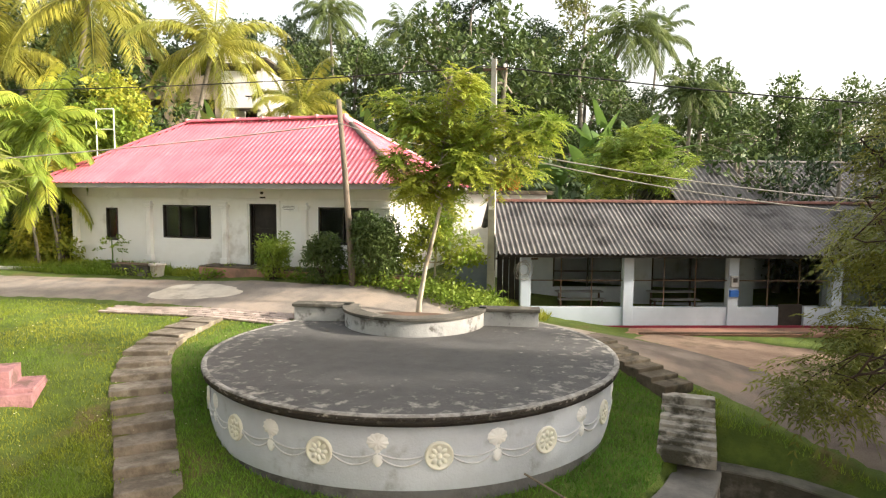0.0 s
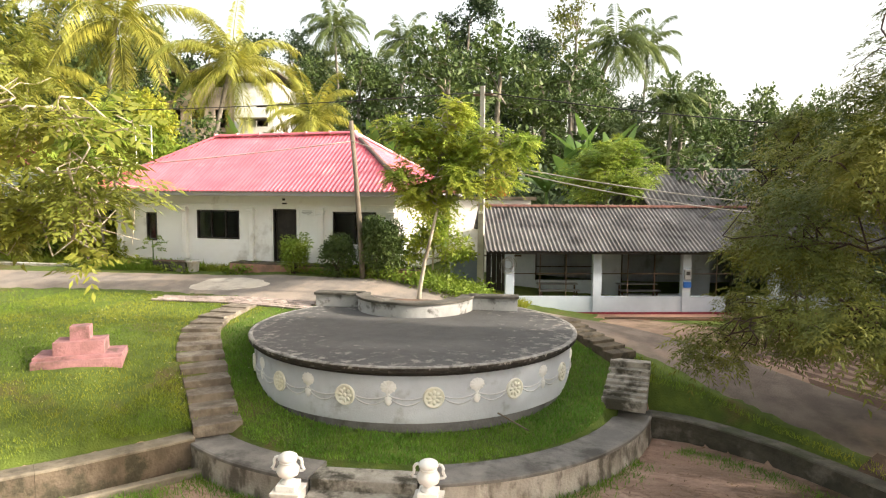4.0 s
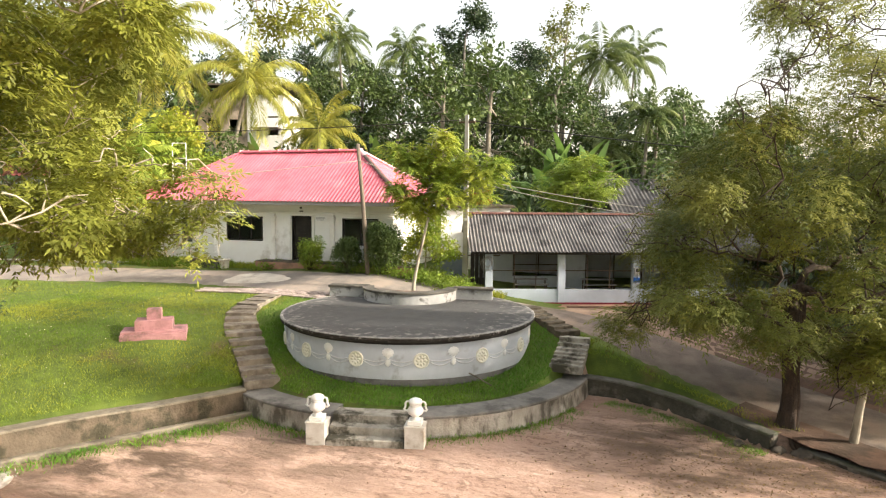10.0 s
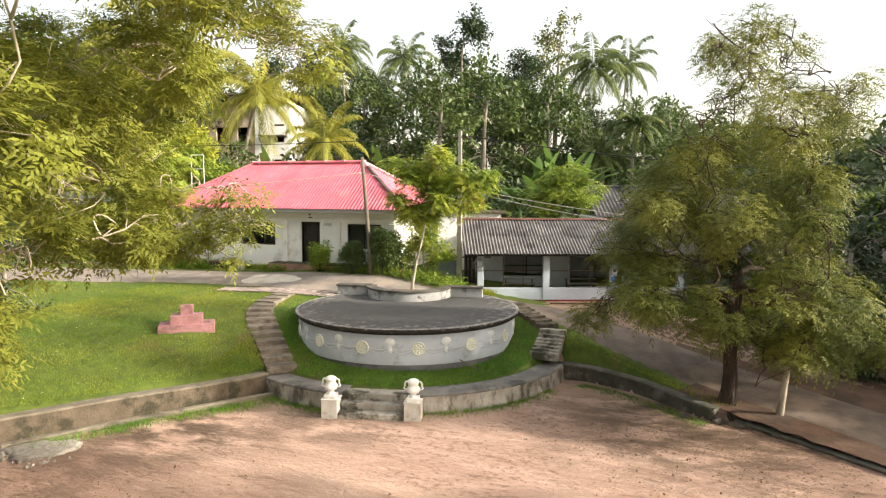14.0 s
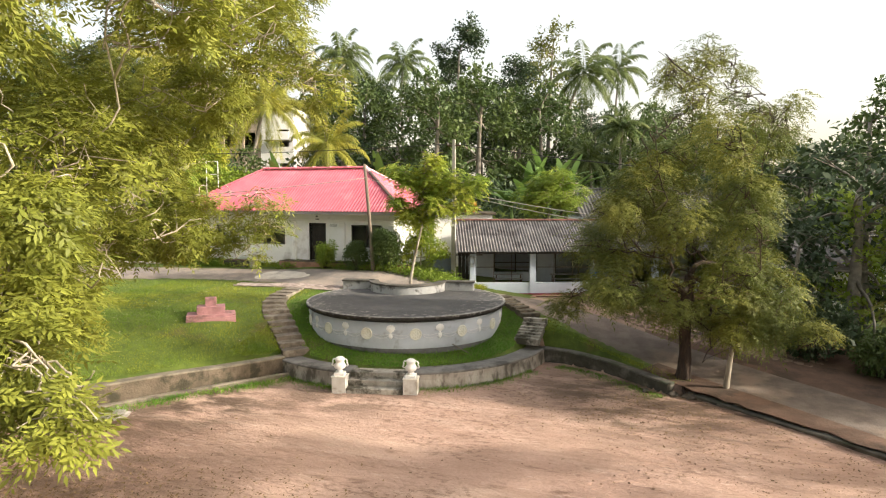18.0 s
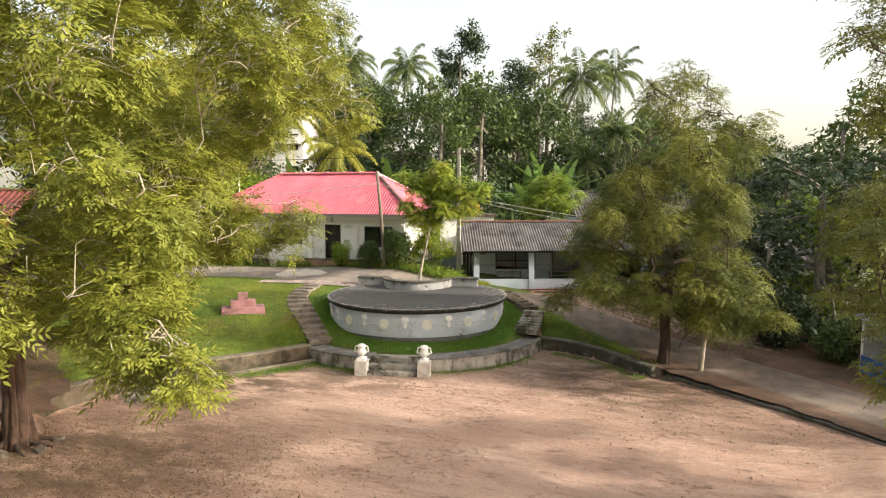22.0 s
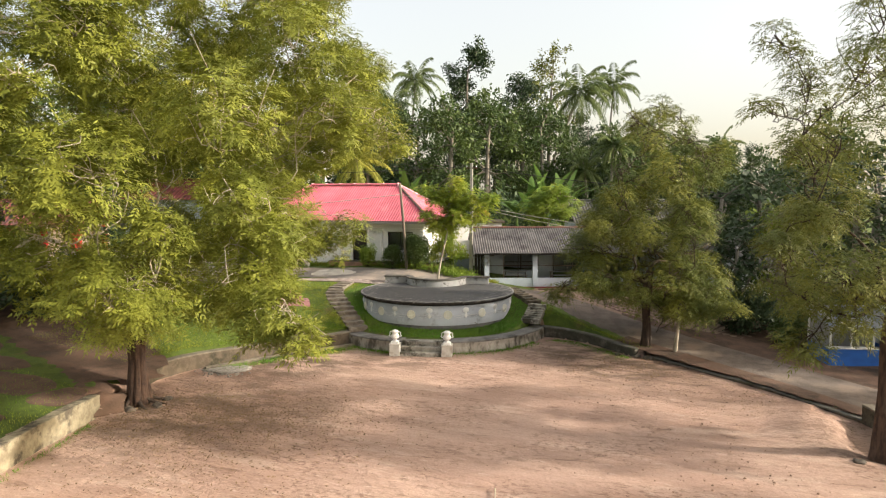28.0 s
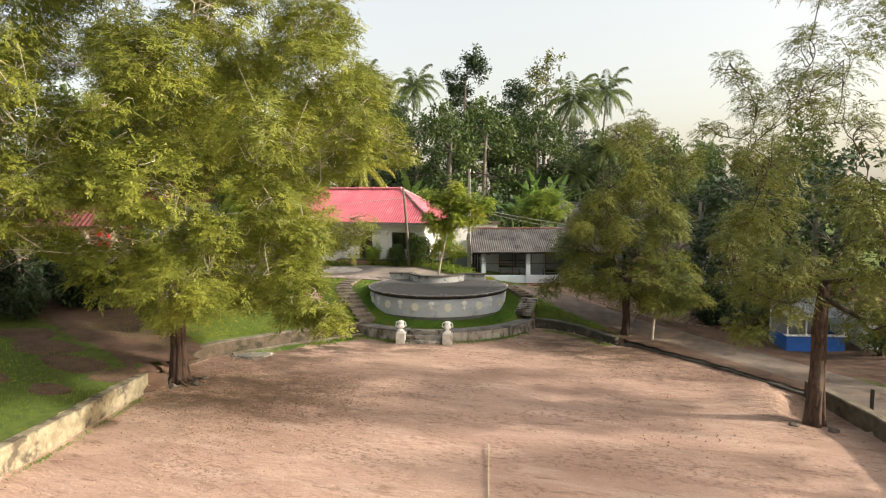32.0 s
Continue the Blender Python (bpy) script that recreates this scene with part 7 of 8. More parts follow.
for i, (x, y, r, m, lab) in enumerate(((-22.8, 16.7, (1.2, 0.9, 0.9), M_LEAF_YEL, "sprawling yellow-green shrub beside the road"), (-24.8, 16.4, (1.2, 0.9, 0.8), M_LEAF_LIGHT, "bright green shrub beside the road"), (-21.5, 16.5, (0.7, 0.5, 0.6), M_LEAF_YEL, "low yellow-green shrub at the house corner"),
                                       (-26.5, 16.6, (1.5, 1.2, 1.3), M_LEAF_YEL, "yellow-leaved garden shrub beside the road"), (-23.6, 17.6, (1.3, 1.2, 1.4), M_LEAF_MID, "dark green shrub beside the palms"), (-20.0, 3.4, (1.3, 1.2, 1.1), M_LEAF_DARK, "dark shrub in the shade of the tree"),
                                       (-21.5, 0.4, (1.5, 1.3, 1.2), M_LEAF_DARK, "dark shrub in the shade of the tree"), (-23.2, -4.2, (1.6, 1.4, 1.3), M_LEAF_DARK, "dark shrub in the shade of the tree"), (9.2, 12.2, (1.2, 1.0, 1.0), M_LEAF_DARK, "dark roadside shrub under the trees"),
                                       (11.0, 10.9, (0.9, 0.8, 0.8), M_LEAF_MID, "small green shrub beside the road"), (15.6, 8.2, (0.7, 0.6, 0.6), M_LEAF_MID, "small shrub beside the kiosk"))):
    shrub("shrub", (x, y, gz(x, y)), r, m, lab, 70 + i, 0.2, 200)


def areca(x, y, seed, crown_z, label="slender areca palm with yellow-green fronds beside the house"):
    z = gz(x, y)
    rng = random.Random(seed)
    coconut((x, y, z - 0.1), (x + rng.uniform(-0.5, 0.5), y + rng.uniform(-0.4, 0.4), crown_z), seed, M_LEAF_YEL if seed % 2 else M_LEAF_LIGHT, label, 11, 2.3, trunk_r=0.055, droop=1.1, name="areca_palm", group="areca palms", scale_leaf=1.25, steps=16)


for i, (x, y, z) in enumerate(((-21.9, 15.9, 6.3), (-21.4, 16.3, 5.6), (-22.5, 16.2, 7.0), (-22.9, 16.7, 6.0), (-21.7, 16.6, 7.6), (-23.6, 17.2, 7.8))):
    areca(x, y, 200 + i, z)


def papaya(x, y, h, seed):
    z = gz(x, y)
    root = empty("young_papaya", (x, y, z), 0, "young plant with spread lobed leaves by the house wall", "plant")
    rng = np.random.RandomState(seed)
    part("stem", tubes("stem", [([(0, 0, -0.05), (0.02, 0, h * 0.5), (0, 0, h)], [0.03, 0.025, 0.015])], 7), M_BANANA, root, smooth=True)
    for k in range(9):
        a = 2.4 * k
        e = np.array([math.cos(a), math.sin(a), 0.25]) * rng.uniform(0.3, 0.5)
        quads = sprays(rng, np.array([[0, 0, h - 0.06 * k]]) + 0.35 * e, e[None] * 3, 0.36, 5, 0.1, (0.5, 0.2), 0.1)
        part("leaf", mesh_quads("leaf", quads), M_LEAF_LIGHT, root)


papaya(-19.0, 16.2, 1.15, 5)


def trough():
    z = gz(-17.9, 15.95)
    t = empty("planting_trough", (-17.9, 16.0, z), 0, "long mossy concrete planting trough along the house wall", "planter")
    part("body", box((0, 0, 0.12), (1.5, 0.4, 0.42), 0.03), M_CONC_DARK, t)
    part("rim", box((0, 0, 0.335), (1.56, 0.46, 0.05), 0.015), M_CONC, t)
    part("soil", box((0, 0, 0.35), (1.3, 0.26, 0.06), 0.02), M_SOIL, t)
    b = empty("tub", (-16.88, 15.95, gz(-16.88, 15.95) - 0.02), 0, "round white-painted cement flower tub", "flower pot")
    part("body", lathe([(0.0, 0.0), (0.17, 0.0), (0.2, 0.08), (0.23, 0.36), (0.27, 0.38), (0.27, 0.44), (0.22, 0.44), (0.2, 0.38), (0.0, 0.38)], 22), M_PILLAR, b, smooth=True)


trough()


# ---- road details ----
def drape_disc(name, x, y, rx, ry, lift, m, label, cat, seed):
    rng = random.Random(seed)
    rings, seg = 7, 40
    wob = [1 + 0.1 * math.sin(3 * i / seg * 6.28 + seed) + rng.uniform(-0.05, 0.05) for i in range(seg)]
    verts, faces = [(x, y, gz(x, y) + lift)], []
    for r in range(1, rings + 1):
        for i in range(seg):
            a = 2 * math.pi * i / seg
            px, py = x + rx * r / rings * wob[i] * math.cos(a), y + ry * r / rings * wob[i] * math.sin(a)
            verts.append((px, py, (gz(px, py) if lift < 0.2 else 0) + lift - (0.03 if r == rings else 0)))
    for i in range(seg):
        faces.append((0, 1 + i, 1 + (i + 1) % seg))
        for r in range(rings - 1):
            a, b = 1 + r * seg + i, 1 + r * seg + (i + 1) % seg
            faces.append((a, a + seg, b + seg, b))
    return tagged(part(name, mesh_from(name, verts, faces), m, smooth=True), label, cat, kind="structure")


M_CEMENT = mat("pale_cement_patch", (0.60, 0.55, 0.47), (0.50, 0.45, 0.38), 2.0, (0.36, 0.32, 0.27), 1.2, 0.3, 0.92, 0.3, 25.0)
drape_disc("road_patch", -14.2, 14.45, 1.55, 0.85, 0.05, M_CEMENT, "pale cement repair patch on the asphalt", "road patch", 2)
polyline_wall("road_edge_kerb", [(-33, 12.7), (-27, 14.4), (-23.5, 15.1), (-20.6, 15.75)], 2.1, 2.62, 0.16, M_PILLAR, "low whitewashed kerb along the road", "kerb", seed=21, side=1, jitter=0.006)


def pavers():
    root = empty("paver_strip", (0, 0, 0), 0, "strip of pinkish interlocking concrete pavers at the road edge", "paving", kind="structure")
    me = bpy.data.meshes.new("paver")
    bm = box((0, 0, 0), (0.225, 0.13, 0.05), 0.008)
    bm.to_mesh(me)
    bm.free()
    me.materials.append(M_PAVER)
    rng = random.Random(9)
    p0, p1 = Vector((-15.2, 12.1, 0)), Vector((-9.9, 12.6, 0))
    d = (p1 - p0).normalized()
    s = Vector((-d.y, d.x, 0))
    n = int((p1 - p0).length / 0.24)
    for row in range(5):
        for i in range(n):
            p = p0 + d * (0.24 * i + 0.12 * (row % 2)) + s * (0.145 * row )
            ob = new("paver", me)
            ob.parent = root
            e = 0.1
            nx, ny = (gz(p.x + e, p.y) - gz(p.x - e, p.y)) / (2 * e), (gz(p.x, p.y + e) - gz(p.x, p.y - e)) / (2 * e)
            ob.matrix_basis = Matrix.Translation((p.x, p.y, gz(p.x, p.y) + 0.04 + rng.uniform(-0.004, 0.004))) @ Euler((math.atan(ny), -math.atan(nx), math.atan2(d.y, d.x) + rng.uniform(-0.03, 0.03))).to_matrix().to_4x4()


M_PAVER = mat("pink_paver", (0.40, 0.325, 0.285), (0.33, 0.265, 0.235), 3.0, (0.22, 0.18, 0.15), 2.0, 0.35, 0.9, 0.3, 30.0, rnd=0.2)


# ---- buildings behind and beside ----
def simple_roof(parent, x0, x1, y0, y1, ze, zr, m, wave, name="roof"):
    """A gabled roof of corrugated sheets along x, with a ridge of caps."""
    yr = (y0 + y1) / 2
    sl = math.hypot(yr - y0, zr - ze)
    ny, nz = -(zr - ze) / sl, (yr - y0) / sl
    roof = part(name, box(((x0 + x1) / 2, yr, zr - 0.1), (x1 - x0 - 0.1, 0.1, 0.1)), M_DARKWOOD, parent)
    n = max(2, round((x1 - x0) / 1.05))
    for i in range(n):
        a, b = x0 + (x1 - x0) * i / n, x0 + (x1 - x0) * (i + 1) / n + 0.02
        corrugated("roof_sheet", a, b, 0, sl, lambda q: 99, lambda x, v, h: (x, y0 + (yr - y0) * v / sl + ny * h, ze + (zr - ze) * v / sl + nz * h), m, roof, wave, 0.03)
        corrugated("roof_sheet", a, b, 0, sl, lambda q: 99, lambda x, v, h: (x, y1 - (yr - y0) * v / sl - ny * h, ze + (zr - ze) * v / sl + nz * h), m, roof, wave, 0.03)
    cap_run((x0, yr, zr + 0.03), (x1, yr, zr + 0.03), 0.6, 0.09, m, roof)
    return roof


def small_building(name, at, rz, L, D, H, label, wall_m, roof_m, rise, wins=(), over=0.5, wave=0.35, base=0.4, cat="building"):
    b = empty(name, at, rz, label, cat)
    ops = [(x, z, w, h) for x, z, w, h in wins]
    part("front_wall", wall_with_openings(0, L, -base, H, 0, 0.2, ops), wall_m, b)
    part("back_wall", box((L / 2, D, (H - base) / 2), (L, 0.2, H + base)), wall_m, b)
    for x in (0.1, L - 0.1):
        part("side_wall", box((x, D / 2 + 0.05, (H - base) / 2), (0.2, D - 0.32, H + base)), wall_m, b)
    part("inside_floor", box((L / 2, D / 2, -0.05), (L - 0.3, D - 0.3, 0.1)), M_FLOOR, b)
    part("inside_ceiling", box((L / 2, D / 2, H - 0.03), (L - 0.3, D - 0.3, 0.05)), M_FLOOR, b)
    for x, z, w, h in ops:
        framed_window(b, x, z, w, h, 0.06, 3 if w > 0.8 else 1)
    if rise:
        simple_roof(b, -over, L + over, -over, D + over, H + 0.02, H + rise, roof_m, wave)
    else:
        part("roof_slab", box((L / 2, D / 2, H + 0.07), (L + 2 * over, D + 2 * over, 0.14), 0.02), roof_m, b, "flat grey concrete roof slab")
    return b


fx, fy = view_point(0.4, 22.6)
small_building("flat_roofed_annexe", (fx, fy, 2.2), 18, 3.3, 3.0, 3.05, "small white flat-roofed annexe behind the long building", M_WALL, M_CONC, 0.0, over=0.2)
gx2, gy2 = view_point(9.7, 25.4)
small_building("rear_classroom", (gx2, gy2, 1.9), 20, 9.0, 5.0, 3.1, "rear classroom block with a grey corrugated roof and maroon fascia", M_INNER, M_GREYROOF, 1.75, wave=0.22)
small_building("white_quarters", (10.2, 18.6, 0.7), 15, 4.2, 3.6, 2.6, "small white building with a barred window under the trees", M_WALL, M_GREYROOF, 1.2, wins=((1.1, 1.45, 1.1, 1.0), (3.0, 1.4, 0.8, 1.0)))
small_building("red_roofed_house", (-36.5, 20.5, gz(-34, 21)), 8, 7.0, 5.0, 2.9, "dark house with a red tiled roof beyond the garden", M_INNER, M_REDROOF, 1.7, wins=((2.0, 1.5, 1.2, 1.1), (5.0, 1.5, 1.2, 1.1)))


def pavilion():
    z = gz(-31, 5.5)
    p = empty("red_pavilion", (-34.5, 4.5, z), 24, "open pavilion with red posts, cream parapet and dark red roof", "pavilion")
    L, D = 8.0, 4.0
    part("floor", box((L / 2, D / 2, 0.05), (L, D, 0.5), 0.02), M_PLINK, p)
    for x in (0.2, 2.1, 4.0, 5.9, 7.8):
        for y in (0.2, D - 0.2):
            part("post", box((x, y, 1.6), (0.26, 0.26, 2.7), 0.015), M_REDPAINT, p, "red painted post")
    for x in (1.15, 3.05, 4.95, 6.85):
        part("parapet", box((x, 0.2, 0.75), (1.6, 0.14, 0.5), 0.01), M_REDPAINT, p, "red painted parapet")
        part("parapet_cap", box((x, 0.2, 1.12), (1.62, 0.2, 0.24), 0.02), M_CREAMPAINT, p, "cream parapet cap")
    part("beam", box((L / 2, 0.2, 3.02), (L, 0.24, 0.2), 0.01), M_CREAMPAINT, p)
    part("back_wall", box((L / 2, D - 0.05, 1.6), (L, 0.1, 2.7)), M_CREAMPAINT, p)
    simple_roof(p, -0.6, L + 0.6, -0.7, D + 0.7, 3.1, 4.5, M_REDROOF, 0.3)


M_REDPAINT = mat("red_paint", (0.45, 0.035, 0.03), (0.36, 0.03, 0.027), 3.0, rough=0.7, bump=0.1)
M_CREAMPAINT = mat("cream_paint", (0.75, 0.66, 0.50), (0.68, 0.58, 0.44), 2.0, rough=0.8, bump=0.1)
pavilion()
for i, (x, y, rx, ry) in enumerate(((-14.9, -6.1, 1.5, 0.8), (-17.4, -5.2, 1.6, 0.9), (-13.4, -8.4, 0.8, 0.5), (-16.2, -8.6, 1.0, 0.6), (-12.9, -6.2, 0.7, 0.9), (-19.6, -4.2, 1.4, 0.8))):
    drape_disc("worn_patch", x, y, rx, ry, 0.035, M_SOIL, "worn patch of bare reddish earth in the grass", "earth", 30 + i)
pavers()


def hillside_block():
    """The unfinished three-storey block that shows above the house roof."""
    x, y = view_point(-23.5, 50)
    z = gz(x, y)
    b = empty("hillside_block", (x, y, z), 16, "pale three-storey building with dark openings on the hillside", "building")
    L, D, H = 9.6, 7.0, 15.4 - z
    f = [6.2 - 1.2, 9.2 - 1.2, 12.3 - 1.2]
    ops = [(xx, zz + 6.8 - z, 1.15, 1.5) for zz in (1.6, 4.9, 8.2) for xx in (1.2, 3.2, 5.2)]
    part("brick_wall", wall_with_openings(0, 6.3, -0.5, H, 0, 0.25, ops), M_OLDWALL, b, "weathered unplastered brick wall")
    part("white_wall", wall_with_openings(6.3, L, -0.5, H - 0.8, -0.05, 0.25, [(8.6, zz + 7.0 - z, 1.0, 1.7) for zz in (1.6, 4.9, 8.2)]), M_WALL, b, "white plastered bay")
    part("side_wall", box((L - 0.12, D / 2 + 0.2, H / 2 - 0.5), (0.24, D - 0.2, H)), M_WALL, b)
    part("side_wall", box((0.12, D / 2 + 0.2, H / 2 - 0.4), (0.24, D - 0.2, H)), M_OLDWALL, b)
    part("back_wall", box((L / 2, D + 0.2, H / 2 - 0.4), (L, 0.2, H)), M_OLDWALL, b)
    part("roof_slab", box((L / 2, D / 2, H + 0.08), (L + 0.8, D + 0.8, 0.18), 0.02), M_CONC, b)
    for k in range(1, 4):
        part("floor_slab", box((L / 2, D / 2 - 0.05, H * k / 4), (L - 0.3, D - 0.3, 0.2)), M_CONC, b)
    for zz in (5.6, 8.9):
        part("balcony", box((8.2, -0.6, zz + 6.0 - z), (2.4, 1.2, 0.14), 0.02), M_CONC, b, "small concrete balcony")
        part("balcony_parapet", box((8.2, -1.15, zz + 6.45 - z), (2.4, 0.1, 0.8), 0.01), M_WALL, b)
    for xx, zz, w, h in ops:
        part("window_frame", box((xx, 0.2, zz), (w, 0.06, 0.07)), M_DARKWOOD, b)
    return b


M_OLDWALL = mat("old_brick_plaster", (0.44, 0.36, 0.28), (0.33, 0.27, 0.21), 2.0, (0.22, 0.18, 0.14), 0.8, 0.4, 0.93, 0.5, 12.0)
hillside_block()


def booth():
    b = empty("kiosk", (11.85, 8.2, gz(12.5, 8.5) - 0.02), 14, "small kiosk with blue panels, white posts and a striped awning", "kiosk")
    L, D = 2.6, 1.8
    part("front_panel", box((L / 2, 0, 0.38), (L, 0.06, 0.76), 0.01), M_BLUE, b, "bright blue front panel")
    for x in (0.03, L - 0.03):
        part("side_panel", box((x, D / 2 + 0.02, 0.38), (0.05, D - 0.05, 0.76), 0.01), M_BLUE, b)
    part("counter", box((L / 2, 0.06, 0.79), (L + 0.1, 0.34, 0.05), 0.01), M_WHITE, b)
    for x in (0.04, L / 3, 2 * L / 3, L - 0.04):
        part("post", box((x, 0, 1.32), (0.06, 0.06, 1.05), 0.008), M_WHITE, b, "white timber post")
    for x in (0.04, L - 0.04):
        part("post", box((x, D, 1.0), (0.06, 0.06, 2.0), 0.008), M_WHITE, b)
    part("back_panel", box((L / 2, D, 0.95), (L - 0.15, 0.05, 1.9)), M_FASCIA, b)
    part("shelf", box((L / 2, D - 0.25, 1.2), (L - 0.3, 0.35, 0.04)), M_FASCIA, b)
    for i in range(9):
        x0 = -0.25 + (L + 0.5) * i / 9
        bm = bmesh.new()
        w = (L + 0.5) / 9 - 0.006
        vs = [bm.verts.new(p) for p in ((x0, -0.6, 1.75), (x0 + w, -0.6, 1.75), (x0 + w, D + 0.2, 2.25), (x0, D + 0.2, 2.25))]
        f = bm.faces.new(vs)
        bmesh.ops.solidify(bm, geom=[f], thickness=0.03)
        part("awning_strip", bm, M_AWN if i % 2 else M_BLUEGREY, b, "blue-grey and white awning strip")


M_BAMBOO = mat("pale_bamboo", (0.62, 0.52, 0.38), (0.52, 0.43, 0.30), 4.0, rough=0.7)
M_BLUEGREY = mat("blue_grey_sheet", (0.24, 0.28, 0.36), (0.19, 0.23, 0.30), 2.0, rough=0.6)
M_AWN = mat("faded_awning", (0.42, 0.44, 0.48), (0.34, 0.36, 0.40), 2.0, rough=0.7)
booth()
small_building("brown_roofed_shop", (15.2, 9.2, 0.1), 10, 4.6, 3.2, 2.1, "low grey shop with a brown sheet roof beside the road", M_INNER, M_TILECAP, 1.0, wins=((1.2, 1.1, 1.2, 1.0), (3.3, 1.1, 1.2, 1.0)), over=0.7)


# ---- loose things ----
def rock(x, y, r, seed, z=None, m=None, name="boulder", label="grey weathered boulder at the tree foot", flat=0.7):
    rng = random.Random(seed)
    bm = bmesh.new()
    bmesh.ops.create_icosphere(bm, subdivisions=3, radius=1.0)
    off = Vector((rng.uniform(0, 50), rng.uniform(0, 50), rng.uniform(0, 50)))
    sx, sy = rng.uniform(0.8, 1.25), rng.uniform(0.8, 1.2)
    for v in bm.verts:
        k = 1 + 0.5 * noise.noise(v.co * 1.4 + off) + 0.16 * noise.noise(v.co * 4 + off)
        v.co = Vector((v.co.x * r * k * sx, v.co.y * r * k * sy, v.co.z * r * k * flat))
    ob = part(name, bm, m or M_STONE, smooth=True)
    ob.location = (x, y, (z if z is not None else 0) + r * flat * 0.2)
    return tagged(ob, label, "rock", "boulders at the tree feet")


for i, (x, y, r) in enumerate(((4.35, 7.85, 0.14), (4.85, 7.75, 0.2), (5.7, 7.2, 0.13), (6.1, 7.3, 0.11), (-11.55, -4.75, 0.2), (-11.95, -5.1, 0.17), (-11.0, -4.1, 0.18), (-12.6, -5.0, 0.24), (10.2, -2.0, 0.16), (11.3, -2.1, 0.14), (-11.2, -3.4, 0.15), (3.5, 8.0, 0.13))):
    rock(x, y, r, 300 + i, z=0.0)


def roots(x, y, n, seed, R):
    rng = np.random.RandomState(seed)
    runs = []
    for k in range(n):
        a = 2 * math.pi * k / n + rng.uniform(-0.3, 0.3)
        L = R * rng.uniform(0.7, 1.4)
        pts = [(x + math.cos(a + 0.25 * t) * (0.2 + L * t), y + math.sin(a + 0.25 * t) * (0.2 + L * t), 0.28 * (1 - t) ** 2 + 0.02 - 0.06 * t) for t in (0, 0.25, 0.5, 0.75, 1)]
        runs.append((pts, [0.09, 0.07, 0.05, 0.035, 0.015]))
    return runs


for x, y, n, seed, R, lab in ((-12.0, -4.0, 8, 3, 0.95, "gnarled surface roots of the spreading tree"), (4.65, 8.6, 7, 4, 0.8, "surface roots of the feathery tree")):
    spread_root = empty("root_spread", (0, 0, 0), 0, lab, "roots")
    for run in roots(x, y, n, seed, R):
        part("root", tubes("root", [run], 7), M_BARK, spread_root, smooth=True)


def scatter_stones(name, centre, spreadr, count, rmin, rmax, m, label, seed, flat=0.6, square=None):
    """Many small stones in one mesh."""
    rng = np.random.RandomState(seed)
    base = bmesh.new()
    bmesh.ops.create_cone(base, cap_ends=True, cap_tris=True, segments=5, radius1=1.0, radius2=0.45, depth=1.6)
    bmesh.ops.triangulate(base, faces=base.faces[:])
    bv = np.array([v.co[:] for v in base.verts])
    bf = np.array([[v.index for v in f.verts] for f in base.faces])
    base.free()
    V, F = [], []
    k = 0
    while k < count:
        if square:
            x, y = rng.uniform(square[0], square[1]), rng.uniform(square[2], square[3])
            if field_distance(np.array([x]), np.array([y]))[0] > -0.3:
                continue
        else:
            x, y = rng.normal(centre[0], spreadr[0]), rng.normal(centre[1], spreadr[1])
        r = rmin + (rmax - rmin) * rng.rand() ** 3
        v = bv * (1 + rng.uniform(-0.25, 0.25, (len(bv), 1))) * r * np.array([rng.uniform(0.8, 1.3), rng.uniform(0.8, 1.2), flat]) + np.array([x, y, r * flat * 0.35 + 0.015])
        F.append(bf + len(bv) * k)
        V.append(v)
        k += 1
    me = mesh_from(name, np.concatenate(V), np.concatenate(F))
    return tagged(part(name, me, m), label, "stones", kind="stuff")


M_CLOD = mat("clay_clod", (0.22, 0.14, 0.10), (0.34, 0.22, 0.155), 3.0, rough=0.95, island=0.3)
M_LITTER = mat("dry_leaf_litter", (0.15, 0.095, 0.05), (0.22, 0.15, 0.07), 3.0, rough=0.95, island=0.45)
scatter_stones("field_pebbles", None, None, 1000, 0.006, 0.03, M_CLOD, "scattered clay clods and pebbles on the field", 8, square=(-12, 12.5, -31, 10.5))
scatter_stones("dug_clods", (4.4, 2.8), (2.2, 1.9), 600, 0.008, 0.034, M_CLOD, "loose clods of dug earth on the field", 9)
scatter_stones("dug_clods", (6.6, -3.0), (2.2, 1.8), 450, 0.008, 0.034, M_CLOD, "loose clods of dug earth on the field", 10)
scatter_stones("gravel_heap", (-11.7, 0.45), (0.42, 0.36), 1100, 0.015, 0.06, M_GRAVEL, "low heap of pale gravel by the wall", 11)


def litter(name, spots, seed, size):
    rng = np.random.RandomState(seed)
    P = np.concatenate([np.c_[rng.normal(x, sx, n), rng.normal(y, sy, n)] for x, y, sx, sy, n in spots])
    fd = field_distance(P[:, 0], P[:, 1])
    P = P[(fd < -0.1)]
    P3 = np.c_[P, np.full(len(P), 0.03)]
    d = unit(np.c_[rng.normal(0, 1, (len(P), 2)), rng.normal(0, 0.15, len(P))])
    w = unit(np.cross(d, np.array([0, 0, 1.0]) + rng.normal(0, 0.25, (len(P), 3))))
    L = size * rng.uniform(0.5, 1.3, (len(P), 1))
    q = np.stack([P3, P3 + d * L * 0.5 + w * L * 0.22, P3 + d * L + [0, 0, 0.01], P3 + d * L * 0.5 - w * L * 0.22], 1)
    tagged(part(name, mesh_quads(name, q), M_LITTER), "fallen dry leaves on the clay", "leaf litter", kind="stuff")


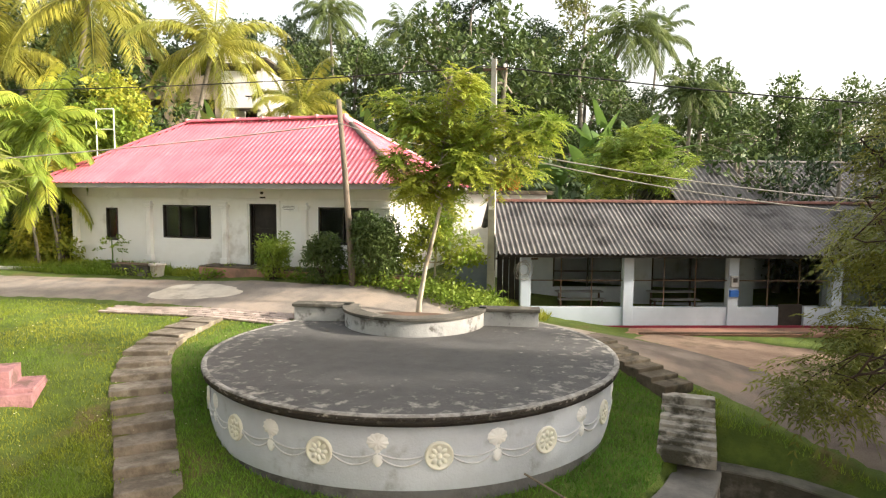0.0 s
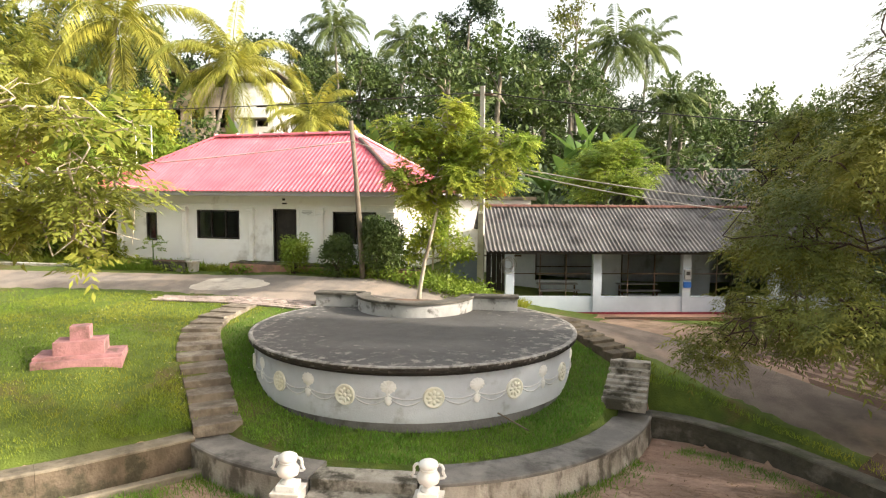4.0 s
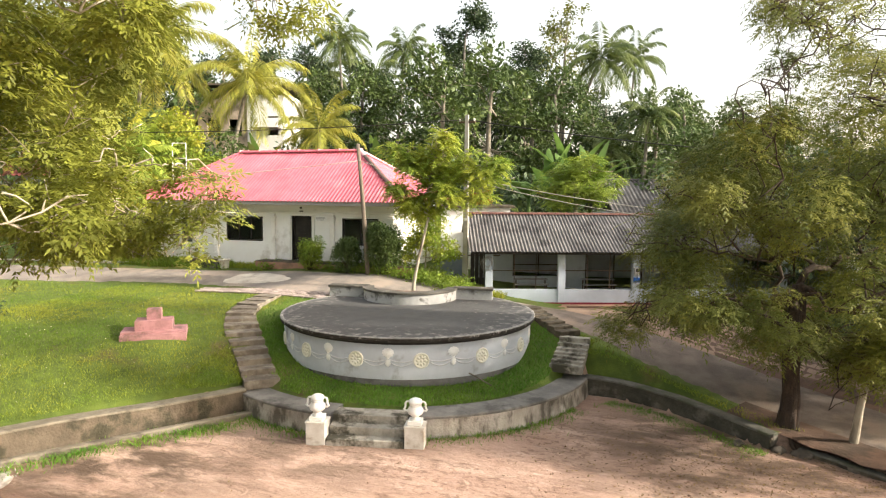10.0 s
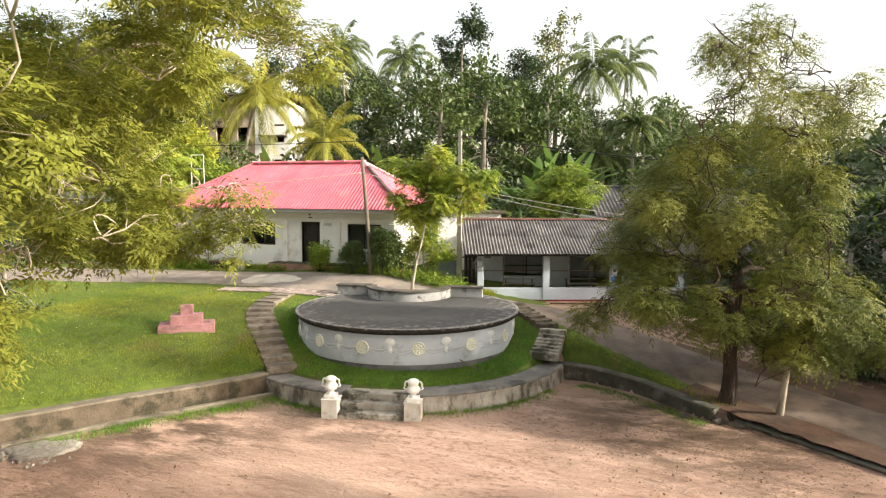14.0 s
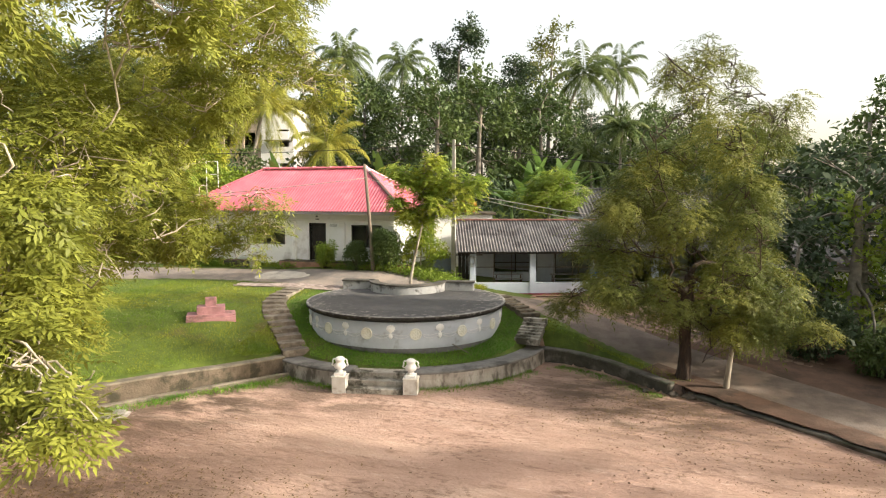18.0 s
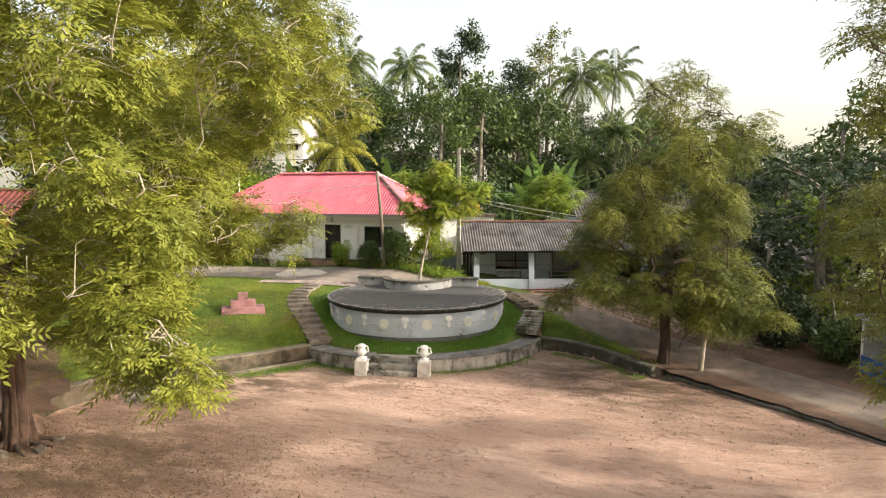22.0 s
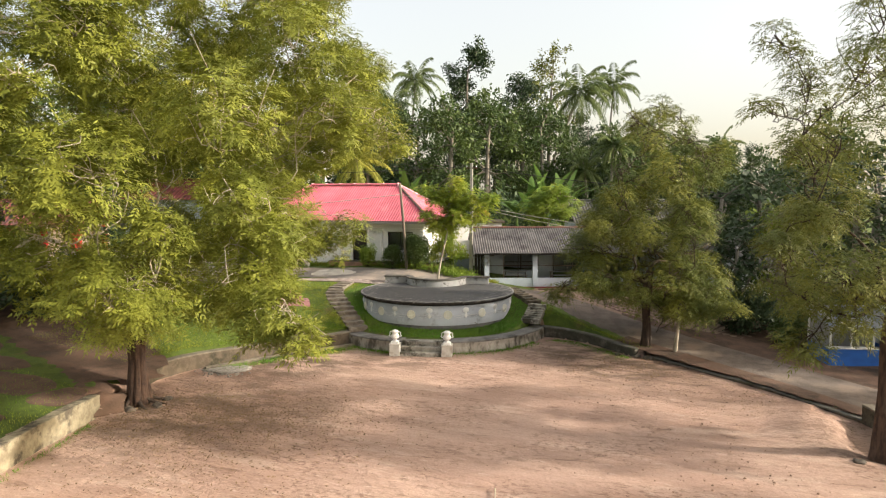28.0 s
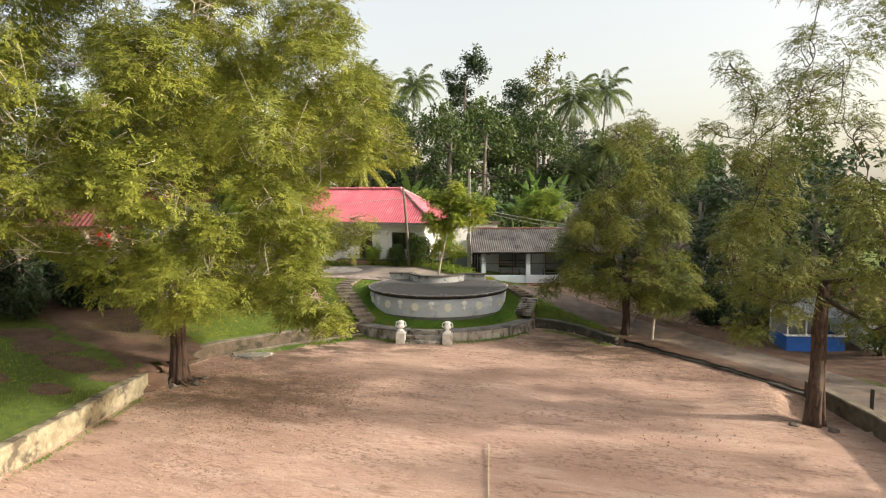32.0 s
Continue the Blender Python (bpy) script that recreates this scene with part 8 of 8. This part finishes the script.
litter("leaf_litter", [(-9.6, -4.6, 2.4, 1.6, 5000), (-6.5, -3.5, 2.4, 1.6, 2500), (4, 6.2, 2.6, 1.4, 2600), (8.8, 2.6, 2.2, 1.4, 900), (-7, -7.5, 2.2, 2.0, 1200)], 12, 0.08)


def grass():
    """Blades of mown grass on the lawn, the slopes and the verges."""
    rng = np.random.RandomState(15)
    road = [Vector(v.co[:]) for k in ("road", "lane") for v in bpy.data.objects[k].data.vertices]
    rv = np.array([v[:2] for v in road]).reshape(-1, 11, 2)[:, 5]
    areas = [(-19, -8.2, -2.5, 12.8, 86000, 0.04, 0.085), (-10.5, -0.2, 5.2, 12.6, 72000, 0.05, 0.12), (-0.6, 5.0, 8.4, 13.5, 12000, 0.05, 0.12), (-24, -8.4, 15.3, 16.6, 20000, 0.08, 0.28), (-9.5, -4.2, 15.6, 17.4, 9000, 0.08, 0.26), (-20, -11.8, -16, -5.2, 10000, 0.04, 0.12), (12.2, 15, -5, 2.0, 4000, 0.05, 0.14), (-24, -17, 2, 12, 9000, 0.05, 0.12), (-28, -17, 15.4, 16.8, 16000, 0.1, 0.3)]
    Q = []
    stairs = np.array([(-8.55, 6.45), (-9.1, 7.0), (-9.6, 7.5), (-10.2, 8.1), (-10.85, 8.75), (-11.25, 9.25), (-11.6, 9.75), (-11.9, 10.4), (-12.0, 11.0), (-12.1, 11.8), (-0.84, 10.2), (-0.8, 10.8), (-0.74, 11.5), (-1.2, 12.1), (-1.75, 12.6), (-2.2, 13.1)])
    for x0, x1, y0, y1, n, h0, h1 in areas:
        x, y = rng.uniform(x0, x1, n), rng.uniform(y0, y1, n)
        r = np.hypot(x - STAGE.x, y - STAGE.y)
        ok = (field_distance(x, y) > 0.42) & (r > R_DRUM + 0.02)
        ok &= ~((r > R_RING0 - 0.03) & (r < R_RING1 + 0.05) & (np.degrees(np.arctan2(y - STAGE.y, x - STAGE.x)) > ARC0 - 4) & (np.degrees(np.arctan2(y - STAGE.y, x - STAGE.x)) < ARC1 + 3))
        ok &= np.min(np.hypot(x[:, None] - rv[None, :, 0], y[:, None] - rv[None, :, 1]), 1) > 1.6
        ok &= np.min(np.hypot(x[:, None] - stairs[None, :, 0], y[:, None] - stairs[None, :, 1]), 1) > 0.5
        ok &= np.hypot(x + 12.5, y - 6.85) > 0.75
        x, y = x[ok], y[ok]
        k = len(x)
        p = np.c_[x, y, upper(x, y) - 0.01]
        h = rng.uniform(h0, h1, (k, 1))
        lean = np.c_[rng.normal(0, 0.5, (k, 2)), np.ones(k)]
        tip = p + unit(lean) * h
        a = rng.uniform(0, 6.28, k)
        w = np.c_[np.cos(a), np.sin(a), np.zeros(k)] * (0.009 + 0.1 * h)
        Q.append(np.stack([p - w * 0.5, p + w * 0.5, tip + w * 0.12, tip - w * 0.12], 1))
    Q = np.concatenate(Q)
    inner = np.hypot(Q[:, 0, 0] - STAGE.x, Q[:, 0, 1] - STAGE.y) < R_RING0
    tagged(part("grass", mesh_quads("grass", Q[~inner]), M_BLADE), "short bright yellow-green mown grass", "grass", kind="stuff")
    tagged(part("stage_grass", mesh_quads("stage_grass", Q[inner]), M_BLADE_DEEP), "lush deep green grass round the stage", "grass", kind="stuff")


grass()


def tufts():
    """Rank grass and weeds at the feet of the walls, and tall weeds on the bank before the house."""
    rng = np.random.RandomState(19)
    Q = []
    rows = []
    for k in range(2600):
        a, r = rng.uniform(-122, -20), R_RING1 + abs(rng.normal(0, 0.28)) * (1.0 if rng.rand() < 0.5 else 0.35)
        if abs(a - (-90 + STAGE_RZ)) < 13 and r > R_RING1 + 0.1:
            continue
        p = on_ring(r + 0.02, a)
        rows.append((p.x, p.y, 0.0, rng.uniform(0.03, 0.11)))
    line = smooth_line([(-8.7, 5.6), (-9.5, 4.7), (-10.6, 3.5), (-11.3, 2.4), (-12.2, 0.9)], 0.02)
    for k in range(3600):
        p = line[rng.randint(0, len(line))]
        if noise.noise(Vector((p.x * 1.3, p.y * 1.3, 3.0))) < -0.15 and rng.rand() < 0.8:
            continue
        rows.append((p.x + rng.normal(0.42, 0.22), p.y + rng.normal(-0.3, 0.22), 0.0, rng.uniform(0.03, 0.13)))
    right = smooth_line([(0.5, 10.2), (1.3, 9.9), (2.1, 9.4), (3.1, 8.5), (4.1, 7.6)], 0.02)
    for k in range(1500):
        p = right[rng.randint(0, len(right))]
        o = abs(rng.normal(0, 0.3))
        rows.append((p.x - o * 0.7, p.y - o * 0.7, 0.0, rng.uniform(0.02, 0.09)))
    wall = smooth_line([(-11.7, -6.3), (-11.3, -7.6), (-10.55, -10.5), (-10.0, -13.0), (-8.2, -22.0)], 0.03)
    for k in range(900):
        p = wall[int(len(wall) * rng.rand() ** 1.5)]
        rows.append((p.x + abs(rng.normal(0, 0.1)), p.y, 0.0, rng.uniform(0.03, 0.1)))
    for p0x, p0y, z0, h in rows:
        h *= 1.2
        a = rng.uniform(0, 6.28)
        w = np.array([math.cos(a), math.sin(a), 0]) * (0.008 + 0.1 * h)
        b = np.array([p0x, p0y, z0 - 0.01])
        t = b + np.array([rng.normal(0, 0.5), rng.normal(0, 0.5), 1.0]) * h
        Q.append([b - w * 0.5, b + w * 0.5, t + w * 0.15, t - w * 0.15])
    tagged(part("foot_grass", mesh_quads("foot_grass", np.array(Q)), M_BLADE_DEEP), "rank grass tufts at the wall feet", "grass", kind="stuff")
    n = 5200
    x, y = rng.uniform(-20.5, -4.6, n), rng.uniform(15.2, 17.3, n)
    lane = np.array([noise.noise(Vector((a * 0.7, b * 0.9, 7.0))) for a, b in zip(x, y)])
    ok = ((y < 16.35) & (lane > -0.05) & (y > 15.7)) | ((x > -10.2) & (x < -5.2) & (lane > -0.35) & (y < 17.2) & (y > 15.6 - 0.1 * (x + 10)))
    x, y, lane = x[ok], y[ok], lane[ok]
    h = rng.uniform(0.05, 0.34, len(x)) * np.where(x > -10.2, 1.5, 0.8)
    P = np.c_[x, y, upper(x, y) + h * rng.uniform(0.3, 1.0, len(x))]
    O = unit(np.c_[rng.normal(0, 1, (len(x), 2)), np.full(len(x), 0.8)])
    tagged(part("weeds", mesh_quads("weeds", broad_leaves(rng, P, O, 0.16, 5, 0.4)), M_LEAF_LIGHT), "tall bright green weeds on the bank before the house", "weeds", kind="stuff")


def lawn_flowers():
    """Small pale flowers and fallen petals in the lawn."""
    rng = np.random.RandomState(29)
    n = 650
    x, y = rng.uniform(-18, -8.5, n), rng.uniform(-1, 13, n)
    ok = field_distance(x, y) > 0.6
    x, y = x[ok], y[ok]
    p = np.c_[x, y, upper(x, y) + rng.uniform(0.04, 0.075, len(x))]
    a = rng.uniform(0, 6.28, len(x))
    u = np.c_[np.cos(a), np.sin(a), rng.normal(0, 0.3, len(x))] * rng.uniform(0.009, 0.018, (len(x), 1))
    v = np.c_[-np.sin(a), np.cos(a), rng.normal(0, 0.3, len(x))] * rng.uniform(0.009, 0.018, (len(x), 1))
    tagged(part("lawn_flowers", mesh_quads("lawn_flowers", np.stack([p - u, p - v, p + u, p + v], 1)), M_PETAL), "tiny pale flowers scattered in the lawn", "flowers", kind="stuff")


M_PETAL = mat("pale_petal", (0.72, 0.68, 0.5), (0.6, 0.55, 0.38), 5.0, rough=0.8)
tufts()
lawn_flowers()
rod = tagged(part("rod", tubes("rod", [([on_ring(R_DRUM + 0.03, -44.5, 0.98), on_ring(R_DRUM + 0.58, -39.5, 0.72)], 0.017)], 6), M_POLEWOOD), "thin grey rod leaning on the stage wall", "rod")
tagged(part("steel_pipe", tubes("steel_pipe", [([(-2.6 + 0.938 * t + 0.9, 17.05 + 0.345 * t + 0.3, 1.42) for t in (0, 2.5, 5.0)], 0.03)], 8), M_RUST), "long rusty pipe lying at the platform edge", "pipe")
st = tagged(part("stake", box((12.75, -0.55, 0.62), (0.1, 0.1, 0.85), 0.015), M_DARKWOOD), "short dark wooden stake in the grass", "stake")


def metal_frame():
    x, y = view_point(-13.0, 24.0)
    f = empty("metal_frame", (x, y, gz(x, y)), 10, "white-painted pipe frame behind the house", "frame")
    h = 8.3 - gz(x, y)
    for dx in (0.0, 0.72):
        part("upright", tubes("upright", [([(dx, 0, -0.1), (dx, 0, h)], 0.022)], 6), M_WHITE, f)
    for z in (h, h - 0.75, h - 2.2):
        part("crossbar", tubes("crossbar", [([(0, 0, z), (0.72, 0, z)], 0.02)], 6), M_WHITE, f)


metal_frame()


def banana(x, y, h, seed):
    z = gz(x, y)
    root = empty("banana_plant", (x, y, z), 0, "banana plant with broad torn pale green leaves", "banana plant", "banana plants")
    rng = np.random.RandomState(seed)
    part("stem", tubes("stem", [([(0, 0, -0.1), (0.05, 0, h * 0.35), (0.0, 0, h * 0.62)], [0.16, 0.13, 0.08])], 9), M_BANANA, root, smooth=True)
    for k in range(8):
        az, el = 2.4 * k + rng.uniform(-0.3, 0.3), math.radians(rng.uniform(40, 80))
        d = np.array([math.cos(az) * math.cos(el), math.sin(az) * math.cos(el), math.sin(el)])
        side = unit(np.cross(d, [0, 0, 1.0]))
        L, p, rows = h * rng.uniform(0.5, 0.65), np.array([0, 0, h * 0.58]), []
        n = 12
        for i in range(n + 1):
            t = i / n
            w = 0.34 * max(0.0, math.sin(math.pi * min(1, t * 0.92 + 0.06))) ** 0.7
            rows.append([p - side * w + np.array([0, 0, -0.25 * w]), p, p + side * w + np.array([0, 0, -0.25 * w])])
            p = p + d * L / n
            d = unit(d + np.array([0, 0, -0.09]))
        verts = [tuple(v) for r in rows for v in r]
        faces = []
        for i in range(n):
            for j in range(2):
                if rng.rand() > 0.1:
                    a = i * 3 + j
                    faces.append((a, a + 1, a + 4, a + 3))
        part("leaf", mesh_from("leaf", verts, faces), M_BANANA, root, smooth=True)


for i, (sd, dp, h) in enumerate(((6.6, 29, 5.6), (8.0, 30, 6.2), (9.4, 31, 5.8), (5.6, 30.5, 5.0), (-9.5, 28, 5.0), (-3.4, 31, 5.2), (-2.2, 30, 4.8))):
    x, y = view_point(sd, dp)
    banana(x, y, h, 400 + i)
bx, by = view_point(7.4, 24.2)
bz = gz(bx, by)
leafy_tree("garden_tree", [(bx - 0.3, by, bz), (bx - 0.3, by, bz + 2.2), (bx - 0.2, by, bz + 3.6)],
           [(bx - 1.5, by, bz + 4.4, 0.9), (bx - 0.6, by, bz + 5.1, 1.0), (bx + 0.5, by - 0.2, bz + 5.2, 1.0), (bx + 1.3, by + 0.3, bz + 4.7, 0.8), (bx - 0.2, by - 0.5, bz + 4.3, 1.0), (bx + 0.8, by - 0.4, bz + 4.2, 0.9), (bx - 1.0, by - 0.3, bz + 3.7, 0.8)],
           0.12, M_LEAF_LIGHT, M_BARKPALE, M_BARKPALE, "rounded bright green tree behind the long roof", 81, nodes=170, size=0.34, whorl=5, pairs=3, leaf=(0.4, 0.2), droop=0.25, stout=0.07, flat=0.6, gap=-0.15)
for i, (sd, dp, h, m) in enumerate(((-15.5, 30, 6.5, M_LEAF_YEL), (-14.2, 29, 5.0, M_LEAF_LIGHT), (-18, 31, 6.5, M_LEAF_MID), (-16.8, 27.5, 4.8, M_LEAF_YEL))):
    x, y = view_point(sd, dp)
    z = gz(x, y)
    rng = random.Random(i)
    make_tree("garden_tree", (x, y, z), [(x, y, z), (x, y, z + h * 0.35), (x + 0.2, y, z + h * 0.7)],
              [(x + rng.uniform(-1.3, 1.3), y + rng.uniform(-0.8, 0.8), z + h * f, 1.3, 1.2, 1.0) for f in (0.35, 0.5, 0.65, 0.8, 0.95)], 0.1, m, M_BARKPALE, "leafy yellow-green garden tree behind the house", seed=90 + i, density=30, size=0.3, pairs=4, twigs=8, fill=0.9)
x, y = view_point(2.3, 23.2)
M_CROTON = leafy("croton_leaf", (0.45, 0.14, 0.03), (0.40, 0.22, 0.04), 2.0, 0.3)
shrub("potted_croton", (x, y, 5.38), (0.42, 0.4, 0.32), M_CROTON, "orange-leaved croton plant on the flat roof", 95, 0.16, 2600)

tagged(part("bamboo_pole", tubes("bamboo_pole", [([(1.33 + 0.245 * t, -6.5 - t, 0.05 + 0.004 * (k % 2)) for k, t in enumerate((0, 0.8, 1.6, 2.4, 3.2, 4.0, 4.8, 5.4))], [0.02, 0.018, 0.019, 0.018, 0.019, 0.02, 0.021, 0.021])], 8), M_BAMBOO, smooth=True), "long pale bamboo pole lying on the clay field", "pole")


def side_fence():
    """Sheets and boards that close the gap between the house and the long building."""
    f = empty("sheet_fence", (-6.0, 18.3, 1.7), 20, "dark patched fence of boards and a blue-grey sheet", "fence")
    for i in range(5):
        part("board", box((0.1 + 0.19 * i, 0.0 + 0.02 * (i % 2), 0.85), (0.17, 0.03, 1.9 + 0.1 * (i % 3)), 0.006), M_DARKWOOD, f)
    part("tarpaulin", box((-0.75, -0.15, 0.75), (1.1, 0.04, 1.5), 0.02, 6), M_BLUEGREY, f, "hanging blue-grey sheet")
    part("rail", box((0.1, 0.05, 1.55), (2.4, 0.05, 0.06), 0.006), M_RUST, f)


side_fence()

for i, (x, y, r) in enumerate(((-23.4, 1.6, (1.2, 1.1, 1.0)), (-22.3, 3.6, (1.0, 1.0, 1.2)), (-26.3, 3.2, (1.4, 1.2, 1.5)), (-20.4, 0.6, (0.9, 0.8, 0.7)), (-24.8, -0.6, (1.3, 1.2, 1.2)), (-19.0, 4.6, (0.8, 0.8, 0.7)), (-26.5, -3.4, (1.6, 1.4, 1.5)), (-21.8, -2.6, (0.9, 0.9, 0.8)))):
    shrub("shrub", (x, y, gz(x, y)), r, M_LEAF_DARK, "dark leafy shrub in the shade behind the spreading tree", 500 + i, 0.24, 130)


def shade_pot(x, y, seed):
    """A dark plastic pot with a leafy plant."""
    z = gz(x, y)
    p = empty("potted_plant", (x, y, z), 0, "leafy plant in a black pot beside the road", "potted plant")
    part("pot", lathe([(0, -0.02), (0.16, -0.02), (0.24, 0.38), (0.27, 0.38), (0.27, 0.43), (0.22, 0.43), (0.2, 0.36), (0, 0.36)], 18), M_DARKWOOD, p, "black pot", True)
    rng = np.random.RandomState(seed)
    q = unit(rng.normal(0, 1, (120, 3)))
    part("leaves", mesh_quads("leaves", broad_leaves(rng, q * 0.34 + np.array([0, 0, 0.8]), q, 0.22, 3)), M_LEAF_MID, p)


for i, (x, y) in enumerate(((-24.9, 1.95), (-25.8, 4.2), (-23.6, 4.9))):
    shade_pot(x, y, 600 + i)
polyline_wall("roadside_kerb", [(-24.2, -0.05), (-24.5, 1.1), (-24.7, 2.3), (-24.2, 4.2)], 1.6, 2.1, 0.16, M_CAP, "pale low kerb beside the shaded garden", "kerb", seed=31, side=1, jitter=0.006)

rock(-11.6, 0.5, 0.75, 611, z=-0.02, m=M_GRAVEL, name="rubble_mound", label="low mound of pale cement rubble by the wall", flat=0.12)
rock(-12.55, -5.05, 0.75, 612, z=0.12, m=M_SOIL, name="earth_mound", label="low mound of bare brown earth at the wall end", flat=0.55)
rock(-13.3, -4.6, 0.9, 613, z=0.3, m=M_SOIL, name="earth_mound", label="low mound of bare brown earth behind the tree", flat=0.5)
